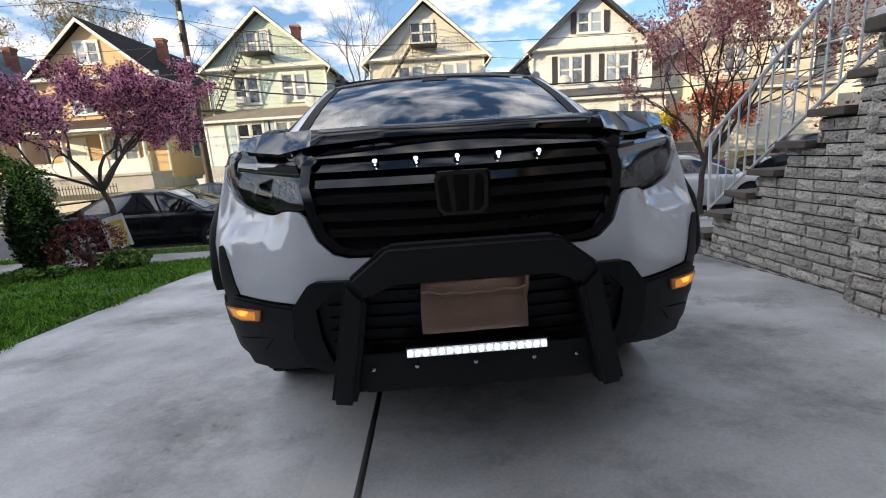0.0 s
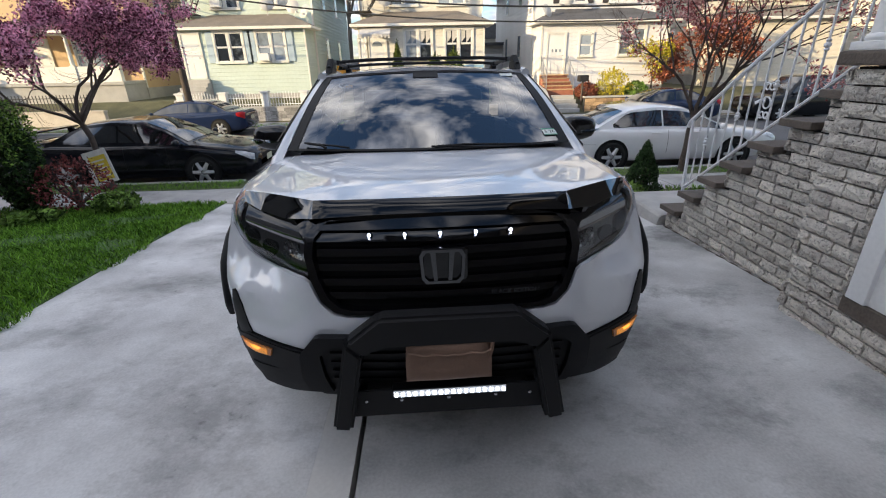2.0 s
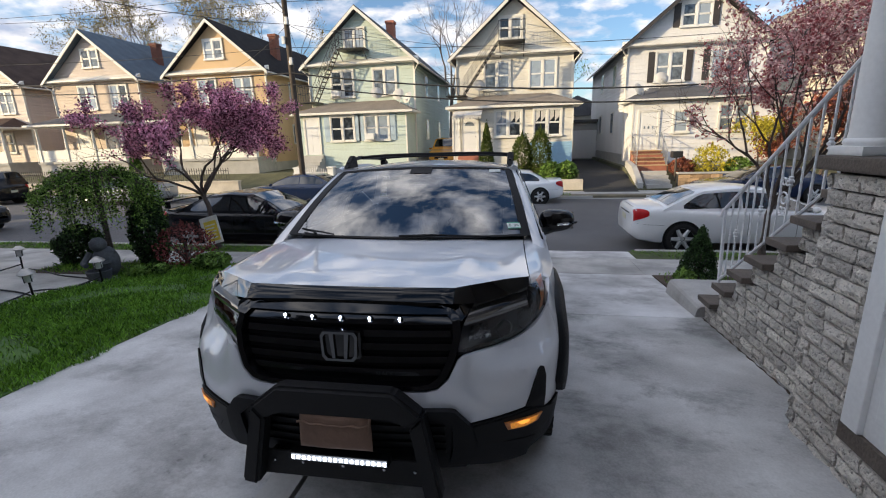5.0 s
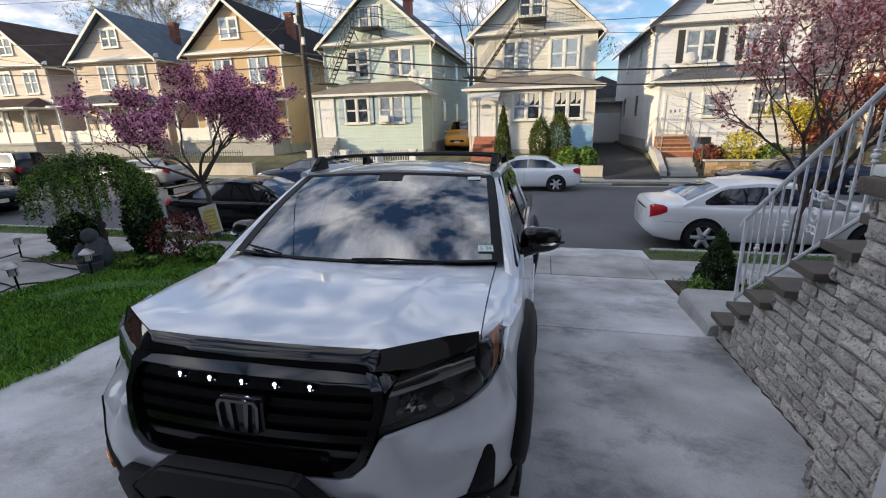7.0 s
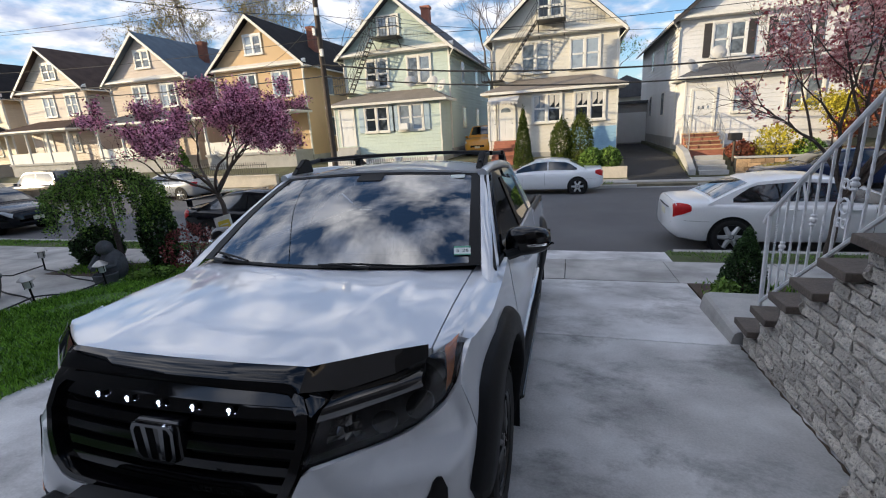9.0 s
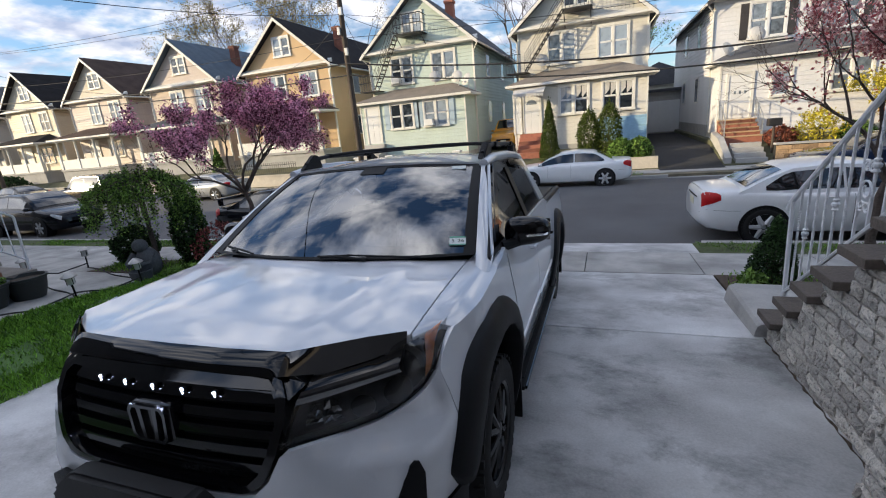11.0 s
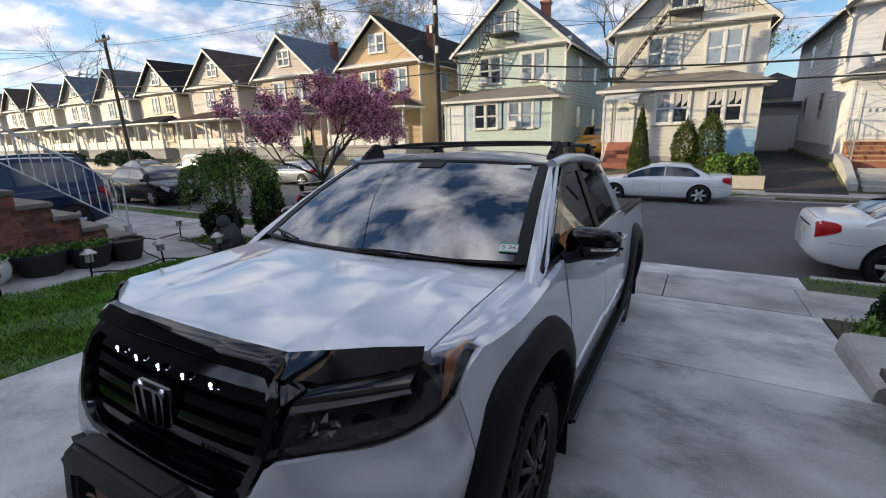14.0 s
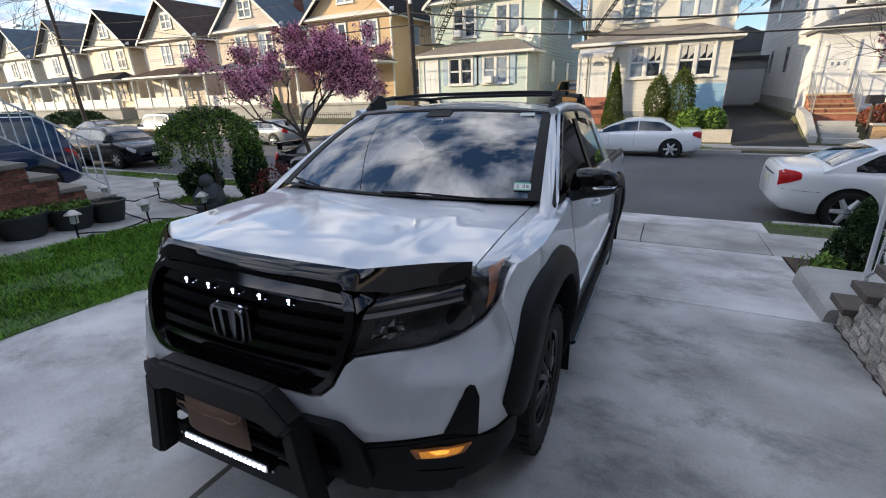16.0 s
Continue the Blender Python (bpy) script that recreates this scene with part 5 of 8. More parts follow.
for sg in (1, -1):
    bm = lamp_sheet(sg, 0, 7, 0, 1, -0.05)
    hl = part("headlight", bm, HOUSING, truck, "clear headlight with black bezel and amber reflector", smooth=True)
    ln = part("lens", lamp_sheet(sg, 0, 6.99, 0.0, 1.0, 0.0), LENS, hl, smooth=True)
    ln.visible_shadow = False
    part("lens_rim", lamp_sheet(sg, 0, 6.95, 0.0, 0.045, 0.003, 28, 2), BLACKPL, hl, smooth=True)
    # reflector next to the grille, of small facets at different tilts
    rng_l = random.Random(4)
    for i in range(4):
        for j in range(3):
            u0, v0 = 0.28 + 0.18 * i + 0.03 * j, 0.30 + 0.19 * j
            d = [rng_l.uniform(-0.042, -0.012) for _ in range(4)]
            bm = B()
            q4 = [lamp_surface(u0 + du * 0.165, v0 + dv * 0.175, dd) for (du, dv), dd in zip(((0, 0), (1, 0), (1, 1), (0, 1)), d)]
            vv = [bm.verts.new((sg * q.x, q.y, q.z)) for q in q4]
            bm.faces.new(vv[:3])
            bm.faces.new((vv[0], vv[2], vv[3]))
            part("reflector_facet", bm, REFLECTOR, hl)
    for u, v, r in ((1.62, 0.45, 0.040), (2.95, 0.50, 0.050)):
        c = lamp_surface(u, v, -0.03)
        c.x *= sg
        bm = B()
        lathe(bm, [(0.0, 0.02), (r * 0.6, 0.014), (r * 0.95, -0.008), (r, -0.012)], 24, "y")
        part("projector", bm, SMOKE, hl, smooth=True, at=pose(c.x, c.y, c.z, 0, 0, sg * (12 + 10 * u)))
        bm, at_ = ring_at(c, sg * (12 + 10 * u), r, 0.0028, -45 if sg > 0 else 225, 50 if sg > 0 else 130)
        part("chrome_ring", bm, CHROME, hl, smooth=True, at=at_)
    # grey inner divider, then the amber reflector along the rear edge
    part("bezel", lamp_sheet(sg, 3.5, 4.5, 0.05, 0.96, -0.022, 10, 5), MATTE, hl, smooth=True)
    part("inner_glow_strip", lamp_sheet(sg, 4.9, 5.5, 0.35, 0.92, -0.014, 8, 5), DARKCHROME, hl, smooth=True)
    bm = B()
    outl = [((4.30, 0.08), (4.75, 0.06)), ((4.75, 0.28), (5.35, 0.14)), ((5.25, 0.5), (5.95, 0.30)), ((5.7, 0.75), (6.45, 0.5)), ((6.1, 0.93), (6.75, 0.75))]
    vs = []
    for (a0, b0), (a1, b1) in outl:
        vs.append([bm.verts.new((sg * q.x, q.y, q.z)) for q in (lamp_surface(a0 + (a1 - a0) * k / 4, b0 + (b1 - b0) * k / 4, -0.006) for k in range(5))])
    for a, b in zip(vs, vs[1:]):
        for k in range(4):
            bm.faces.new((a[k], a[k + 1], b[k + 1], b[k]))
    part("side_reflector", bm, AMBER, hl, "amber side reflector", smooth=True)
# hood outline, then the smoked bug deflector on its edge, with wings over the headlights
def hood_front(x):
    return interp(abs(x), [(0, 0.072), (0.35, 0.068), (0.45, 0.098), (0.55, 0.143), (0.65, 0.193), (0.75, 0.262), (0.82, 0.318)])


def hood_z(x, y):
    t = min(abs(x) / 0.8, 1.0)
    z = interp(y, [(0.03, 1.128), (0.12, 1.152), (0.3, 1.172), (0.7, 1.203), (1.15, 1.232)]) - 0.014 * t ** 3.0
    crease = 1 / (1 + math.exp(-(abs(x) - (0.45 + 0.10 * y)) / 0.018))
    return z + 0.008 * (1 - crease) * min(1, y / 0.35) * (0.5 + 0.5 * y)


D_TOP = [(0, 0.074, 1.172), (0.25, 0.075, 1.173), (0.490, 0.092, 1.172), (0.60, 0.158, 1.178), (0.71, 0.230, 1.182), (0.815, 0.303, 1.178)]
D_LOW = [(0, 0.016, 1.126), (0.25, 0.019, 1.125), (0.488, 0.036, 1.114), (0.615, 0.116, 1.100), (0.73, 0.196, 1.118), (0.818, 0.284, 1.138)]


def along(pts, k):
    """A point on the line through the given points, with crisp corners, k from 0 to 1."""
    a = min(int(k * (len(pts) - 1)), len(pts) - 2)
    return Vector(pts[a]).lerp(Vector(pts[a + 1]), k * (len(pts) - 1) - a)


def loft(name, sg, f, n_, m_, mat, label="", thick=0.0):
    bm = B()
    for off in ((0.0, thick) if thick else (0.0,)):
        vs = [[bm.verts.new((sg * q.x, q.y + off, q.z - off * 0.3)) for q in (f(i / n_, j / m_) for j in range(m_ + 1))] for i in range(n_ + 1)]
        for i in range(n_):
            for j in range(m_):
                bm.faces.new((vs[i][j], vs[i + 1][j], vs[i + 1][j + 1], vs[i][j + 1]))
    return part(name, bm, mat, truck, label, smooth=True)


for sg in (1, -1):
    def band(k, t):
        p = along(D_LOW, k).lerp(along(D_TOP, k), t)
        return p + Vector((0.2 * k, -0.7, 0.75)) * 0.009 * (1 - ease(k, 0.36, 0.42)) * math.sin(math.pi * t)
    loft("bug_deflector", sg, lambda k, t: band(k * 0.4, t), 24, 6, SMOKE, "smoked glossy bug deflector", 0.006)
    loft("deflector_wing", sg, lambda k, t: band(0.4 + k * 0.6, t), 36, 6, WINGGLOSS, "glossy deflector wing over the headlight", 0.006)
    DL = [tuple(along(D_LOW, 0.54 + 0.44 * i / 3) + Vector((0, 0.012, 0.0))) for i in range(4)]
    lin = lambda L, k: Vector(L[min(int(k * (len(L) - 1)), len(L) - 2)]).lerp(Vector(L[min(int(k * (len(L) - 1)), len(L) - 2) + 1]), k * (len(L) - 1) - min(int(k * (len(L) - 1)), len(L) - 2))
    loft("headlight_brow", sg, lambda k, t: lin(TRIM_TOP, k).lerp(lin(DL, k), t) + Vector((0, 0.014, 0)) * math.sin(math.pi * t), 24, 3, GLOSSBLACK, "gloss black brow over the headlight")
    loft("headlight_trim", sg, lambda k, t: lin(TRIM_LOW, k).lerp(lin(TRIM_TOP, k), t) + Vector((0, -0.006, 0)) * math.sin(math.pi * t), 24, 4, LAMPTRIM, "glossy lamp strip over the headlight")
patch("hood_lip", sym([(0, 1.135), (0.40, 1.130), (0.49, 1.120), (0.575, 1.080), (0.545, 1.03), (0.48, 1.10), (0.3, 1.110), (0, 1.110)]), GLOSSBLACK, off=0.0, thick=0.03)


def cowl_y(x):
    return 1.002 + 0.128 * (x / 0.8) ** 2


def grid(name, mat, parent, nu, nv, f, thick=0.0, smooth=True, label=""):
    """A surface from f(u, v) on a unit square, with a turned-in rim."""
    bm = B()
    vs = [[bm.verts.new(f(i / nu, j / nv)) for j in range(nv + 1)] for i in range(nu + 1)]
    for i in range(nu):
        for j in range(nv):
            bm.faces.new((vs[i][j], vs[i + 1][j], vs[i + 1][j + 1], vs[i][j + 1]))
    if thick:
        rim = [vs[i][0] for i in range(nu + 1)] + [vs[nu][j] for j in range(1, nv + 1)] + [vs[i][nv] for i in range(nu - 1, -1, -1)] + [vs[0][j] for j in range(nv - 1, 0, -1)]
        low = [bm.verts.new(v.co + Vector((0, 0, -thick))) for v in rim]
        for k in range(len(rim)):
            j = (k + 1) % len(rim)
            bm.faces.new((rim[k], rim[j], low[j], low[k]))
    return part(name, bm, mat, parent, label, smooth=smooth)


HOODW = 0.80


def hood_f(u, v):
    x = (u * 2 - 1) * HOODW
    xf = (u * 2 - 1) * (0.80 + 0.02 * (1 - v) ** 2)
    y0 = hood_front(xf)
    y = y0 + (cowl_y(xf) - y0) * v
    return (xf, y, hood_z(xf, y))


grid("hood", PAINT, truck, 48, 26, hood_f, 0.03)


def ftop(y):
    return interp(y, [(0.30, 1.085), (0.48, 1.122), (0.8, 1.140), (1.2, 1.178), (1.42, 1.232), (1.6, 1.245)])


# fenders, doors, bed sides
FARC = arc(WF, WZ, 0.53, 6, 176, 22)
FEND = [(1.075, 1.028), (1.12, 1.075), (1.18, 1.105), (1.25, 1.128)] + [(y + SY, ftop(y)) for y in (0.55, 0.7, 0.9, 1.1, 1.25, 1.40)] + [(1.408 + SY, 1.0), (1.415 + SY, 0.6), (1.42 + SY, 0.42)] + FARC + [(1.145, 0.56), (1.137, 0.70), (1.113, 0.86), (1.092, 0.95)]
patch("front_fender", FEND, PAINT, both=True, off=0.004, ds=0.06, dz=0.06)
for sg in (1, -1):
    def fen(u, v, sg=sg):
        y = 0.325 + v * 1.025
        xf = 0.8 + 0.02 * (1 - min(max((y - 0.29) / 0.8, 0), 1)) ** 2 + 0.006
        a, b = Vector((xf, y, hood_z(xf, y) - 0.002)), skin(y + SY, ftop(y), 0.004)
        if y < 0.515:                                   # beside the headlight the edge follows the lens
            k = (y - 0.296) / (0.512 - 0.296)
            b = Vector((0.81 + 0.085 * k ** 0.8, y, 1.147 - 0.006 * k))
            e = ease(y, 0.46, 0.515)
            b = b.lerp(skin(y + SY, ftop(y), 0.004), e * e)
        p = a.lerp(b, u)
        p.z += 0.014 * math.sin(math.pi * u) * min(1, v * 3) * (1 - 0.3 * v)
        return (sg * p.x, p.y, p.z)
    grid("fender_top", PAINT, truck, 8, 22, fen, 0.02)
belt = [(1.42, 1.236), (2.0, 1.243), (2.6, 1.250), (3.4, 1.262)]
for a, b in ((1.43, 2.395), (2.405, 3.34)):
    poly = [(a + SY, 0.42), (a + SY, interp(a, belt)), ((a + b) / 2 + SY, interp((a + b) / 2, belt)), (b + SY, interp(b, belt)), (b + SY, 0.42)]
    for d_ in patch("door", poly, PAINT, both=True, off=0.004, ds=0.09, dz=0.05):
        sg = 1 if d_.data.vertices[0].co.x > 0 else -1
        c = skin(sg * (b - 0.16 + SY), 1.06, 0.03)
        bm = B()
        tube(bm, [(c.x - sg * 0.03, c.y - 0.10, c.z), (c.x + sg * 0.005, c.y - 0.085, c.z), (c.x + sg * 0.012, c.y, c.z), (c.x + sg * 0.005, c.y + 0.085, c.z), (c.x - sg * 0.03, c.y + 0.10, c.z)], 0.013, 8)
        part("door_handle", bm, PAINT, d_, smooth=True)
        bm = B()
        c0, c1 = skin(sg * (a + 0.03 + SY), 0.62, 0.006), skin(sg * (b - 0.03 + SY), 0.66, 0.006)
        tube(bm, [c0, c1], 0.012, 6)
        part("door_crease", bm, PAINT, d_, smooth=True)
    patch("door_cladding", [(a + SY, 0.415), (b + SY, 0.415), (b + SY, 0.30), (a + SY, 0.30)], MATTE, both=True, off=0.012, dz=0.06)
RARC = arc(WR, WZ, 0.53, 3, 177, 22)
patch("bed_side", [(3.352 + SY, 0.42), (3.352 + SY, 1.255), (3.60 + SY, 1.20), (5.02 + SY, 1.185), (5.10 + SY, 1.15), (5.10 + SY, 0.50), (4.80 + SY, 0.42)] + RARC, PAINT, both=True, off=0.004, ds=0.09, dz=0.07)
patch("rear_corner", [(5.11 + SY, 0.50), (5.11 + SY, 1.15), (5.42 + SY, 1.15), (5.42 + SY, 0.50)], PAINT, both=True, off=0.004)
patch("tail_light", [(5.11 + SY, 0.80), (5.11 + SY, 1.13), (5.30 + SY, 1.13), (5.30 + SY, 0.80)], M("tail_lamp_red", (0.25, 0.01, 0.012), 0.15, coat=1.0), both=True, off=0.010)
for sg in (1, -1):
    bm = B()
    pts = [skin(sg * (y + SY), 1.19, -0.03) for y in (3.5, 4.0, 4.6, 5.05)]
    tube(bm, [(p.x, p.y, 1.185 + 0.012) for p in pts], 0.035, 8)
    part("bed_rail", bm, BLACKPL, truck, smooth=True)
part("tonneau_cover", box(B(), -0.86, 0.86, 3.45, 5.26, 1.15, 1.20, bevel=0.02), BLACKPL, truck, "folded black bed cover")
part("tailgate", box(B(), -0.78, 0.78, 5.27, 5.34, 0.55, 1.15, bevel=0.02), PAINT, truck)
part("rear_bumper", box(B(), -0.9, 0.9, 5.25, 5.40, 0.36, 0.55, bevel=0.03), MATTE, truck)
part("underbody", box(B(), -0.78, 0.78, 0.62, 5.2, 0.26, 0.36), BLACKPL, truck)
for yc in (WF, WR):                                   # inside of the wheel openings
    for sg in (1, -1):
        bm = B()
        prof = [(yc + 0.50 * math.cos(a), WZ + 0.50 * TALL * math.sin(a)) for a in np.linspace(-0.3, math.pi - 0.05, 20)]
        back = [(yc + 0.47 * math.cos(a), WZ + 0.47 * TALL * math.sin(a)) for a in np.linspace(math.pi - 0.05, -0.3, 20)]
        prism(bm, prof + back, "x", *sorted((sg * 0.55, sg * 0.93)))
        part("wheel_liner", bm, BLACKPL, truck)
        part("wheel_liner_wall", box(B(), *sorted((sg * 0.53, sg * 0.56)), yc - 0.42, yc + 0.5, 0.32, 0.94), BLACKPL, truck)


def flare(yc, sg):
    """A broad plastic over-fender: rounded in section, with a turned lip."""
    bm = B()
    sec = [(0.440, -0.06), (0.440, 0.030), (0.448, 0.046), (0.470, 0.054), (0.540, 0.046), (0.572, 0.030), (0.582, 0.006), (0.582, -0.01)]
    n = 34
    rows = []
    for k in range(n + 1):
        a0 = 164 if yc == WF else 192
        a = radians(a0 - k * (a0 + 14) / n)
        row = []
        for r, o in sec:
            rr = r * (1.0 + 0.03 * abs(math.sin(2 * a)))
            y, z = yc + rr * math.cos(a), WZ + rr * (TALL if a < math.pi and a > 0 else 1) * math.sin(a)
            z = max(z, 0.27)
            p = skin(sg * (y + SY), z, (o + 0.016 * (1 - ease(k / n, 0.25, 0.6)) * ease(k / n, -0.02, 0.06) * (o > 0) if yc == WF else o))
            row.append(bm.verts.new(p))
        rows.append(row)
    for a, b in zip(rows, rows[1:]):
        for k in range(len(sec) - 1):
            bm.faces.new((a[k], a[k + 1], b[k + 1], b[k]))
    part("fender_flare", bm, MATTE, truck, "broad dark grey plastic fender flare", smooth=True)


FL_OUT = [(1.075, 0.600), (1.034, 0.672), (1.055, 0.740), (1.100, 0.855), (1.200, 0.965), (1.310, 1.015), (1.445, 1.050), (1.62, 1.068), (1.80, 1.062), (1.925, 1.025), (2.06, 0.935), (2.13, 0.81), (2.14, 0.61), (2.13, 0.42), (2.12, 0.30)]
FL_IN = [(1.150, 0.585), (1.180, 0.610), (1.205, 0.665), (1.245, 0.745), (1.330, 0.845), (1.420, 0.895), (1.52, 0.920), (1.66, 0.930), (1.80, 0.915), (1.90, 0.880), (1.99, 0.80), (2.045, 0.70), (2.060, 0.56), (2.055, 0.42), (2.05, 0.30)]


def front_flare(sg):
    """The broad over-fender of the front wheel, rounded in section, with a lip turned into the wheel opening."""
    sec = [(0.0, 0.004), (0.04, 0.022), (0.14, 0.034), (0.5, 0.044), (0.88, 0.044), (0.97, 0.036), (1.0, 0.020), (1.0, -0.07)]
    bm = B()
    rows, n = [], 46
    for k in range(n + 1):
        q = k / n * (len(FL_OUT) - 1)
        i = min(int(q), len(FL_OUT) - 2)
        o = Vector(FL_OUT[i]).lerp(Vector(FL_OUT[i + 1]), q - i)
        c = Vector(FL_IN[i]).lerp(Vector(FL_IN[i + 1]), q - i)
        row = []
        for t, off in sec:
            p = o.lerp(c, t)
            row.append(bm.verts.new(skin(sg * p.x, p.y, off)))
        rows.append(row)
    for a, b in zip(rows, rows[1:]):
        for k in range(len(sec) - 1):
            bm.faces.new((a[k], a[k + 1], b[k + 1], b[k]))
    bm.faces.new(rows[0])
    part("fender_flare", bm, MATTE, truck, "broad dark grey plastic fender flare", smooth=True)


for yc in (WF, WR):
    for sg in (1, -1):
        flare(yc, sg) if yc == WR else front_flare(sg)
        part("mud_flap", box(B(), *sorted((sg * 0.76, sg * 1.005)), yc + 0.445, yc + 0.462, 0.165, 0.52), BLACKPL, truck)

# wheels
def wheel(parent, at, radius, width, rim_mat, face, spokes=6, tyre_mat=None, twin=True, fat=1.0):
    """A wheel at a pose with its axle along x; face is +1 or -1, the side on show."""
    w = part("wheel", lathe(B(), [(radius * 0.30, -0.02), (radius * 0.30, 0.02)], 12, "x"), rim_mat, parent, at=at)
    h = width / 2
    bm = B()
    lathe(bm, [(radius * 0.66, -h * 0.9), (radius * 0.80, -h), (radius * 0.93, -h * 0.94), (radius, -h * 0.75), (radius, h * 0.75), (radius * 0.93, h * 0.94), (radius * 0.80, h), (radius * 0.66, h * 0.9)], 36, "x", cap=False)
    for k in range(36):
        a = k * math.tau / 36
        for sgn in (-1, 1):
            c = Vector((sgn * h * 0.72, radius * 0.992 * math.cos(a), radius * 0.992 * math.sin(a)))
            blk = box(B(), -h * 0.2, h * 0.2, -0.018, 0.018, -0.006, 0.010)
            join(bm, blk, Matrix.Translation(c) @ Matrix.Rotation(a - math.pi / 2, 4, "X"))
    part("tyre", bm, tyre_mat or TYRE, w, "black rubber tyre", smooth=True)
    bm = B()
    lathe(bm, [(radius * 0.67, -h * 0.85), (radius * 0.60, -h * 0.6), (radius * 0.58, face * h * 0.2), (radius * 0.62, face * h * 0.8), (radius * 0.68, face * h * 0.92)], 36, "x", cap=False)
    part("barrel", bm, rim_mat, w, smooth=True)
    bm = B()
    o = face * h * 0.66
    for k in range(spokes):
        a = k * math.tau / spokes
        for d in ((-0.16, 0.16) if twin else (0.0,)):
            a1 = a + d * 1.5
            p0 = Vector((o + face * 0.01, radius * 0.14 * math.cos(a + d), radius * 0.14 * math.sin(a + d)))
            p1 = Vector((o - face * 0.01, radius * 0.64 * math.cos(a1), radius * 0.64 * math.sin(a1)))
            tube(bm, [p0, p0.lerp(p1, 0.5) + Vector((face * 0.006, 0, 0)), p1], [radius * 0.06 * fat, radius * 0.05 * fat, radius * 0.055 * fat], 6)
    part("spokes", bm, rim_mat, w, smooth=True)
    bm = B()
    lathe(bm, [(0.0, o + face * 0.03), (radius * 0.10, o + face * 0.026), (radius * 0.18, o + face * 0.008), (radius * 0.19, o - face * 0.03)], 20, "x")
    part("hub_cap", bm, rim_mat, w, smooth=True)
    bm = B()
    lathe(bm, [(radius * 0.52, -face * h * 0.1), (radius * 0.50, face * h * 0.05), (radius * 0.2, face * h * 0.08)], 24, "x")
    part("brake_disc", bm, DARKCHROME, w)
    return w


for yc in (WF, WR):
    for sg in (1, -1):
        wheel(truck, pose(sg * 0.865, yc, WZ, 17, 0, 0), 0.372, 0.245, RIMBLACK, sg)

# cab: windscreen, pillars, roof, side glass
def ws(u, v):
    x = (u * 2 - 1) * (0.845 + (0.71 - 0.845) * v)
    t = (u * 2 - 1)
    y = (0.995 + 0.125 * t * t) * (1 - v) + (1.80 + 0.07 * t * t) * v
    z = (1.235 + 0.008 * t * t) * (1 - v) + (1.695 - 0.028 * t * t) * v + 0.028 * math.sin(math.pi * v)
    return (x, y, z)


wsg = grid("windscreen", WSGLASS, truck, 24, 14, ws, 0.0, label="windscreen reflecting the cloudy sky")
wsg.visible_shadow = False


def strip(name, mat, u0, u1, v0, v1, off=0.004):
    return grid(name, mat, truck, 10, 10, lambda u, v: tuple(Vector(ws(u0 + (u1 - u0) * u, v0 + (v1 - v0) * v)) + Vector((0, -0.6, 0.8)) * off))


strip("windscreen_frit", BLACKPL, 0.0, 0.035, 0.0, 1.0)
strip("windscreen_frit", BLACKPL, 0.965, 1.0, 0.0, 1.0)
strip("windscreen_frit", BLACKPL, 0.0, 1.0, 0.965, 1.0)
strip("windscreen_frit", BLACKPL, 0.0, 1.0, 0.0, 0.02)
strip("windscreen_frit", BLACKPL, 0.44, 0.56, 0.87, 0.97)
grid("cowl", BLACKPL, truck, 20, 3, lambda u, v: ((u * 2 - 1) * 0.81, 0.97 + 0.13 * (u * 2 - 1) ** 2 + 0.06 * v, 1.196 - 0.045 * abs(u * 2 - 1) ** 3 + 0.028 * v), 0.02)


def side(y, z, off=0.0):
    return Vector((0.928 - max(0.0, z - 1.24) * 0.40 + off, y, z))


def side_patch(name, poly, mat, off, both=True, thick=0.012, parent=None, label="", shadow=True):
    for sg in (1, -1):
        bm = cut(poly, 0.15, 0.12)
        shell(bm, lambda a, b, o: (lambda p: Vector((sg * p.x, p.y, p.z)))(side(a, b, off + o)), thick)
        ob = part(name, bm, mat, parent or truck, label, smooth=True)
        ob.visible_shadow = shadow


side_patch("window_surround", [(1.10, 1.236), (1.18, 1.245), (2.0, 1.252), (3.36, 1.270), (3.36, 1.245), (1.1, 1.22)], BLACKPL, 0.0)
side_patch("window_surround", [(1.10, 1.236), (1.18, 1.25), (1.90, 1.648), (1.92, 1.69), (1.80, 1.64)], BLACKPL, -0.004)
side_patch("window_surround", [(1.90, 1.648), (2.6, 1.655), (3.02, 1.62), (3.05, 1.655), (2.6, 1.69), (1.92, 1.69)], BLACKPL, -0.004)
side_patch("door_pillar", [(2.30, 1.255), (2.42, 1.257), (2.42, 1.66), (2.30, 1.66)], BLACKPL, 0.002)
side_patch("side_window", [(1.185, 1.252), (2.31, 1.255), (2.31, 1.652), (1.91, 1.65)], SIDEGLASS, -0.006, label="tinted side window", thick=0.002, shadow=False)
side_patch("side_window", [(2.41, 1.257), (3.20, 1.268), (3.06, 1.56), (3.0, 1.62), (2.6, 1.652), (2.41, 1.652)], SIDEGLASS, -0.006, label="tinted side window", thick=0.002, shadow=False)
side_patch("window_visor", [(1.22, 1.29), (1.92, 1.668), (2.28, 1.672), (2.28, 1.628), (1.95, 1.618), (1.32, 1.29)], SMOKE, 0.022, label="smoked window visor", thick=0.006)
side_patch("window_visor", [(2.43, 1.672), (2.62, 1.672), (3.02, 1.640), (3.06, 1.58), (3.0, 1.585), (2.62, 1.625), (2.43, 1.628)], SMOKE, 0.022, label="smoked window visor", thick=0.006)
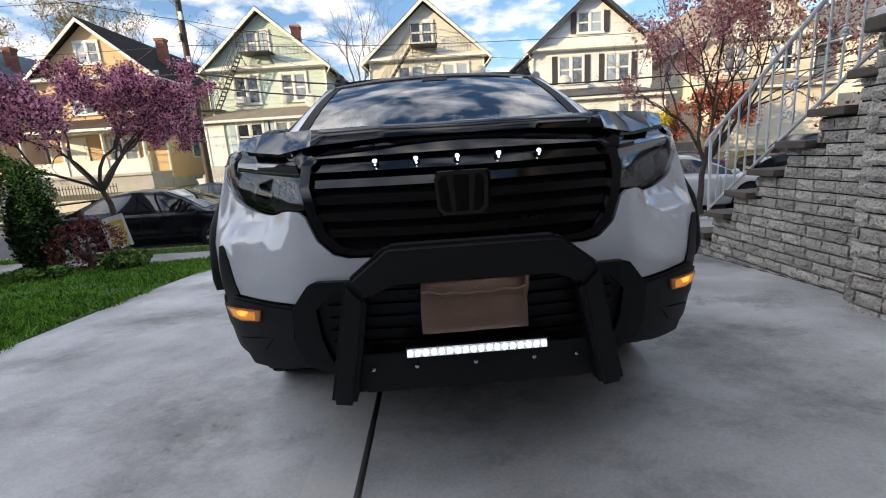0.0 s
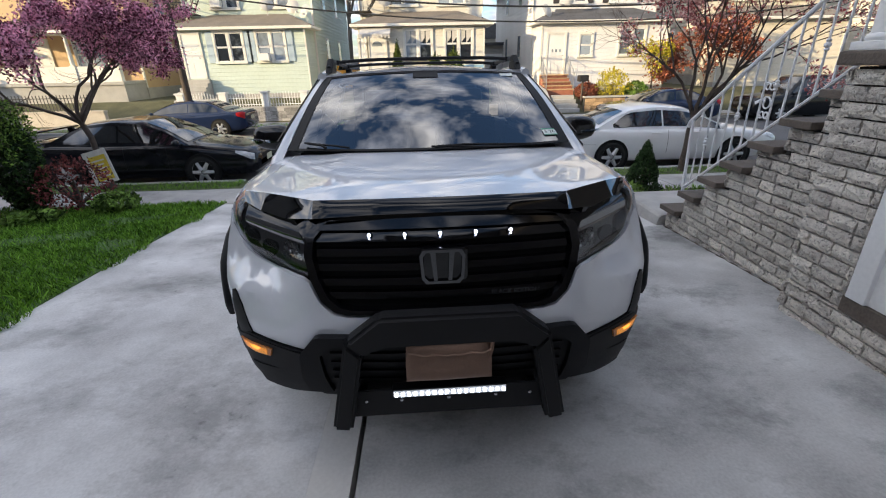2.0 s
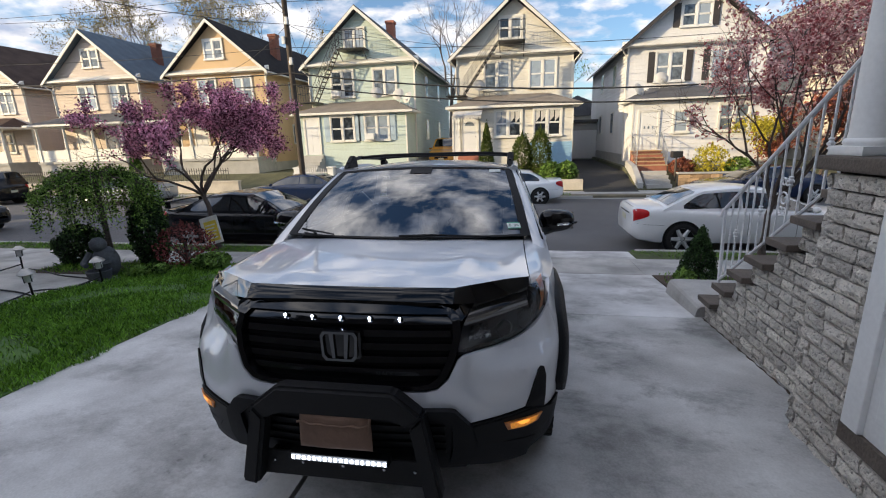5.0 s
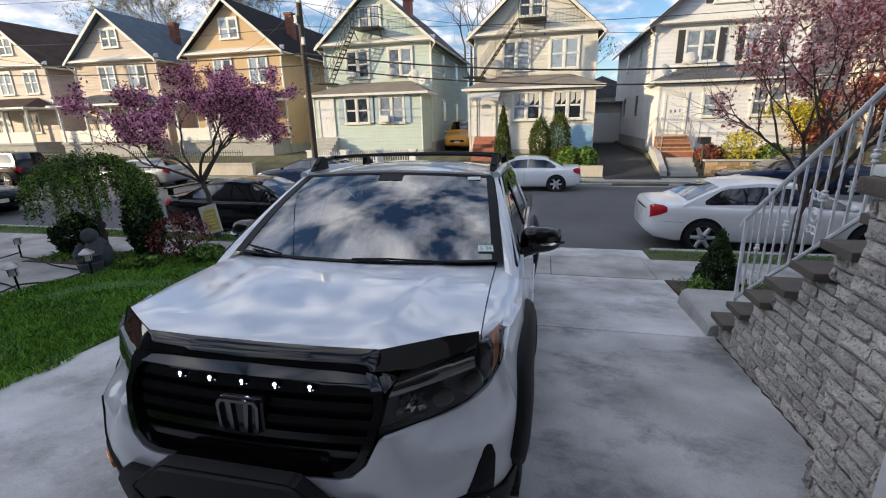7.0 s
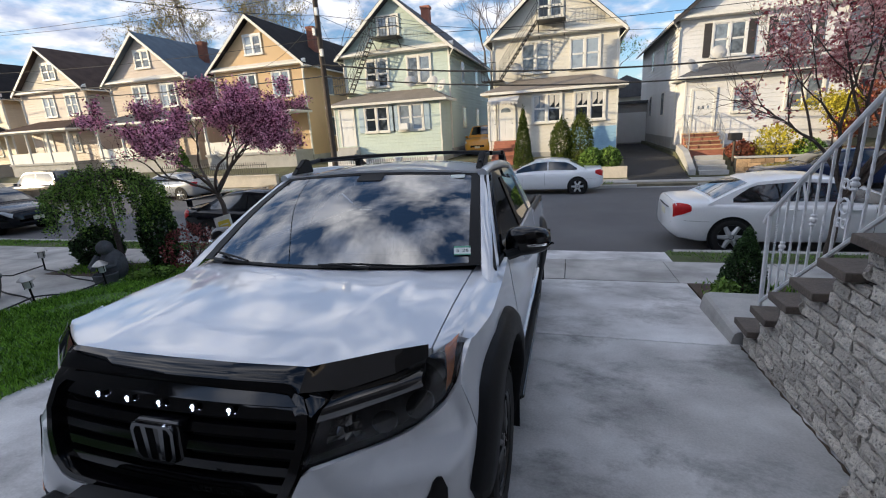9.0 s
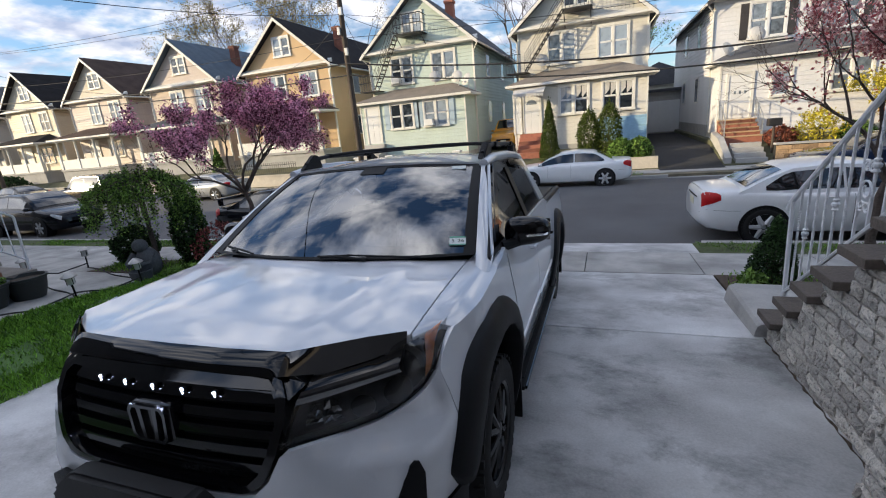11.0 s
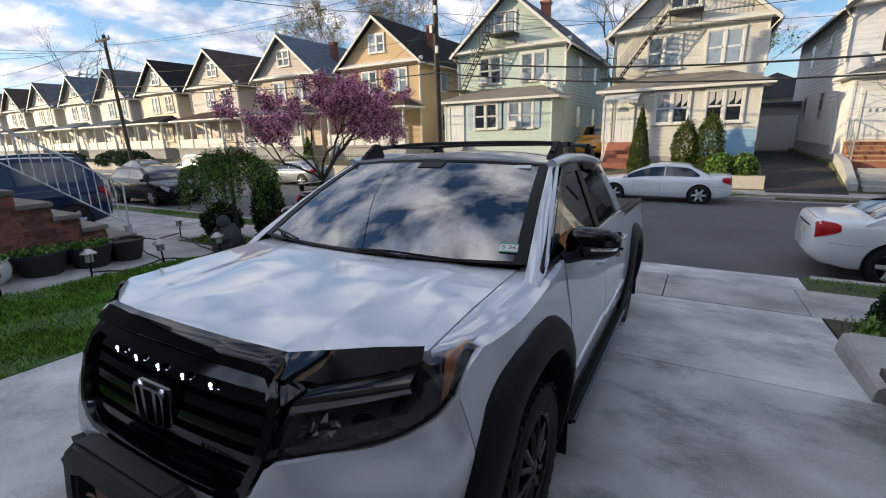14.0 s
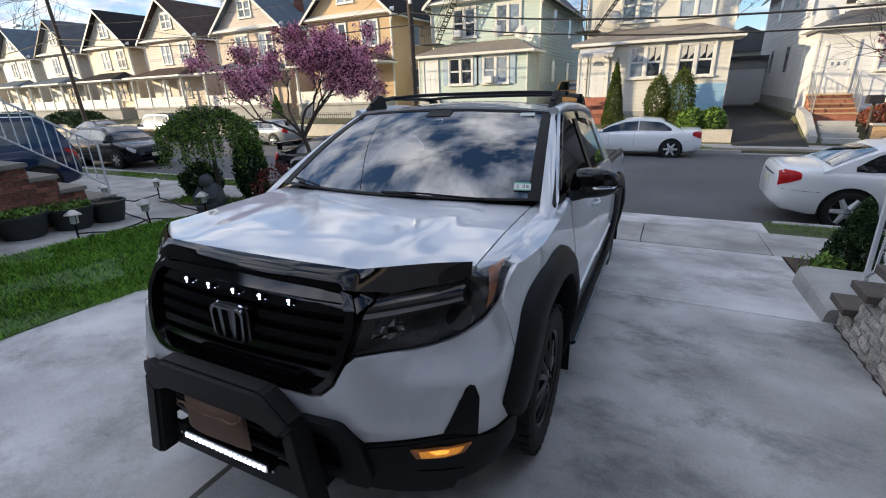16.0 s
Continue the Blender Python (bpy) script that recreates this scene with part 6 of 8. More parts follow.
side_patch("rear_pillar", [(3.20, 1.268), (3.36, 1.262), (3.46, 1.262), (3.18, 1.70), (3.02, 1.69), (3.03, 1.63), (3.08, 1.57)], PAINT, 0.004)
for sg in (1, -1):
    def pillar(u, v, sg=sg):
        a = Vector(ws(1.0, v)) + Vector((0.004, -0.002, 0.003))
        b = side(1.12 + 0.80 * v, 1.222 + 0.458 * v, 0.006)
        p = a.lerp(b, u)
        p += Vector((0.35, -0.35, 0.55)) * 0.020 * math.sin(math.pi * u) * (1 - 0.4 * v)
        return (sg * p.x, p.y, p.z)
    grid("windscreen_pillar", PAINT, truck, 6, 16, lambda u, v: pillar(u, -0.14 + 1.14 * v))
    bm = B()
    tube(bm, [(sg * 0.735, 1.84, 1.668), (sg * 0.735, 2.1, 1.700), (sg * 0.735, 2.6, 1.706), (sg * 0.735, 2.95, 1.690), (sg * 0.742, 3.15, 1.66)], [0.030, 0.034, 0.034, 0.034, 0.03], 10)
    part("roof_side", bm, PAINT, truck, smooth=True)


def roof_f(u, v):
    t = u * 2 - 1
    y = 1.795 + 0.07 * t * t + v * 1.42
    z = 1.70 - 0.028 * t * t + 0.065 * math.sin(math.pi * min(1, v * 0.9 + 0.06)) * (1 - 0.5 * t * t) - 0.01 * v
    return (t * 0.715, y, z)


grid("roof", PAINT, truck, 24, 18, roof_f, 0.03)
part("rear_window", box(B(), -0.70, 0.70, 3.24, 3.26, 1.22, 1.66), SIDEGLASS, truck)
part("cab_back", box(B(), -0.90, 0.90, 3.36, 3.40, 0.5, 1.25), PAINT, truck)
for sg in (1, -1):
    bm = B()
    pts = [(sg * 0.70, 1.96, 1.736), (sg * 0.70, 2.10, 1.772), (sg * 0.70, 2.28, 1.790), (sg * 0.70, 2.9, 1.795), (sg * 0.70, 3.05, 1.775), (sg * 0.70, 3.17, 1.735)]
    tube(bm, pts, [0.014, 0.018, 0.015, 0.015, 0.018, 0.014], 8)
    rr = part("roof_rail", bm, BLACKPL, truck, "black roof rail", smooth=True)
    for y0 in (1.90, 2.98):
        bm = B()
        prism(bm, [(y0, 1.695), (y0 + 0.26, 1.705), (y0 + (0.22 if y0 < 2 else 0.06), 1.80), (y0 + (0.16 if y0 < 2 else 0.0), 1.807)], "x", *sorted((sg * 0.675, sg * 0.722)))
        bmesh.ops.bevel(bm, geom=bm.edges[:], offset=0.008, segments=2, affect="EDGES")
        part("rail_foot", bm, MATTE, rr, smooth=True)
for y in (2.32, 2.92):
    bm = B()
    pts = [(x, y + 0.02 * (1 - (x / 0.7) ** 2), 1.792 + 0.020 * (1 - (x / 0.7) ** 4)) for x in np.linspace(-0.70, 0.70, 13)]
    tube(bm, pts, 0.013, 8)
    for sg in (1, -1):
        box(bm, *sorted((sg * 0.672, sg * 0.728)), y - 0.03, y + 0.04, 1.776, 1.810, bevel=0.01)
    part("cross_bar", bm, BLACKPL, truck, "black aerodynamic cross bar", smooth=True)

# mirrors
for sg in (1, -1):
    bm = bmesh.new()
    bmesh.ops.create_icosphere(bm, subdivisions=4, radius=1)
    for v in bm.verts:
        x, y, z = v.co
        q = (abs(x) ** 3.2 + abs(y) ** 2.6 + abs(z) ** 3.0) ** (-1 / 3.0)
        x, y, z = x * q, y * q, z * q
        v.co = (sg * (1.048 + 0.128 * x), 1.545 + 0.075 * y * (1.0 if y < 0 else 0.5) + 0.02 * x, 1.288 + (0.082 - 0.012 * x) * z + 0.006 * x)
    mir = part("wing_mirror", bm, GLOSSBLACK, truck, "gloss black wing mirror", smooth=True)
    bm = B()
    tube(bm, [(sg * 0.915, 1.40, 1.225), (sg * 0.96, 1.46, 1.225), (sg * 1.02, 1.53, 1.24)], [0.034, 0.030, 0.034], 8)
    part("arm", bm, BLACKPL, mir, smooth=True)
    bm = B()
    tube(bm, [(sg * 1.05, 1.464, 1.27), (sg * 1.14, 1.480, 1.276), (sg * 1.188, 1.52, 1.28)], 0.008, 6)
    part("indicator", bm, LENS, mir, smooth=True)
    part("mirror_glass", box(B(), *sorted((sg * 0.96, sg * 1.17)), 1.584, 1.588, 1.225, 1.35), CHROME, mir)

# running boards
for sg in (1, -1):
    bm = B()
    box(bm, *sorted((sg * 0.90, sg * 1.01)), 1.50, 3.55, 0.285, 0.315, bevel=0.012)
    rb = part("running_board", bm, BLACKPL, truck, "black running board with bright edge", smooth=True)
    part("edge_strip", tube(B(), [(sg * 1.012, 1.52, 0.300), (sg * 1.012, 3.53, 0.300)], 0.012, 8), DARKCHROME, rb, smooth=True)
    part("tread_strip", box(B(), *sorted((sg * 0.92, sg * 0.99)), 1.6, 3.4, 0.316, 0.321), MATTE, rb)

# wipers
for x0, x1, low in ((-0.70, -0.44, 0.0), (0.0, 0.55, 0.022)):
    bm = B()
    def wp(x, v):
        u = (x / 0.79 + 1) / 2
        return Vector(ws(u, v)) + Vector((0, -0.012, 0.016))
    tube(bm, [wp(x0, 0.055 - low * 2), wp((x0 * 2 + x1) / 3, 0.042 - low), wp((x0 + x1 * 2) / 3, 0.030 - low), wp(x1, 0.012 - low)], 0.006, 6)
    tube(bm, [wp(x0 + 0.02, 0.05 - low * 2), wp(x0 + 0.1, 0.035 - low), wp((x0 + x1) / 2, 0.01 - low)], 0.008, 6)
    part("wiper", bm, BLACKPL, truck, smooth=True)

# inspection sticker and toll tag inside the glass
def on_ws(u, v, off=-0.006):
    return Vector(ws(u, v)) + Vector((0, -0.55, 0.83)) * off


STICK = M("sticker_white", (0.72, 0.76, 0.72), 0.5, var=0.05)
STICKG = M("sticker_green", (0.10, 0.34, 0.22), 0.5, var=0.1)
sc = on_ws(0.945, 0.115, 0.004)
tilt = math.degrees(math.atan2(0.46, 0.80))
stk = part("inspection_sticker", box(B(), -0.043, 0.043, -0.034, 0.034, -0.0005, 0.0005), STICK, truck, "white and green inspection sticker", at=pose(sc.x, sc.y, sc.z, tilt, 0, 12))
part("sticker_border", box(B(), -0.043, 0.043, 0.022, 0.034, 0.0006, 0.0010), STICKG, stk)
part("sticker_border", box(B(), -0.043, 0.043, -0.034, -0.026, 0.0006, 0.0010), STICKG, stk)
for word, x in (("5", -0.024), ("26", 0.016)):
    c_ = bpy.data.curves.new("sticker_number", "FONT")
    c_.body, c_.size, c_.align_x, c_.align_y = word, 0.036, "CENTER", "CENTER"
    c_.materials.append(BLACKPL)
    t_ = new("sticker_number", c_)
    t_.matrix_basis = pose(x, -0.002, 0.0014)
    t_.parent = stk
sc = on_ws(0.905, 0.93, 0.004)
part("toll_tag", box(B(), -0.045, 0.045, -0.018, 0.018, -0.002, 0.002), STICK, truck, "small white tag", at=pose(sc.x, sc.y, sc.z, 30, 0, 6))

# cabin
bm = B()
prism(bm, [(1.08, 1.16), (1.25, 1.215), (1.50, 1.20), (1.62, 1.10), (1.60, 0.7), (1.05, 0.7)], "x", -0.80, 0.80)
part("dashboard", bm, CABIN, truck)
bm = B()
pts = [(0.36 + 0.185 * math.cos(a), 1.74 + 0.055 * math.sin(a), 1.14 + 0.175 * math.sin(a)) for a in np.linspace(0, math.tau, 33)]
tube(bm, pts, 0.016, 8)
tube(bm, [(0.19, 1.74, 1.14), (0.36, 1.70, 1.13), (0.53, 1.74, 1.14)], 0.022, 6)
part("steering_wheel", bm, CABIN, truck, smooth=True)
for x in (-0.37, 0.37):
    for y in (2.05, 2.95):
        bm = B()
        box(bm, x - 0.25, x + 0.25, y - 0.25, y + 0.25, 0.65, 0.85, bevel=0.06)
        prism_b = B()
        prism(prism_b, [(y + 0.18, 0.80), (y + 0.30, 0.80), (y + 0.42, 1.36), (y + 0.33, 1.36)], "x", x - 0.24, x + 0.24)
        bmesh.ops.bevel(prism_b, geom=prism_b.edges[:], offset=0.03, segments=2, affect="EDGES")
        join(bm, prism_b)
        box(bm, x - 0.13, x + 0.13, y + 0.34, y + 0.45, 1.40, 1.58, bevel=0.04)
        part("seat", bm, CABIN, truck, smooth=True)
bm = B()
box(bm, -0.12, 0.12, 1.78, 1.81, 1.54, 1.60, bevel=0.01)
part("rear_view_mirror", bm, BLACKPL, truck)
part("cabin_floor", box(B(), -0.85, 0.85, 1.1, 3.3, 0.42, 0.5), CABIN, truck)
part("roof_lining", box(B(), -0.66, 0.66, 1.95, 3.15, 1.63, 1.65), CABIN, truck)

# bull bar
bar = part("bull_bar", box(B(), -0.36, 0.36, -0.120, -0.105, 0.305, 0.425, bevel=0.004), BARPAINT, truck, "textured black steel bull bar with skid plate", at=pose(0, 0.028, 0))


def bar_seg(pts, y0, y1, b=0.014):
    bm = B()
    prism(bm, pts, "y", y0, y1)
    bmesh.ops.bevel(bm, geom=bm.edges[:], offset=b, segments=3, affect="EDGES")
    return bm


top = bar_seg([(-0.252, 0.797), (0.262, 0.797), (0.385, 0.700), (0.325, 0.634), (0.245, 0.696), (-0.235, 0.696), (-0.318, 0.634), (-0.378, 0.700)], -0.215, -0.130)
part("top_hoop", top, BARPAINT, bar, smooth=True)
for sg in (1, -1):
    bm = bar_seg([(sg * 0.384, 0.704), (sg * 0.462, 0.312), (sg * 0.385, 0.300), (sg * 0.322, 0.638)], -0.205, -0.120)
    part("leg", bm, BARPAINT, bar, smooth=True)
    part("bracket", box(B(), *sorted((sg * 0.33, sg * 0.36)), -0.12, 0.06, 0.31, 0.42), BLACKPL, bar)
part("cross_plate", bar_seg([(-0.40, 0.440), (0.40, 0.440), (0.43, 0.316), (-0.43, 0.316)], -0.135, -0.122, 0.004), BARPAINT, bar)
for x in (-0.33, -0.19, 0.0, 0.19, 0.33):
    bm = B()
    lathe(bm, [(0.0, -0.008), (0.007, -0.006), (0.008, 0.0)], 8, "y")
    part("bolt", bm, CHROME, bar, at=pose(x, -0.135, 0.392))
lb = part("light_bar", box(B(), -0.222, 0.226, -0.185, -0.137, 0.436, 0.476, bevel=0.004), BLACKPL, bar, "lit white LED light bar")
part("lens", box(B(), -0.216, 0.220, -0.190, -0.186, 0.443, 0.470), LEDBAR_SOFT, lb)
for k in range(18):
    x = -0.206 + k * 0.0245
    part("led", box(B(), x - 0.0058, x + 0.0058, -0.194, -0.1905, 0.449, 0.464), LEDBAR_ON, lb)

# canvas pouch hung over the number plate
def pouch(u, v, front):
    x = -0.163 + 0.326 * u
    z = 0.516 + 0.186 * v
    e = max(0.0, 1 - (2 * abs(u - 0.5)) ** 6) * max(0.0, 1 - (2 * abs(v - 0.5)) ** 6)
    d = 0.028 * e + 0.006 * noise.noise(Vector((x * 14, z * 16, 3))) * e + 0.004 * noise.noise(Vector((x * 40, z * 34, 7))) * e
    y = -0.165 - front * d
    z += 0.006 * noise.noise(Vector((x * 12, 0, 1))) * (v - 0.3) * 2 - 0.006 * math.sin(math.pi * u) * v
    x *= 1 - 0.05 * v + 0.02 * math.sin(3 * v)
    return (x, y, z)


bm = B()
n = 26
F, K = [[[bm.verts.new(pouch(i / n, j / n, fr)) for j in range(n + 1)] for i in range(n + 1)] for fr in (1, -0.4)]
for i in range(n):
    for j in range(n):
        bm.faces.new((F[i][j], F[i + 1][j], F[i + 1][j + 1], F[i][j + 1]))
        bm.faces.new((K[i][j + 1], K[i + 1][j + 1], K[i + 1][j], K[i][j]))
rim_f = [F[i][0] for i in range(n)] + [F[n][j] for j in range(n)] + [F[i][n] for i in range(n, 0, -1)] + [F[0][j] for j in range(n, 0, -1)]
rim_k = [K[i][0] for i in range(n)] + [K[n][j] for j in range(n)] + [K[i][n] for i in range(n, 0, -1)] + [K[0][j] for j in range(n, 0, -1)]
for k in range(len(rim_f)):
    j = (k + 1) % len(rim_f)
    bm.faces.new((rim_f[k], rim_k[k], rim_k[j], rim_f[j]))
bag = tagged(part("canvas_pouch", bm, CANVAS, smooth=True, at=TRUCK_AT), "brown canvas pouch hung on the bull bar", "pouch")
bm = B()
pts = [(-0.155 + 0.31 * k / 20, -0.198 + 0.004 * math.sin(k), 0.652 - 0.010 * math.sin(math.pi * k / 20) + 0.003 * math.sin(k * 1.3)) for k in range(21)]
tube(bm, pts, 0.005, 6)
part("flap_seam", bm, CANVAS, bag, smooth=True)
bm = B()
tube(bm, [(0.150, -0.17, 0.60), (0.158, -0.185, 0.655), (0.164, -0.175, 0.695), (0.150, -0.155, 0.712)], 0.008, 6)
part("strap", bm, CANVAS, bag, smooth=True)
bm = B()
tube(bm, [(-0.150, -0.14, 0.655), (-0.150, -0.165, 0.69), (-0.140, -0.13, 0.72)], 0.007, 6)
part("strap", bm, CANVAS, bag, smooth=True)

# ---- parked cars ----
bpy.context.view_layer.update()
for ob_ in truck.children:                              # sheet metal round the headlights follows their sweep
    if ob_.type == "MESH" and ob_.name.split(".")[0] not in ("deflector_wing", "bug_deflector", "hood", "fender_top", "headlight", "headlight_brow", "headlight_trim"):
        m_ = truck.matrix_world.inverted() @ ob_.matrix_world
        mi = m_.inverted()
        for v in ob_.data.vertices:
            v.co = mi @ swept(m_ @ v.co)

CARGLASS = M("car_window_glass", (0.012, 0.014, 0.016), 0.04, var=0.3, scale=1, spec=0.9, coat=0.6)
TAILRED = M("tail_lamp", (0.40, 0.006, 0.008), 0.35, var=0.2, scale=20, coat=0.1, spec=0.2)
HEADCLEAR = M("head_lamp", (0.55, 0.56, 0.58), 0.12, var=0.25, scale=18, coat=1.0)
ALLOY = M("alloy_silver", (0.50, 0.51, 0.52), 0.35, metal=0.3, var=0.1)
PLATE = M("number_plate", (0.62, 0.60, 0.45), 0.5, var=0.1)
SHAPES = {  # shoulder line, greenhouse (rear base, rear roof, front roof, front base), roof height
    "sedan": ([(0, 0.76), (0.006, 0.87), (0.016, 0.913), (0.05, 0.93), (0.12, 0.935), (0.20, 0.915), (0.30, 0.895), (0.62, 0.88), (0.72, 0.865), (0.85, 0.80), (0.95, 0.72), (0.985, 0.65), (1, 0.57)], (0.118, 0.285, 0.53, 0.735), 1.345),
    "suv": ([(0, 0.85), (0.02, 1.0), (0.06, 1.06), (0.30, 1.05), (0.62, 1.03), (0.74, 1.02), (0.88, 0.96), (0.96, 0.90), (0.985, 0.8), (1, 0.70)], (0.02, 0.09, 0.58, 0.72), 1.75),
    "hatch": ([(0, 0.80), (0.02, 0.95), (0.06, 1.0), (0.30, 0.97), (0.62, 0.94), (0.74, 0.92), (0.88, 0.84), (0.96, 0.76), (0.985, 0.7), (1, 0.60)], (0.04, 0.18, 0.55, 0.75), 1.47),
}


def parked_car(name, label, paint, at, L=4.75, W=1.8, kind="sedan", wheels=(0.195, 0.77), spoiler=False, rim=None, group="parked cars"):
    """A parked car with its nose towards its own +x, ground at z = 0."""
    sh, (g0, g1, g2, g3), H = SHAPES[kind]
    car = thing(name, label, "car", group=group, at=at)
    hw = W / 2

    def width(f):
        return hw * interp(f, [(0, 0.72), (0.012, 0.84), (0.04, 0.93), (0.10, 0.975), (0.22, 1), (0.75, 1), (0.90, 0.96), (0.965, 0.87), (0.99, 0.75), (1, 0.62)])

    def section(f):
        w, zs = width(f), interp(f, sh)
        zb = interp(f, [(0, 0.36), (0.03, 0.26), (0.1, 0.20), (0.88, 0.20), (0.97, 0.24), (1, 0.34)])
        zs = max(zs, zb + 0.2)
        m = zb + (zs - zb) * 0.42
        return [(0, zb), (w * 0.8, zb), (w * 0.93, zb + 0.04), (w * 0.985, zb + 0.14), (w, m), (w * 0.995, zs - 0.19), (w * 0.975, zs - 0.08), (w * 0.93, zs - 0.02), (w * 0.85, zs + 0.005), (w * 0.6, zs + 0.028), (w * 0.3, zs + 0.036), (0, zs + 0.04)]

    def surf(f, t, sg, off=0.0):
        pr = section(f)
        k = t * (len(pr) - 1)
        i = min(int(k), len(pr) - 2)
        a, b = pr[i], pr[i + 1]
        y, z = a[0] + (b[0] - a[0]) * (k - i), a[1] + (b[1] - a[1]) * (k - i)
        return Vector((f * L, sg * (y + off), z))

    fs = sorted(set([0, 0.006, 0.015, 0.03, 0.05, 0.08] + [0.1 + 0.04 * i for i in range(20)] + [0.93, 0.95, 0.965, 0.98, 0.992, 1]))
    bm = B()
    rings = []
    for f in fs:
        pr = section(f)
        full = [(y, z) for y, z in pr] + [(-y, z) for y, z in pr[-2:0:-1]]
        rings.append([bm.verts.new((f * L, y, z)) for y, z in full])
    for a, b in zip(rings, rings[1:]):
        for k in range(len(a)):
            bm.faces.new((a[k], a[(k + 1) % len(a)], b[(k + 1) % len(a)], b[k]))
    bm.faces.new(rings[0])
    bm.faces.new(rings[-1][::-1])
    part("body", bm, paint, car, smooth=True)
    # greenhouse
    zb = lambda f: interp(f, sh) - 0.02
    hb, hr = hw * 0.93, hw * 0.68
    st = [(g0, zb(g0), hb * 0.92), (g0 + (g1 - g0) * 0.55, zb(g0) + (H - 0.06 - zb(g0)) * 0.62, 0), (g1, H - 0.05, 0), ((g1 + g2) / 2, H, 0), (g2, H - 0.045, 0), (g2 + (g3 - g2) * 0.5, zb(g3) + (H - zb(g3)) * 0.54, 0), (g3, zb(g3), hb * 0.92)]
    bm = B()
    rows = []
    n = 22
    for k in range(n + 1):
        f = g0 + (g3 - g0) * k / n
        zt = interp(f, [(a, b) for a, b, _ in st])
        zl = zb(f) - 0.03
        q = (zt - zb(f)) / (H - 0.95)
        wt = hb + (hr - hb) * min(max(q, 0), 1)
        if f > g2:
            wt *= 1 - 0.03 * (f - g2) / (g3 - g2)
        pr = [(hb, zl), (hb + (wt - hb) * 0.5, zl + (zt - 0.03 * min(1, max(q, 0)) - zl) * 0.5), (wt, zt - 0.03 * min(1, q)), (wt * 0.85, zt), (wt * 0.4, zt + 0.012), (0, zt + 0.015)]
        full = pr + [(-y, z) for y, z in pr[-2::-1]]
        rows.append([bm.verts.new((f * L, y, z)) for y, z in full])
    for a, b in zip(rows, rows[1:]):
        for k in range(len(a) - 1):
            bm.faces.new((a[k], a[k + 1], b[k + 1], b[k]))
    part("cabin", bm, paint, car, smooth=True)

    def cab(f, t, sg, off=0.006):
        zt = interp(f, [(a, b) for a, b, _ in st])
        zl = zb(f) - 0.03
        q = (zt - zb(f)) / (H - 0.95)
        wt = hb + (hr - hb) * min(max(q, 0), 1)
        if f > g2:
            wt *= 1 - 0.03 * (f - g2) / (g3 - g2)
        y = hb + (wt - hb) * min(t, 1)
        return Vector((f * L, sg * (y + off), zl + (zt - 0.03 * min(1, max(q, 0)) - zl) * t))

    def strip(cols):
        bm = B()
        vs = [[bm.verts.new(p) for p in col] for col in cols]
        for a, b in zip(vs, vs[1:]):
            for k in range(len(a) - 1):
                bm.faces.new((a[k], a[k + 1], b[k + 1], b[k]))
        return bm

    step = (g3 - g0) / n
    kr, kf = int((g1 - g0) / step), math.ceil((g2 - g0) / step)
    for nm, k0, k1 in (("rear_window", 1, kr), ("windscreen", kf, n - 1)):
        cols = []
        for k in range(k0, k1 + 1):
            p = cab(g0 + step * k, 1.0, 1, 0)
            zt = interp(g0 + step * k, [(a, b) for a, b, _ in st])
            d = 0.010 if nm == "windscreen" else -0.010
            cols.append([(p.x + d, y * p.y, zt + z) for y, z in ((-0.85, 0.006), (-0.4, 0.018), (0, 0.021), (0.4, 0.018), (0.85, 0.006))])
        part(nm, strip(cols), CARGLASS, car, "dark window glass", smooth=True)
    ks = max(2, kr - 2)
    km = (kr + kf) // 2 + 1
    for sg in (1, -1):
        for k0, k1 in ((ks, km), (km, n - 1)):
            cols = []
            for k in range(k0, k1 + 1):
                back = k - ks
                lo, hi = {0: (0.30, 0.56), 1: (0.24, 0.76)}.get(back, (0.22, 0.88))
                f = g0 + step * k + (0.004 if k == k0 and k0 == km else -0.004 if k == k1 and k1 == km else 0)
                cols.append([cab(f, lo + (hi - lo) * u / 3, sg) for u in range(4)])
            part("side_window", strip(cols), CARGLASS, car, "dark window glass", smooth=True)
        # lamps laid on the body
        for nm, m_, f0, f1, t0, t1 in (("tail_light", TAILRED, 0.006, 0.064, 0.44, 0.74), ("headlight", HEADCLEAR, 0.915, 0.985, 0.50, 0.66)):
            bm = B()
            cols = []
            for i in range(9):
                u = i / 8 if nm == "tail_light" else 1 - i / 8
                lo, hi = t0 + (t1 - t0) * (0.42 if nm == "headlight" else 0.2) * u ** 2, t1 - (t1 - t0) * (0.14 * u if nm == "headlight" else 0.5 * u ** 2)
                cols.append([surf(f0 + (f1 - f0) * i / 8, lo + (hi - lo) * k / 5, sg, 0.009) for k in range(6)])
            bm = strip(cols)
            part(nm, bm, m_, car, smooth=True)
        for f in (0.42, 0.60) if kind != "x" else ():
            c = surf(f - 0.03, 0.545, sg, 0.012)
            part("door_handle", box(B(), c.x - 0.08, c.x + 0.08, c.y - 0.012, c.y + 0.012, c.z - 0.012, c.z + 0.012, bevel=0.005), paint, car)
            bm = B()
            tube(bm, [surf(f + 0.03, t, sg, 0.001) for t in (0.30, 0.38, 0.46, 0.54, 0.62)], 0.004, 4)
            part("door_seam", bm, BLACKPL, car)
        c = surf(g3 - 0.05, 0.66, sg, 0.0)
        bm = bmesh.new()
        bmesh.ops.create_icosphere(bm, subdivisions=2, radius=1)
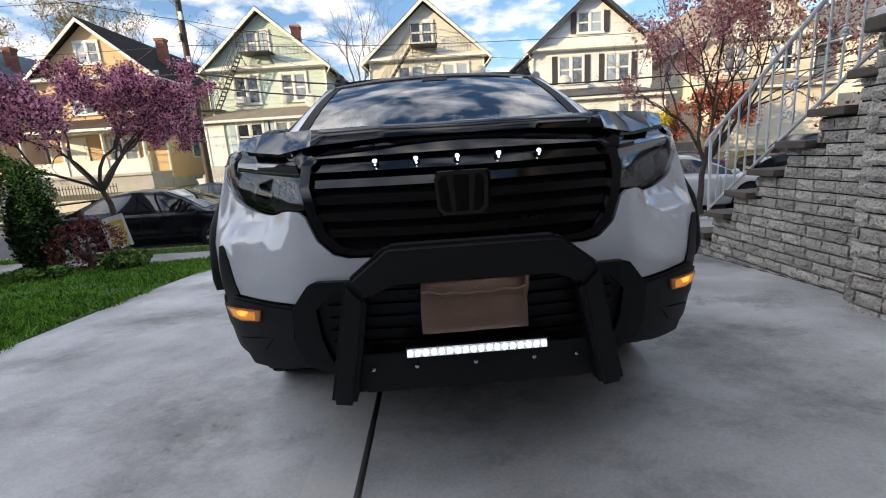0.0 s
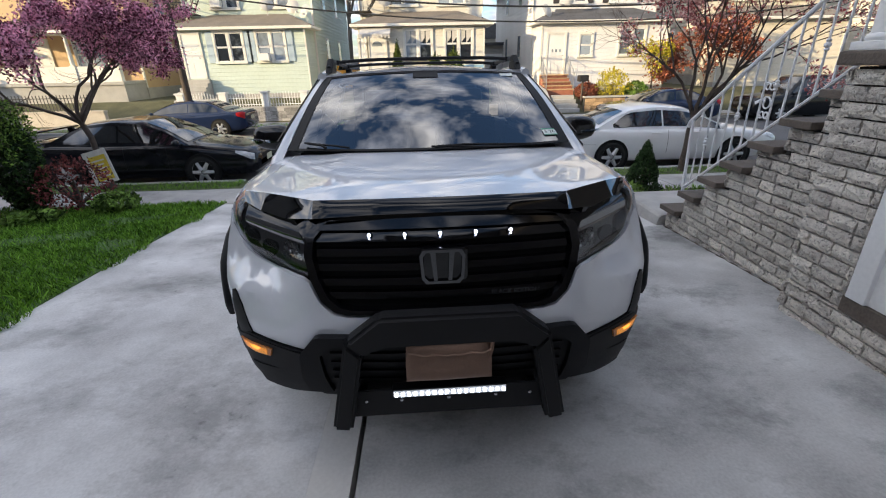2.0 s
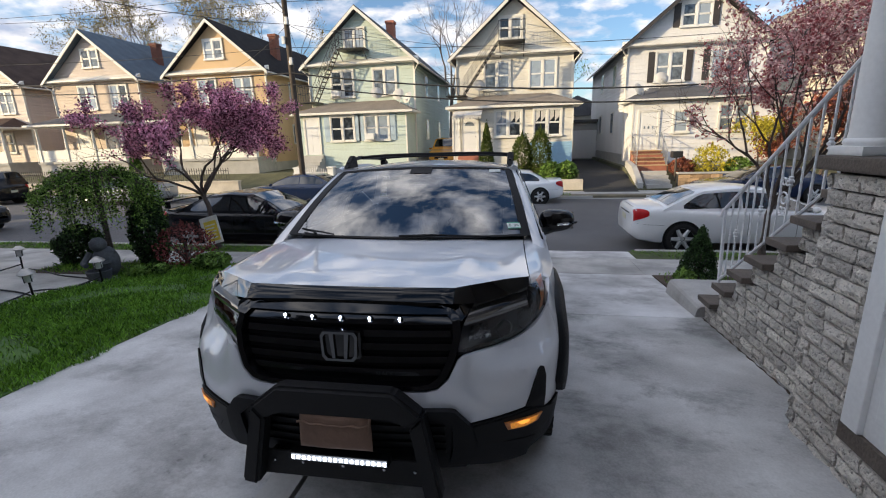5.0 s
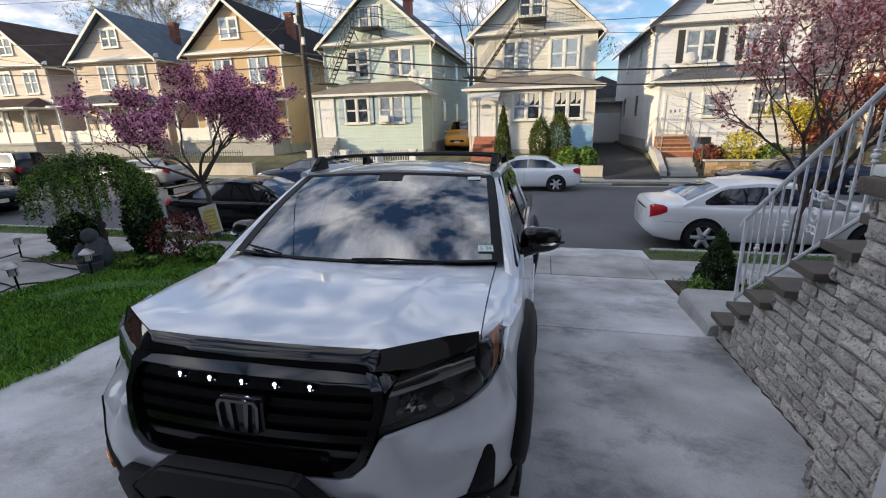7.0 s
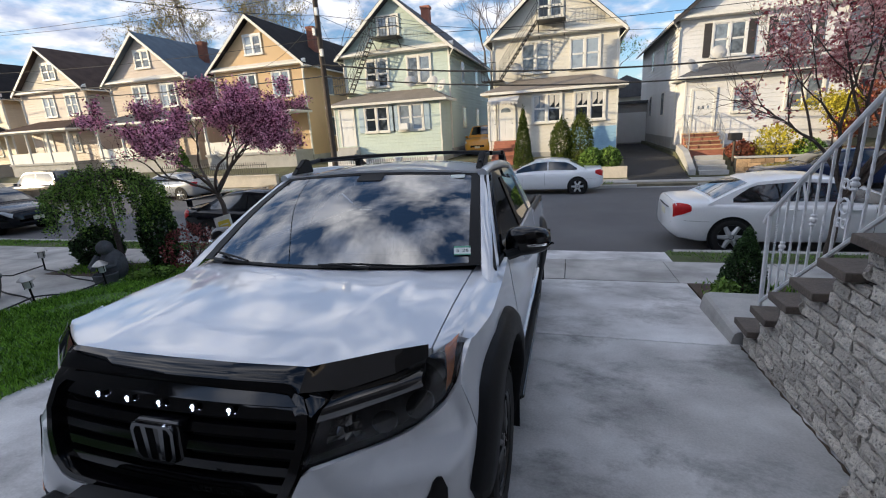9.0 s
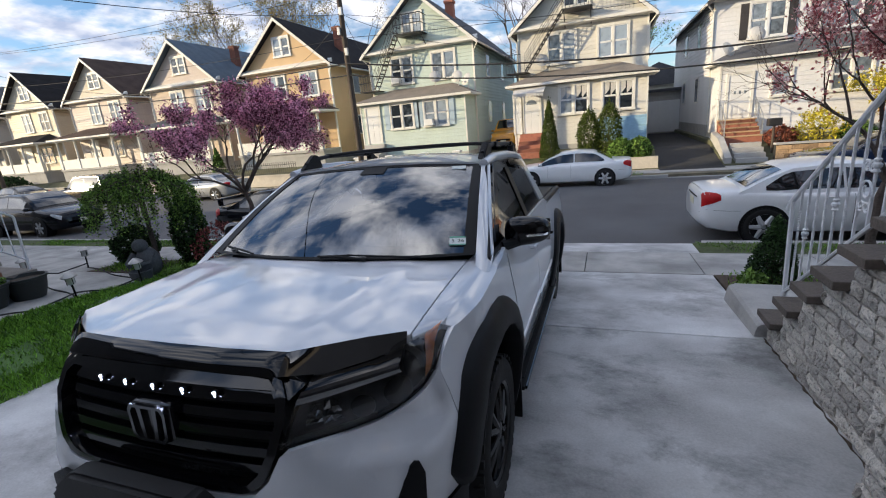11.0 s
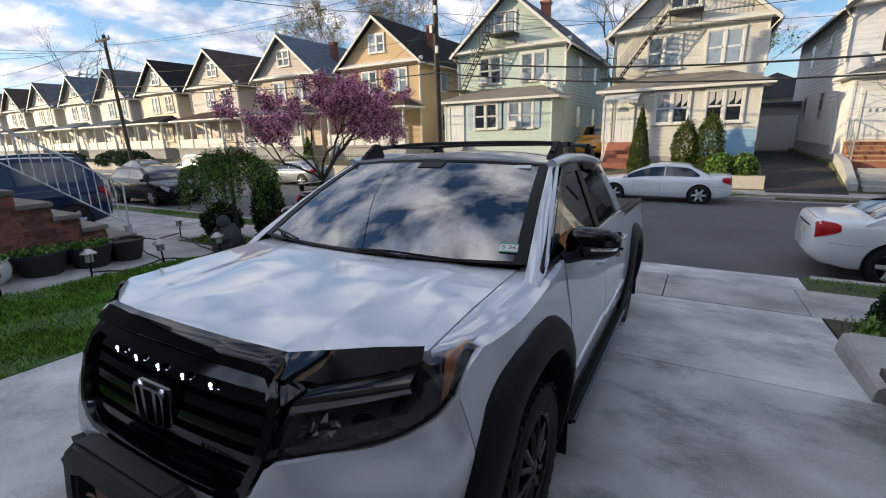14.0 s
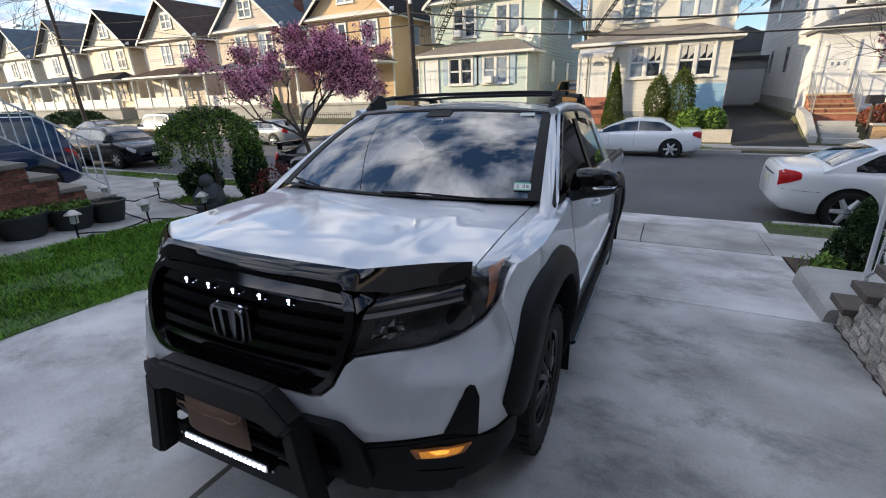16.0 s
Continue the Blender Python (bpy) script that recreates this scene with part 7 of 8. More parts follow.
        bmesh.ops.transform(bm, matrix=Matrix.Translation((c.x, c.y + sg * 0.12, c.z + 0.07)) @ Matrix.Diagonal((0.06, 0.11, 0.065, 1)), verts=bm.verts[:])
        part("wing_mirror", bm, paint, car, smooth=True)
        for wf in wheels:
            bm = B()
            lathe(bm, [(0.37, sg * (hw - 0.30)), (0.37, sg * (hw + 0.003))], 28, "y", (wf * L, 0, 0.33))
            part("wheel_arch", bm, BLACKPL, car)
            wheel(car, pose(wf * L, sg * (hw - 0.085), 0.325, 0, 0, 90 if sg > 0 else -90), 0.325, 0.2, rim or ALLOY, 1, 6, twin=False, fat=2.8)
    for f in (0.0, 1.0):
        x = -0.004 if f == 0 else L + 0.004
        part("number_plate", box(B(), x - 0.004, x + 0.004, -0.16, 0.16, 0.62 if f == 0 else 0.42, 0.74 if f == 0 else 0.54), PLATE, car)
    # boot lid edge and bumper seam
    if kind == "sedan":
        bm = B()
        tube(bm, [(0.013 * L + 0.05 * (y / 0.72) ** 4, y * hw, section(0.015)[-1][1] + 0.004 - 0.035 * (y / 0.72) ** 2) for y in (-0.72, -0.55, -0.3, 0, 0.3, 0.55, 0.72)], 0.016, 6)
        part("boot_lip", bm, paint, car, smooth=True)
        bm = B()
        tube(bm, [(-0.006 + 0.05 * (y / 0.62) ** 4, y * hw, 0.80) for y in (-0.62, -0.45, -0.2, 0, 0.2, 0.45, 0.62)], 0.012, 6)
        part("boot_trim", bm, BLACKPL, car, "black strip across the boot lid", smooth=True)
    for sg in (1, -1):
        bm = B()
        tube(bm, [surf(f, 0.40, sg, 0.001) for f in (0.002, 0.02, 0.05, 0.09, 0.125)], 0.003, 4)
        part("bumper_seam", bm, BLACKPL, car)
    part("front_grille", box(B(), L - 0.03, L + 0.006, -0.42, 0.42, 0.48, 0.60, bevel=0.01), BLACKPL, car)
    if spoiler:
        bm = B()
        z = 1.0
        box(bm, 0.05, 0.28, -hw * 0.8, hw * 0.8, z + 0.13, z + 0.165, bevel=0.012)
        for sg in (1, -1):
            box(bm, 0.10, 0.22, sg * hw * 0.68 - 0.03, sg * hw * 0.68 + 0.03, z - 0.03, z + 0.135)
        part("spoiler", bm, paint, car, smooth=True)
    return car


CARWHITE = M("paint_white", (0.84, 0.85, 0.86), 0.3, var=0.03, coat=0.8)
CARNAVY = M("paint_navy", (0.012, 0.022, 0.06), 0.12, var=0.1, coat=0.45, spec=0.3)
CARBLACK = M("paint_black", (0.008, 0.009, 0.012), 0.12, var=0.1, coat=0.25, spec=0.2)
CARSILVER = M("paint_silver", (0.36, 0.38, 0.41), 0.3, metal=0.4, var=0.05, coat=0.8)
CARYELLOW = M("paint_yellow", (0.62, 0.30, 0.02), 0.35, var=0.05, coat=0.8)
CARGREEN = M("paint_dark_green", (0.012, 0.025, 0.022), 0.12, var=0.1, coat=0.45, spec=0.3)


def road_at(x, y, turn):
    return pose(x, y, rz(y) - 0.004, 0, 0, turn)


parked_car("parked_sedan", "white sedan parked at the curb with red tail lamps", CARWHITE, road_at(3.16, 10.12, 0), 4.78, 1.78, wheels=(0.20, 0.765))
parked_car("parked_sedan", "black sedan with a rear wing parked at the curb", CARBLACK, road_at(-8.0, 9.92, 0), 4.65, 1.78, spoiler=True)
parked_car("parked_sedan", "dark blue sedan parked across the street", CARNAVY, road_at(-6.7, 18.65, 180), 4.95, 1.82)
parked_car("parked_sedan", "white sedan parked across the street", CARWHITE, road_at(2.5, 18.65, 180), 4.7, 1.8)
parked_car("parked_sedan", "silver sedan parked across the street", CARSILVER, road_at(-16.2, 18.65, 180), 4.7, 1.8)
parked_car("parked_hatchback", "black hatchback parked at the curb", CARBLACK, road_at(-19.9, 10.6, 0), 4.4, 1.76, "hatch")
parked_car("parked_suv", "dark grey SUV parked at the curb", CARGREEN, road_at(-27.6, 10.1, 0), 4.8, 1.85, "suv")
parked_car("parked_suv", "dark SUV parked in the neighbouring driveway", CARNAVY, pose(-11.3, 5.95, gz(5.5) - 0.02, 3.5, 0, -90) , 4.6, 1.85, "suv")
parked_car("parked_suv", "grey SUV parked beyond the neighbouring driveway", CARGREEN, pose(-17.6, 8.3, gz(5.5) - 0.02, 3.5, 0, -90), 4.7, 1.85, "suv")
parked_car("parked_suv", "black SUV parked across the street", CARBLACK, road_at(-25.4, 18.65, 180), 4.6, 1.85, "suv")
parked_car("parked_sedan", "dark sedan parked across the street", CARBLACK, road_at(-33.0, 18.65, 180), 4.6, 1.8)
parked_car("parked_sedan", "blue sedan parked across the street", CARNAVY, road_at(12.2, 18.65, 180), 4.7, 1.8)
parked_car("parked_suv", "dark SUV parked across the street", CARBLACK, road_at(18.2, 18.65, 180), 4.7, 1.85, "suv")
parked_car("parked_suv", "yellow SUV in the driveway between two houses", CARYELLOW, pose(-4.1, 31.5, 0.28, 0, 0, -90), 4.4, 1.8, "suv")

# ---- plants ----
def leaves(name, points, size, mat, parent, seed, spread=0.0, label="", folded=True):
    """Many small leaves: two-triangle blades at points, each turned at random."""
    rng = np.random.default_rng(seed)
    pts = np.asarray(points, float)
    n = len(pts)
    pts = pts + rng.normal(0, 1, (n, 3)) * spread
    a = rng.normal(0, 1, (n, 3))
    a /= np.linalg.norm(a, axis=1)[:, None]
    b = np.cross(a, rng.normal(0, 1, (n, 3)))
    b /= np.linalg.norm(b, axis=1)[:, None]
    c = np.cross(a, b)
    s = size * rng.uniform(0.6, 1.35, n)[:, None]
    v = np.stack([pts - a * s, pts + b * s * 0.55 + c * s * 0.22, pts + a * s, pts - b * s * 0.55 + c * s * 0.22], 1).reshape(-1, 3)
    f = [(4 * i, 4 * i + 1, 4 * i + 2, 4 * i + 3) for i in range(n)]
    return raw(name, v, f, mat, parent, label=label)


def grow(bm, tips, p, d, length, r, depth, rng, bend=0.25, lift=0.12, split=(2, 3), shrink=0.72, angle=0.6, segs=4, low=5):
    """One limb and, from its end, the next ones; ends of the finest are kept in tips."""
    pts, rs = [Vector(p)], [r]
    d = Vector(d).normalized()
    for k in range(segs):
        d = (d + Vector(rng.normal(0, bend / 2, 3)) + Vector((0, 0, lift / segs))).normalized()
        pts.append(pts[-1] + d * length / segs)
        rs.append(r * (1 - 0.36 * (k + 1) / segs))
    tube(bm, pts, rs, max(4, low if depth > 1 else 4), cap=False)
    for q in pts[1:]:
        if depth <= 3:
            tips.append(tuple(q))
    if depth == 0:
        return
    for k in range(int(rng.integers(split[0], split[1] + 1))):
        axis = Vector(rng.normal(0, 1, 3)).cross(d).normalized()
        nd = Matrix.Rotation(rng.uniform(0.5, 1.1) * angle, 3, axis) @ d
        start = pts[-1] if k < 2 else pts[-2]
        grow(bm, tips, start, nd, length * shrink * rng.uniform(0.8, 1.2), rs[-1] * 0.85, depth - 1, rng, bend, lift, split, shrink, angle, segs, low)


def tree(name, label, base, stem, fork, length, r, depth, seed, leafmat, n, size, spread, bark=BARK, box_=None, lift=0.12, angle=0.75, bend=0.3, shrink=0.72, split=(2, 3), keep=None, category="tree", group="", squash=1.0):
    """A trunk from base to stem, limbs set off in the directions of fork, and a loose crown."""
    rng = np.random.default_rng(seed)
    t = thing(name, label, category, group=group)
    bm = B()
    tips = []
    b, s = Vector(base), Vector(stem)
    mids = [b.lerp(s, k / 5) + Vector(rng.normal(0, 0.02, 3)) * (k not in (0, 5)) for k in range(6)]
    tube(bm, [b - Vector((0, 0, 0.15))] + mids, [r * 1.5, r * 1.25] + [r * (1 - 0.05 * k) for k in range(1, 6)], 10, cap=False)
    for d in fork:
        grow(bm, tips, s, d, length * rng.uniform(0.85, 1.15), r * 0.62, depth, rng, bend, lift, split, shrink, angle)
    for v in bm.verts:
        if v.co.z > s.z:
            v.co.z = s.z + (v.co.z - s.z) * squash
    part("trunk", bm, bark, t, smooth=True)
    if n:
        tips = np.array(tips)
        tips[:, 2] = np.where(tips[:, 2] > s.z, s.z + (tips[:, 2] - s.z) * squash, tips[:, 2])
        if keep is not None:
            tips = tips[[bool(keep(q)) for q in tips]]
        pick = tips[rng.integers(0, len(tips), n)]
        leaves("crown", pick, size, leafmat, t, seed + 1, spread)
    return t


# two blossoming street trees
tree("blossom_tree", "purple-pink blossoming tree on the verge with leaning trunk", (-5.75, 8.28, -0.36), (-5.98, 8.30, 0.85),
     [(-1.0, 0.2, 0.95), (1.0, -0.15, 1.0), (-0.3, 0.8, 1.0), (0.25, -0.8, 1.0), (0.05, 0.1, 1.3), (-0.7, -0.5, 1.1), (0.75, 0.5, 1.1)],
     1.0, 0.060, 5, 14, BLOSSOM, 40000, 0.027, 0.06, lift=0.05, angle=0.62, shrink=0.70, bend=0.30, split=(2, 3), keep=lambda q: 1.55 + max(0.0, -6.4 - q[0]) < q[2] < 4.6 and -7.05 < q[0] < -3.9, squash=0.86)
tree("blossom_tree", "rose-pink blossoming tree with several stems", (5.15, 8.28, -0.36), (5.2, 8.3, 0.6),
     [(-0.22, 0.1, 1.1), (0.45, 0.1, 1.0), (0.0, 0.4, 1.1), (0.75, -0.2, 0.85), (-0.05, -0.2, 1.2), (1.0, 0.1, 0.8), (0.3, -0.4, 1.2)],
     1.0, 0.060, 5, 27, BLOSSOM_R, 12500, 0.030, 0.06, lift=0.16, angle=0.55, shrink=0.74, bend=0.26, keep=lambda q: q[2] > 0.85 and q[0] > 4.0)

# weeping tree: an umbrella of hanging strands
rng = np.random.default_rng(5)
wt = thing("weeping_tree", "small weeping tree with a green umbrella crown", "tree")
bm = B()
tube(bm, [(-6.25, 6.15, -0.3), (-6.27, 6.15, 0.5), (-6.32, 6.18, 1.15), (-6.33, 6.2, 1.5)], [0.05, 0.042, 0.04, 0.03], 8)
strand_pts = []
for k in range(190):
    a = rng.uniform(0, math.tau)
    rad = 0.86 * math.sqrt(rng.uniform(0.03, 1))
    h = 1.64 - 0.34 * (rad / 0.86) ** 2 + rng.normal(0, 0.04)
    end = 0.52 + 0.6 * rng.uniform(0, 1) ** 1.3 * (1 if rad > 0.6 else 1.2)
    c = Vector((-6.35, 6.2, 0))
    top = c + Vector((rad * math.cos(a) * 0.85, rad * math.sin(a) * 0.7, h))
    knee = c + Vector((rad * math.cos(a) * 1.15, rad * math.sin(a), h - 0.12))
    low = c + Vector((rad * math.cos(a) * 1.2, rad * math.sin(a) * 1.04, end))
    if k % 3 == 0:
        tube(bm, [(-6.33, 6.2, 1.45), top, knee, low], [0.012, 0.008, 0.006, 0.003], 4, cap=False)
    for m in range(80):
        f = m / 79
        q = top.lerp(knee, f * 3) if f < 0.33 else knee.lerp(low, (f - 0.33) / 0.67)
        strand_pts.append(tuple(q))
part("trunk", bm, BARK, wt, smooth=True)
leaves("crown", strand_pts, 0.021, LEAF_WEEP, wt, 6, 0.030)


def shrub(name, label, at, r, h, mat, n, size, seed, shape="cone", stem=True, bumps=0.22):
    """A dense shrub of leaf clumps with an uneven outline."""
    rng = np.random.default_rng(seed)
    t = thing(name, label, "shrub")
    pts = []
    while len(pts) < n:
        a, u = rng.uniform(0, math.tau), rng.uniform(0, 1)
        if shape == "cone":
            rr = r * (1 - u) ** 0.7 * (1.0 if u > 0.12 else 0.75 + 2 * u)
        elif shape == "egg":
            rr = r * math.sqrt(max(0.0, 1 - (2 * u - 0.9) ** 2)) if u < 0.96 else 0
        else:
            rr = r * math.sqrt(max(0.0, 1 - (2 * u - 1) ** 2))
        bumpy = 1 + bumps * noise.noise(Vector((math.cos(a) * 2.2, math.sin(a) * 2.2, u * 5 + seed)))
        q = rr * bumpy * (rng.uniform(0.45, 1) ** 0.5)
        pts.append((at[0] + q * math.cos(a), at[1] + q * math.sin(a), at[2] + 0.03 + u * h * (0.98 + 0.05 * rng.normal())))
    leaves("foliage", pts, size, mat, t, seed + 50, size * 0.3)
    bm = B()
    tube(bm, [(at[0], at[1], at[2] - 0.12), (at[0], at[1], at[2] + h * 0.55)], [r * 0.12, r * 0.05], 6)
    for k in range(7):
        a = k * 0.9
        tube(bm, [(at[0], at[1], at[2] + h * 0.1), (at[0] + r * 0.5 * math.cos(a), at[1] + r * 0.5 * math.sin(a), at[2] + h * (0.3 + 0.06 * k))], [r * 0.05, r * 0.02], 4)
    part("stem", bm, BARK, t)
    return t


shrub("evergreen_shrub", "dark evergreen shrub beside the front steps", (3.42, 6.42, gz(6.4)), 0.30, 0.74, LEAF_DARK, 8000, 0.017, 31)
shrub("evergreen_shrub", "dark clipped evergreen under the weeping tree", (-7.35, 6.55, gz(6.5)), 0.42, 0.74, LEAF_DARK, 4500, 0.032, 32, "egg")
shrub("evergreen_shrub", "dark upright evergreen under the weeping tree", (-5.88, 6.62, gz(6.6)), 0.31, 1.34, LEAF_DARK, 5200, 0.032, 33, "egg")
shrub("red_maple_shrub", "low red-leaved maple shrub", (-5.25, 6.72, gz(6.7)), 0.52, 0.78, LEAF_RED, 1500, 0.026, 34, "egg")
shrub("small_perennial", "low green perennial clump in the bed", (-4.55, 6.45, gz(6.4)), 0.32, 0.24, LEAF, 900, 0.04, 35, "round")
shrub("small_perennial", "low yellow-green hosta clump in the bed", (-5.35, 5.75, gz(5.7)), 0.18, 0.14, LEAF, 220, 0.05, 36, "round")
shrub("small_perennial", "low yellow-green hosta clump in the bed", (-5.1, 5.9, gz(5.8)), 0.16, 0.13, LEAF, 200, 0.05, 37, "round")
shrub("small_perennial", "spiky green clump beside the evergreen", (3.14, 6.12, gz(6.1)), 0.14, 0.20, LEAF, 150, 0.045, 38, "round")
for k, (x, y, r, h) in enumerate(((-0.95, 23.0, 0.56, 2.75), (0.85, 23.2, 0.55, 2.2), (1.75, 23.2, 0.58, 2.45))):
    shrub("arborvitae", "pointed green arborvitae before the cream house", (x, y, yz(y)), r, h, LEAF_ARBOR, 6500, 0.042, 40 + k, "egg" if k else "cone")
shrub("hedge", "clipped green hedge on the low wall", (2.25, 22.15, -0.3), 0.55, 0.95, LEAF, 2000, 0.06, 45, "round")
shrub("hedge", "clipped green hedge on the low wall", (3.0, 22.15, -0.3), 0.55, 0.95, LEAF, 2000, 0.06, 46, "round")
shrub("forsythia", "bright yellow-green shrub before the white house", (9.7, 23.0, yz(23)), 0.80, 1.5, LEAF_YELLOW, 1900, 0.055, 47, "egg", bumps=1.1)
shrub("brown_shrub", "rusty brown shrub before the white house", (8.5, 23.2, yz(23.2)), 0.6, 0.8, LEAF_RUST, 1300, 0.06, 48, "round")
shrub("brown_shrub", "green shrub before the white house", (10.9, 22.9, yz(22.9)), 0.6, 0.9, LEAF, 1400, 0.06, 49, "round")
for k, x in enumerate((-48.0, -44.5, -58.0)):
    shrub("hedge", "dark clipped hedge down the street", (x, 22.6, -0.5), 1.6, 1.5, LEAF_DARK, 2200, 0.12, 60 + k, "round")
shrub("hedge", "small clipped bush before the golden house", (-23.0, 24.0, yz(24)), 0.5, 1.6, LEAF, 1500, 0.08, 63, "cone")
tree("rust_tree", "small rust-red tree beyond the blossoming tree", (14.2, 22.6, -0.4), (14.2, 22.6, 1.0), [(-0.5, 0, 1), (0.5, 0.2, 1), (0, -0.4, 1.2), (0.9, 0, 0.6), (-0.9, 0.1, 0.6)], 1.1, 0.08, 3, 71, LEAF_RUST, 5850, 0.08, 0.16, angle=0.7)
tree("yellow_tree", "small yellow-leaved tree before the ivory house", (11.9, 23.4, -0.2), (11.9, 23.4, 0.8), [(-0.5, 0, 1), (0.5, 0.2, 1), (0, -0.4, 1.2)], 0.7, 0.05, 3, 72, LEAF_YELLOW, 2600, 0.055, 0.12, angle=0.7)

# bare and budding trees behind the houses
for k, (x, y, h, spread_, mat, n) in enumerate(((-6.0, 43, 5.5, 0.5, None, 0), (-2.6, 40, 4.4, 0.5, None, 0), (-37.0, 46, 7.6, 0.85, LEAF_SPRING, 2600), (-46, 50, 7.2, 0.85, LEAF_SPRING, 2000), (-25.5, 46, 6.4, 0.8, LEAF_SPRING, 900), (-14, 48, 5.2, 0.5, None, 0), (-62, 55, 5.5, 0.7, LEAF_SPRING, 900), (-92, 40, 8.5, 0.6, None, 0), (4.5, 50, 4.0, 0.6, LEAF, 900))):
    tree("tall_tree", "tall bare tree behind the houses" if not n else "tall budding tree behind the houses", (x, y, 0), (x + 0.2, y, h), [(-spread_, 0.2, 1), (spread_, -0.2, 1), (0.1, spread_, 1.1), (-0.2, -spread_, 1.2)],
         h * 0.52, 0.22, 5, 80 + k, mat or LEAF_SPRING, n * 3, 0.085, 0.22, bark=BARK_GREY, lift=0.25, angle=0.6, bend=0.28, shrink=0.74, group="background trees")


# ---- grass ----
def blades(name, n, region, h, seed, label, mat=BLADE):
    """Grass as thin blades; region(u, v) gives the foot of a blade."""
    rng = np.random.default_rng(seed)
    V, F = [], []
    for k in range(n):
        x, y, z = region(rng.uniform(), rng.uniform())
        dens = noise.noise(Vector((x * 1.3, y * 1.3, seed)))
        if dens < -0.25 and rng.uniform() < 0.75:
            continue
        hh = h * rng.uniform(0.5, 1.25) * (1 + 0.5 * dens)
        a = rng.uniform(0, math.tau)
        w = 0.0042 + 0.003 * rng.uniform()
        dx, dy = math.cos(a) * w, math.sin(a) * w
        lx, ly = rng.normal(0, 0.45 * hh), rng.normal(0, 0.45 * hh)
        i = len(V)
        V += [(x - dx, y - dy, z), (x + dx, y + dy, z), (x + lx * 0.4 + dx * 0.7, y + ly * 0.4 + dy * 0.7, z + hh * 0.6), (x + lx, y + ly, z + hh)]
        F += [(i, i + 1, i + 2), (i, i + 2, i + 3)]
    return tagged(raw(name, V, F, mat), label, "grass", kind="stuff")


def lawn_at(u, v):
    x = -5.85 + 2.79 * u + (0.05 * math.sin(v * 31) + 0.03 * math.sin(v * 83) if u > 0.95 else 0)
    y = -0.6 + 7.4 * v
    return (x, y, gz(y) + 0.008)


blades("lawn_grass", 62000, lawn_at, 0.052, 3, "green lawn grass, thin in places")
blades("verge_grass", 7000, lambda u, v: (-14 + 10.6 * u, 7.97 + 0.62 * v, gz(8.2)), 0.045, 4, "short grass on the verge")
blades("verge_grass", 2600, lambda u, v: (2.98 + 6 * u, 7.97 + 0.62 * v, gz(8.2)), 0.034, 5, "short grass on the verge")
blades("bed_grass", 2200, lambda u, v: (-7.7 + 1.95 * u, 5.8 + 0.93 * v, gz(6.1)), 0.07, 6, "loose grass in the planting bed")
blades("bed_grass", 1600, lambda u, v: (2.95 + 2.5 * u, 5.95 + 0.78 * v, gz(6.3)), 0.06, 7, "loose grass in the planting bed")
blades("far_grass", 3500, lambda u, v: (-30 + 33 * u, 19.85 + 0.5 * v, -0.675), 0.12, 8, "grass along the far curb")

# ---- poles and wires ----
def pole(x, y, z0, top, lean, label, transformer=False, cross=False, lamp=False):
    p = thing("utility_pole", label, "utility pole", group="utility poles")
    bm = B()
    tube(bm, [(x, y, z0 - 0.4), (x + lean * 0.5, y, (z0 + top) / 2), (x + lean, y, top)], [0.15, 0.135, 0.115], 12)
    part("shaft", bm, WOODPOLE, p, smooth=True)
    tx = x + lean
    if transformer:
        bm = B()
        lathe(bm, [(0.0, top - 1.15), (0.2, top - 1.12), (0.23, top - 1.05), (0.23, top - 0.25), (0.2, top - 0.15), (0.0, top - 0.1)], 18, at=(tx + 0.0, y - 0.32, 0.5))
        part("transformer", bm, ZINC, p, smooth=True)
        bm = B()
        for dx, z in ((0.1, top - 1.6), (-0.12, top - 2.4), (0.14, top - 3.3)):
            box(bm, tx + dx - 0.07, tx + dx + 0.07, y - 0.22, y - 0.12, z - 0.16, z + 0.16, bevel=0.01)
        part("meter_box", bm, ZINC, p)
    if cross:
        bm = B()
        box(bm, tx - 1.1, tx + 1.1, y - 0.16, y - 0.06, top - 0.45, top - 0.32)
        for k in (-1.0, -0.5, 0.5, 1.0):
            lathe(bm, [(0.02, top - 0.32), (0.045, top - 0.28), (0.03, top - 0.22), (0.045, top - 0.18), (0.0, top - 0.14)], 8, at=(tx + k, y - 0.11, 0))
        tube(bm, [(tx, y - 0.1, top - 1.0), (tx - 0.7, y - 0.1, top - 0.45)], 0.02, 5)
        tube(bm, [(tx, y - 0.1, top - 1.0), (tx + 0.7, y - 0.1, top - 0.45)], 0.02, 5)
        part("cross_arm", bm, WOODPOLE, p)
    if lamp:
        bm = B()
        tube(bm, [(tx, y, top - 1.2), (tx - 0.3, y - 0.7, top - 0.55), (tx - 0.55, y - 1.3, top - 0.35)], 0.03, 6)
        part("lamp_arm", bm, ZINC, p, smooth=True)
        bm = bmesh.new()
        bmesh.ops.create_icosphere(bm, subdivisions=3, radius=1)
        bmesh.ops.transform(bm, matrix=Matrix.Translation((tx - 0.62, y - 1.5, top - 0.36)) @ Matrix.Diagonal((0.17, 0.32, 0.12, 1)), verts=bm.verts[:])
        part("street_lamp_head", bm, ZINC, p, smooth=True)
    return p


PX, PY = -9.75, 20.1
pole(PX, PY, -0.7, 8.9, -0.05, "dark wooden utility pole with transformer and street lamp", transformer=True, lamp=True)
pole(-39.4, 20.1, -0.7, 10.0, -0.5, "leaning wooden utility pole with cross arm", cross=True)
pole(27.0, 20.1, -0.7, 9.4, 0.0, "wooden utility pole down the street", cross=True)


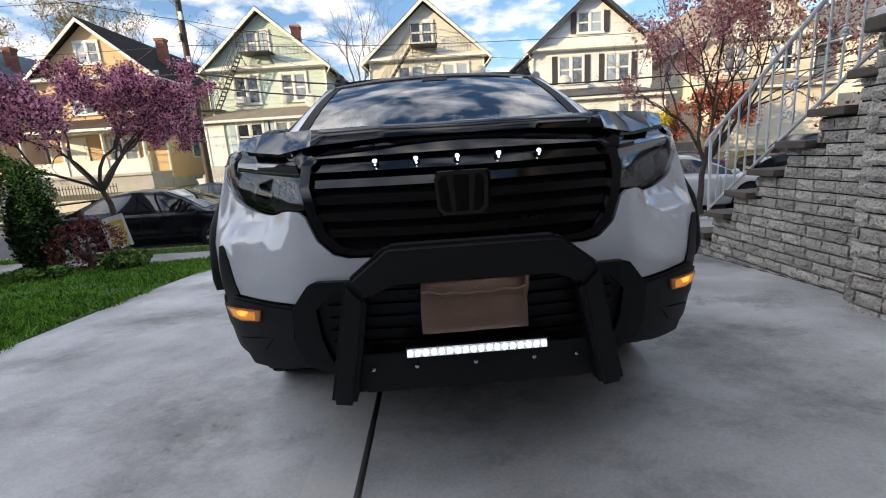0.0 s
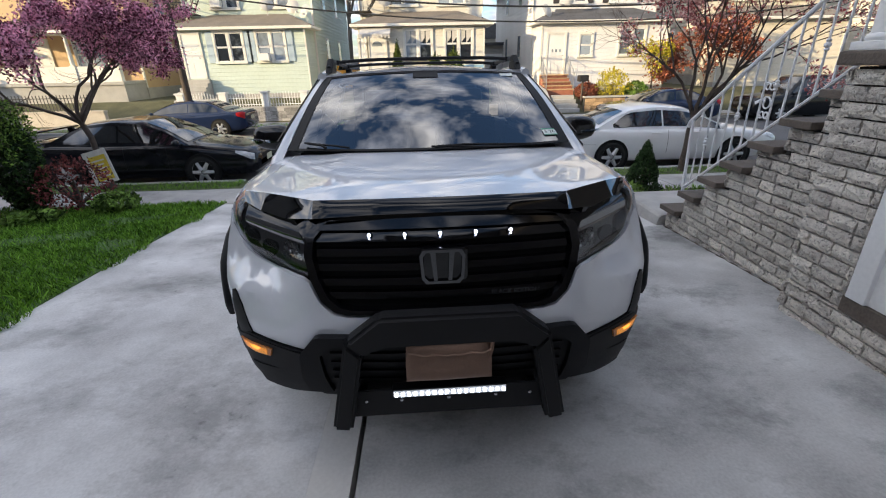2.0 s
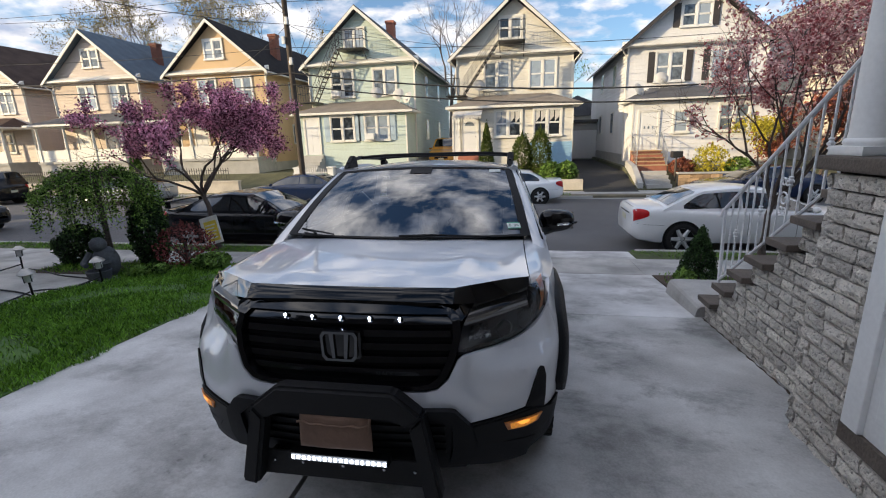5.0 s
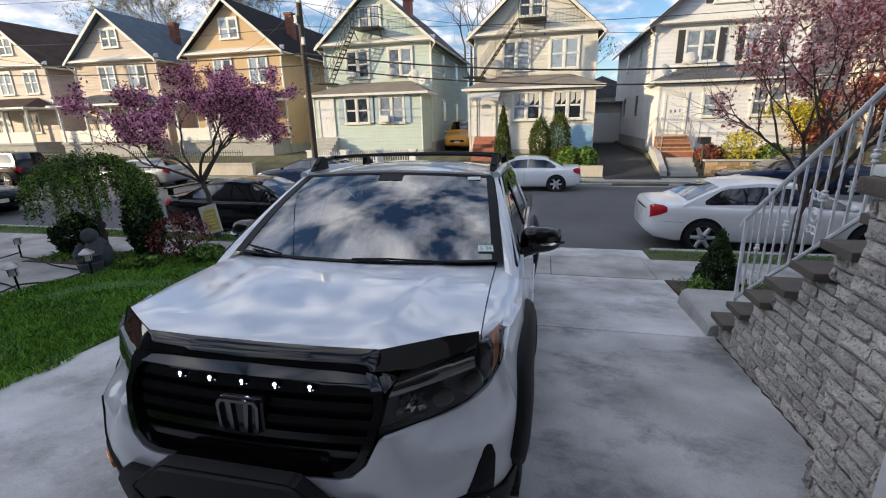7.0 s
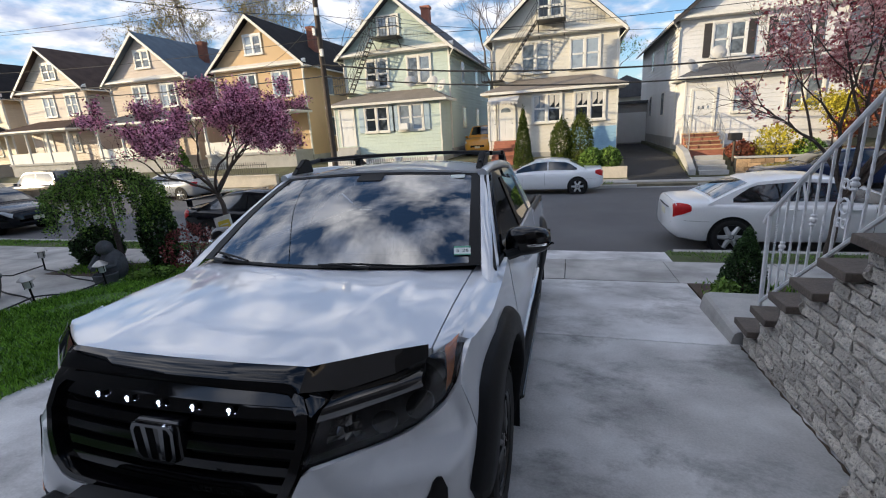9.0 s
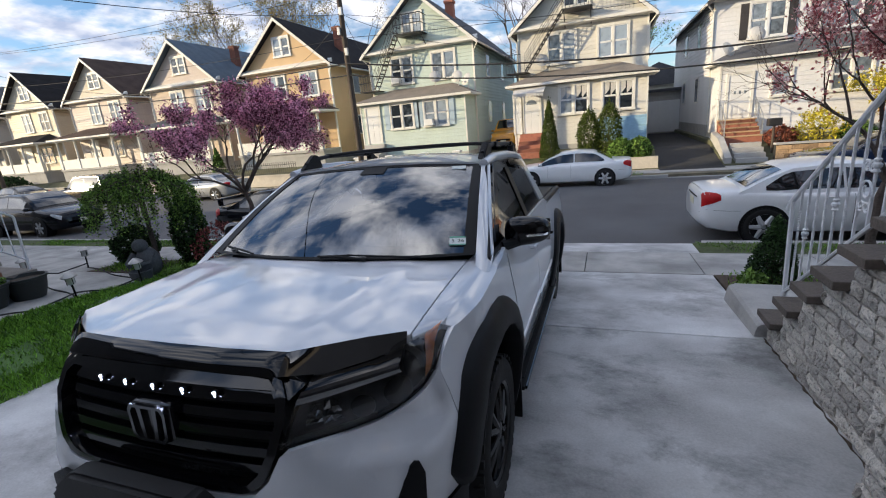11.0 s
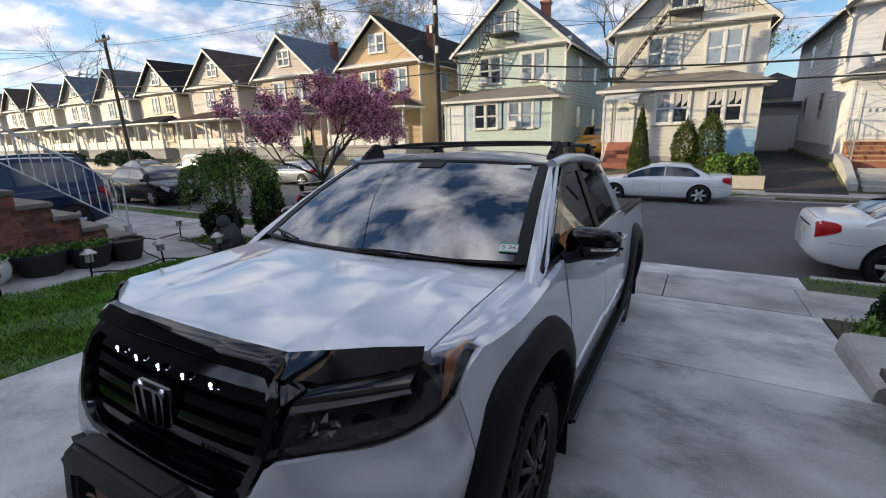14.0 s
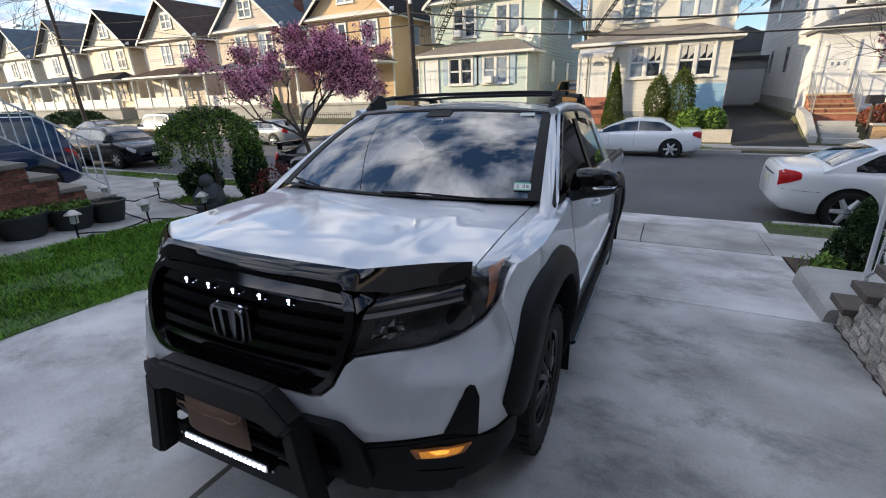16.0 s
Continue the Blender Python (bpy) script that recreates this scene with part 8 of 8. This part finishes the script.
def wire(a, b, sag, r=0.012, label="black overhead cable along the street"):
    pts = []
    a, b = Vector(a), Vector(b)
    for k in range(25):
        f = k / 24
        p = a.lerp(b, f)
        p.z -= sag * 4 * f * (1 - f)
        pts.append(p)
    tagged(part("overhead_cable", tube(B(), pts, r, 5), CABLE), label, "cable", group="overhead cables")


for z, zb, sag, r in ((8.6, 9.2, 0.5, 0.012), (8.1, 9.2, 0.55, 0.012), (6.2, 7.2, 0.8, 0.012), (5.1, 6.2, 1.6, 0.035), (4.6, 5.8, 1.7, 0.03)):
    wire((PX, PY - 0.1, z), (-39.6, PY - 0.1, zb), 0.4, r * 0.9)
    wire((PX, PY - 0.1, z), (27, PY - 0.1, zb - 0.6), sag, r)
for x, y, z in ((-12.2, 27.0, 6.3), (-18.0, 26.6, 6.4), (-5.4, 26.9, 6.2), (6.5, 26.8, 6.1)):
    wire((PX, PY, 7.2), (x, y, z), 0.35, 0.010, "thin overhead service cable to a house")
wire((PX, PY, 7.6), (-3.5, 1.7, 6.4), 0.6, 0.012, "thin overhead service cable across the street")
wire((PX, PY, 7.2), (-14.0, 1.7, 6.2), 0.6, 0.012, "thin overhead service cable across the street")

for z, dx in ((9.55, -1.0), (9.55, 1.0), (8.4, 0.0), (6.3, 0.0)):
    wire((-39.9 + dx, PY - 0.1, z), (-76, PY - 1.5, z - 0.2), 0.9, 0.016 if z > 7 else 0.03)
for x, y, z in ((-28.5, 1.7, 6.4), (-35.0, 1.7, 6.6), (-44.5, 1.7, 6.5), (-33.0, 26.6, 6.4)):
    wire((-39.85, PY, 8.9), (x, y, z), 0.5, 0.014, "thin overhead service cable across the street")
bm = B()
tube(bm, [(-39.7, PY, 6.6), (-41.2, PY - 0.5, 7.15), (-42.6, PY - 1.0, 7.3)], 0.04, 6)
lamp2 = thing("street_lamp", "grey cobra-head street lamp on the leaning pole", "street lamp")
part("arm", bm, ZINC, lamp2, smooth=True)
part("head", box(B(), -43.3, -42.5, PY - 1.2, PY - 0.85, 7.22, 7.38, bevel=0.05), ZINC, lamp2, smooth=True)

# ---- front yards across the street ----
def fence(x0, x1, y, z, h, mat, label, arch=0.0, step=0.12):
    """An iron fence of pickets between two rails."""
    f = thing("iron_fence", label, "fence")
    for zz in (z + 0.08, z + h * 0.8):
        part("rail", box(B(), x0, x1, y - 0.015, y + 0.015, zz - 0.015, zz + 0.015), mat, f)
    n = int((x1 - x0) / step)
    for k in range(n + 1):
        x = x0 + k * (x1 - x0) / n
        top = z + h + arch * math.sin(math.pi * (k % 12) / 12)
        bm = B()
        tube(bm, [(x, y, z), (x, y, top)], 0.016, 4)
        part("picket", bm, mat, f)
    return f


STONEWALL = M("fieldstone", (0.33, 0.32, 0.31), 0.9, var=0.3, scale=5, fine=16, bump=0.9, rnd=0.4)


def yard_wall(x0, x1, y, z0, z1, label, mat=STONEWALL, cap=True, course=0.16, length=0.36):
    w = tagged(part("garden_wall", box(B(), x0, x1, y + 0.02, y + 0.28, -1.0, z1 - 0.004), MORTAR), label, "garden wall", kind="structure")
    rng = np.random.default_rng(int(abs(x0 * 10)))
    z = z0
    while z < z1 - 0.03:
        h = min(course, z1 - z)
        x = x0
        while x < x1 - 0.02:
            l = min(length * rng.uniform(0.7, 1.3), x1 - x)
            bm = B()
            box(bm, x + 0.008, x + l - 0.008, y - 0.02 - 0.01 * rng.uniform(), y + 0.03, z + 0.006, z + h - 0.006)
            part("stone", bm, mat, w)
            x += l
        z += h
    if cap:
        part("coping", box(B(), x0 - 0.03, x1 + 0.03, y - 0.05, y + 0.31, z1 - 0.003, z1 + 0.06), CURB, w)
    return w


yard_wall(-11.0, -5.2, 21.65, -0.66, -0.02, "grey fieldstone garden wall with white pillars")
for x in (-10.9, -9.0, -7.1, -5.3):
    bm = B()
    box(bm, x - 0.16, x + 0.16, 21.64, 21.96, -0.66, 0.62, bevel=0.01)
    box(bm, x - 0.2, x + 0.2, 21.6, 22.0, 0.621, 0.70)
    tagged(part("wall_pillar", bm, WHITEPAINT), "white capped pillar on the garden wall", "pillar", group="wall pillars")
fence(-10.7, -9.2, 21.8, 0.05, 0.45, WHITEIRON, "white ornamental iron fence on the stone wall", 0.2)
fence(-8.8, -7.3, 21.8, 0.05, 0.45, WHITEIRON, "white ornamental iron fence on the stone wall", 0.2)
fence(-6.9, -5.5, 21.8, 0.05, 0.45, WHITEIRON, "white ornamental iron fence on the stone wall", 0.2)
PLASTER = M("wall_plaster", (0.55, 0.50, 0.42), 0.85, var=0.15, scale=1.5, fine=30, bump=0.3)
for x0, x1 in ((-22.6, -14.4), (-32.6, -24.2), (-42.5, -34.2), (-52, -43.5)):
    bm = B()
    box(bm, x0, x1, 21.62, 21.85, -1.0, -0.02)
    box(bm, x0 - 0.02, x1 + 0.02, 21.58, 21.89, -0.019, 0.05)
    tagged(part("garden_wall", bm, PLASTER), "plain cream garden wall along the sidewalk", "garden wall", kind="structure")
fence(-22.5, -15.0, 21.75, 0.05, 0.7, DARKIRON, "dark iron picket fence on a low wall", 0.0, 0.15)
fence(-32.5, -24.6, 21.75, 0.05, 0.7, DARKIRON, "dark iron picket fence on a low wall", 0.0, 0.15)
bm = B()
prism(bm, [(0.9, -1.0), (0.9, -0.12), (3.72, -0.12), (3.72, -1.0)], "y", 21.62, 21.86)
tagged(part("garden_wall", bm, PLASTER), "low pale concrete wall under the hedge", "garden wall", kind="structure")
yard_wall(7.95, 12.6, 21.75, -0.66, 0.05, "tan block garden wall before the white house", TANSTONE, course=0.17, length=0.4)
bm = B()
prism(bm, [(21.7, -0.9), (21.7, -0.35), (23.2, 0.35), (24.6, 0.55), (24.6, -0.9)], "x", 6.2, 6.45)
tagged(part("garden_wall", bm, CURB), "sloping concrete wall beside the black driveway", "garden wall", kind="structure")
mb = thing("mailbox", "dark mailbox on a post beside the path", "mailbox")
bm = B()
tube(bm, [(8.05, 22.6, -0.5), (8.05, 22.6, 0.75)], 0.05, 8)
part("post", bm, WOODPOLE, mb)
part("box", box(B(), 7.82, 8.28, 22.4, 22.8, 0.75, 1.05, bevel=0.04), DARKIRON, mb)
bm = B()
lathe(bm, [(0.17, 0.0), (0.17, 0.03), (0.11, 0.04), (0.03, 0.5), (0.0, 0.51)], 14, at=(8.15, 22.1, yz(22.1)))
tagged(part("traffic_cone", bm, M("cone_red", (0.55, 0.06, 0.03), 0.5, var=0.1)), "red traffic cone beside the path", "cone")

# sign on the blossoming tree
sg_ = thing("yard_sign", "yellow and white sign leaning on the tree", "sign")
SIGNW = M("sign_white", (0.62, 0.62, 0.58), 0.6, var=0.12, scale=6)
SIGNY = M("sign_yellow", (0.62, 0.48, 0.04), 0.6, var=0.15, scale=9)
sm = pose(-5.78, 8.13, 0.10, -8, -14, 4)
part("board", box(B(), -0.21, 0.21, -0.012, 0.012, -0.30, 0.30, bevel=0.004), SIGNW, sg_, at=sm)
part("panel", box(B(), -0.13, 0.17, -0.0165, -0.0125, -0.24, 0.20), SIGNY, sg_, at=sm)
for k in range(5):
    part("bar", box(B(), -0.10, 0.13 - 0.03 * (k % 2), -0.0185, -0.0167, 0.10 - k * 0.07, 0.125 - k * 0.07), SIGNW, sg_, at=sm)
part("stake", box(B(), -0.015, 0.015, 0.013, 0.025, -0.46, 0.2), WOODPOLE, sg_, at=sm)

# ---- neighbour's path: lamps, pots, brick stair ----
LAMPTOP = M("lamp_steel", (0.45, 0.44, 0.42), 0.35, metal=0.6, var=0.1)
LAMPGLASS = M("lamp_frosted", (0.6, 0.6, 0.58), 0.3, var=0.05)
gl = None
for x, y, t in ((-5.82, 2.50, 3), (-5.82, 3.46, -4), (-5.80, 4.45, 5), (-5.62, 5.32, 4), (-8.15, 6.05, -3), (-8.3, 5.15, 3)):
    if gl is None:
        gl = thing("path_lamp", "black solar path lamp with steel cap on a stake", "lamp", group="path lamps", at=pose(x, y, gz(y), t, t * 0.6))
        bm = B()
        tube(bm, [(0, 0, -0.12), (0, 0, 0.24)], 0.014, 8)
        part("stake", bm, BLACKPL, gl)
        bm = B()
        lathe(bm, [(0.02, 0.24), (0.05, 0.25), (0.055, 0.36), (0.05, 0.365)], 14)
        part("lantern", bm, LAMPGLASS, gl, smooth=True)
        bm = B()
        lathe(bm, [(0.0, 0.44), (0.03, 0.435), (0.09, 0.385), (0.105, 0.37), (0.10, 0.362), (0.0, 0.364)], 18)
        part("cap", bm, LAMPTOP, gl, smooth=True)
        for k in range(4):
            a = k * math.pi / 2
            bm = B()
            tube(bm, [(0.056 * math.cos(a), 0.056 * math.sin(a), 0.245), (0.058 * math.cos(a), 0.058 * math.sin(a), 0.37)], 0.005, 5)
            part("rib", bm, BLACKPL, gl)
    else:
        copy_thing(gl, pose(x, y, gz(y), t, t * 0.6))
for a, b in (((-5.82, 3.46), (-5.80, 4.45)), ((-5.80, 4.45), (-5.62, 5.32)), ((-8.15, 6.05), (-8.3, 5.15)), ((-5.80, 4.45), (-8.3, 5.15)), ((-5.62, 5.32), (-8.15, 6.05))):
    pts = [(a[0] + (b[0] - a[0]) * k / 10, a[1] + (b[1] - a[1]) * k / 10 + 0.03 * math.sin(k), gz(a[1] + (b[1] - a[1]) * k / 10) + 0.02 + (0.08 * abs(k - 5) / 5 if abs(a[0] - b[0]) < 1 else 0)) for k in range(11)]
    tagged(part("garden_cable", tube(B(), pts, 0.012, 5), CABLE), "black cable lying across the path", "cable", group="garden cables")

# statue with a basin
bm = bmesh.new()
bmesh.ops.create_icosphere(bm, subdivisions=3, radius=1)
bmesh.ops.transform(bm, matrix=Matrix.Translation((0, 0, 0.30)) @ Matrix.Diagonal((0.24, 0.22, 0.34, 1)), verts=bm.verts[:])
h_ = bmesh.new()
bmesh.ops.create_icosphere(h_, subdivisions=3, radius=1)
join(bm, h_, Matrix.Translation((-0.06, -0.06, 0.68)) @ Matrix.Diagonal((0.15, 0.15, 0.15, 1)))
for s in (-1, 1):
    tube(bm, [(-0.05 + s * 0.19, -0.02, 0.50), (-0.12 + s * 0.22, -0.16, 0.32), (-0.18 + s * 0.08, -0.24, 0.30)], [0.075, 0.06, 0.05], 8)
lathe(bm, [(0.0, 0.0), (0.19, 0.01), (0.22, 0.2), (0.20, 0.21), (0.17, 0.06), (0.0, 0.05)], 18, at=(-0.05, -0.27, 0.0))
tagged(part("garden_statue", bm, M("cast_grey", (0.075, 0.08, 0.088), 0.75, var=0.25, scale=9, bump=0.4), smooth=True, at=pose(-5.95, 5.75, gz(5.75), 0, 0, 25) @ Matrix.Scale(0.82, 4)), "dark grey cast garden statue holding a basin", "statue")

POTDARK = M("pot_dark", (0.022, 0.026, 0.025), 0.6, var=0.2, scale=6)
POTWHITE = M("pot_white", (0.6, 0.6, 0.57), 0.45, var=0.08, scale=4)
for k, (x, y, r, m_, nm) in enumerate(((-6.75, 4.36, 0.27, POTDARK, "black"), (-6.72, 3.83, 0.30, POTDARK, "dark green"), (-6.74, 3.22, 0.32, POTDARK, "dark green"), (-6.62, 2.62, 0.24, POTWHITE, "white"))):
    p = thing("plant_pot", nm + " round plant pot with soil and low plants", "plant pot", group="pots by the steps", at=pose(x, y, gz(y) + 0.004))
    bm = B()
    prof = [(r * 0.72, 0.0), (r * 0.9, 0.16), (r, 0.30), (r * 1.06, 0.31), (r * 1.06, 0.345), (r * 0.96, 0.345), (r * 0.9, 0.28)]
    if m_ is POTWHITE:
        prof = [(r * 0.55, 0.0), (r * 0.9, 0.08), (r * 1.02, 0.2), (r * 0.92, 0.31), (r * 1.0, 0.34), (r * 0.92, 0.345), (r * 0.85, 0.28)]
    lathe(bm, prof, 26)
    part("pot", bm, m_, p, smooth=True)
    bm = B()
    lathe(bm, [(0.0, 0.30), (r * 0.9, 0.295)], 20)
    part("soil", bm, SOIL, p)
    if k:
        rng = np.random.default_rng(300 + k)
        a, q = rng.uniform(0, math.tau, 420), np.sqrt(rng.uniform(0, 1, 420)) * r * 0.95
        leaves("foliage", np.stack([q * np.cos(a), q * np.sin(a), 0.31 + rng.uniform(0, 0.09, 420)], 1), 0.03, LEAF, p, 310 + k, 0.012)

# brick stair of the neighbouring house
ns = thing("neighbour_steps", "red brick front steps with stone caps", "steps", kind="structure")
NST = [(4.66, 0.26), (4.26, 0.50), (3.93, 0.74), (3.60, 0.97), (3.2, 1.2), (2.8, 1.42)]
bm = B()
pr = [(4.72, -0.5)]
for i, (y, z) in enumerate(NST):
    pr += [(y, pr[-1][1] if i else -0.5), (y, z - 0.065)]
pr += [(2.0, 1.355), (2.0, -0.5)]
prism(bm, pr[1:], "x", -8.45, -7.07)
part("core", bm, PALEMORTAR, ns)
for i, (y, z) in enumerate(NST):
    back = NST[i + 1][0] - 0.03 if i + 1 < len(NST) else 2.0
    part("tread", box(B(), -8.5, -7.0, back, y + 0.02, z - 0.064, z, bevel=0.006), STEPSTONE, ns)
nr = thing("neighbour_railing", "white iron railing on the brick steps", "railing")


def nlow(y):
    return 0.42 + (4.64 - y) * 0.80


def ntop(y):
    return 1.10 + (4.68 - y) * 0.70


for nm, f, r in (("bottom_rail", nlow, 0.014), ("top_rail", ntop, 0.018)):
    part(nm, tube(B(), [(-7.1, 4.66, f(4.66)), (-7.1, 2.2, f(2.2))], r, 6), WHITEIRON, nr)
part("post", tube(B(), [(-7.1, 4.62, 0.0), (-7.1, 4.66, ntop(4.66))], 0.018, 6), WHITEIRON, nr)
for k in range(18):
    y = 4.52 - k * 0.125
    part("baluster", tube(B(), [(-7.1, y, nlow(y)), (-7.1, y, ntop(y))], 0.009, 5), WHITEIRON, nr)

# ---- bricks and stones of the near walls ----
def rough_brick(seed, nx=4, nz=3, depth=0.2):
    """A unit block with a split, uneven face towards -x; spans 0..1 in each axis."""
    rng = np.random.default_rng(seed)
    bm = B()
    g = []
    for i in range(nx + 1):
        col = []
        for j in range(nz + 1):
            edge = i in (0, nx) or j in (0, nz)
            y = i / nx + (0 if i in (0, nx) else rng.normal(0, 0.03))
            z = j / nz + (0 if j in (0, nz) else rng.normal(0, 0.05))
            d = 0.26 + rng.uniform(-0.14, 0.14) if edge else rng.uniform(-0.17, 0.16)
            col.append(bm.verts.new((d, min(max(y, 0), 1), min(max(z, 0), 1))))
        g.append(col)
    for i in range(nx):
        for j in range(nz):
            bm.faces.new((g[i][j], g[i][j + 1], g[i + 1][j + 1], g[i + 1][j]))
    rim = [g[i][0] for i in range(nx + 1)] + [g[nx][j] for j in range(1, nz + 1)] + [g[i][nz] for i in range(nx - 1, -1, -1)] + [g[0][j] for j in range(nz - 1, 0, -1)]
    back = [bm.verts.new((1.0, v.co.y, v.co.z)) for v in rim]
    for k in range(len(rim)):
        j = (k + 1) % len(rim)
        bm.faces.new((rim[k], rim[j], back[j], back[k]))
    bmesh.ops.recalc_face_normals(bm, faces=bm.faces[:])
    me = bpy.data.meshes.new("brick")
    bm.to_mesh(me)
    bm.free()
    return me


SPLIT = [rough_brick(s) for s in range(10)]
for me in SPLIT:
    me.materials.append(STONE)
RED = [rough_brick(50 + s, 2, 1) for s in range(5)]
for me in RED:
    me.materials.append(REDBRICK)


def lay(parent, x_face, thick, y0, y1, z0, z1, course, joint, lengths, top, meshes, seed, skip=None):
    """Courses of bricks on a wall face at x_face that looks to -x; top(y) is the height of the wall there."""
    rng = np.random.default_rng(seed)
    z, row = z0, 0
    while z < z1:
        y = y0 - rng.uniform(0, lengths[0])
        while y < y1:
            l = rng.uniform(*lengths)
            a, b = max(y, y0), min(y + l, y1)
            h = min(course, top((a + b) / 2) - z, top(b - 0.01) - z)
            if b - a > 0.03 and h < course * 0.5 and top(a + 0.02) - z > course * 0.5:      # end of a step: cut the brick
                while b - a > 0.03 and top(b - 0.01) - z < course * 0.5:
                    b -= 0.01
                h = min(course, top(b - 0.01) - z)
            if b - a > 0.03 and h > 0.02 and not (skip and skip((a + b) / 2, z + h / 2)):
                ob = new("brick", meshes[int(rng.integers(len(meshes)))])
                ob.parent = parent
                ob.location = (x_face, a + joint / 2, z + joint / 2)
                ob.scale = (thick, b - a - joint, h - joint)
            y += l
        z += course
        row += 1


def stair_top(y):
    best = -9.0
    for f, z in STEPS:
        if y < f - 0.02:
            best = z - 0.056
    return best


lay(stair, 2.862, 0.052, 2.55, 4.70, -0.22, 1.44, 0.088, 0.011, (0.16, 0.22), stair_top, SPLIT, 7)
lay(pier, 2.592, 0.05, 0.2, 2.62, -0.06, 0.238, 0.092, 0.011, (0.17, 0.24), lambda y: 0.24, SPLIT, 8)
lay(pier, 2.592, 0.05, 0.2, 0.75, 0.24, 1.635, 0.092, 0.011, (0.17, 0.24), lambda y: 1.633, SPLIT, 18)
lay(pier, 2.592, 0.05, 2.165, 2.62, 0.24, 1.635, 0.092, 0.011, (0.17, 0.24), lambda y: 1.633, SPLIT, 28)
lay(pier, 2.592, 0.05, 0.75, 2.165, 1.625, 1.634, 0.082, 0.008, (0.17, 0.27), lambda y: 1.633, SPLIT, 38)


def nst_top(y):
    best = -9.0
    for f, z in NST:
        if y < f:
            best = z - 0.066
    return best


for me in RED:
    for v in me.vertices:
        v.co.x = 1 - v.co.x
lay(ns, -7.075, 0.03, 2.2, 4.66, -0.05, 1.35, 0.078, 0.011, (0.20, 0.21), nst_top, RED, 9)
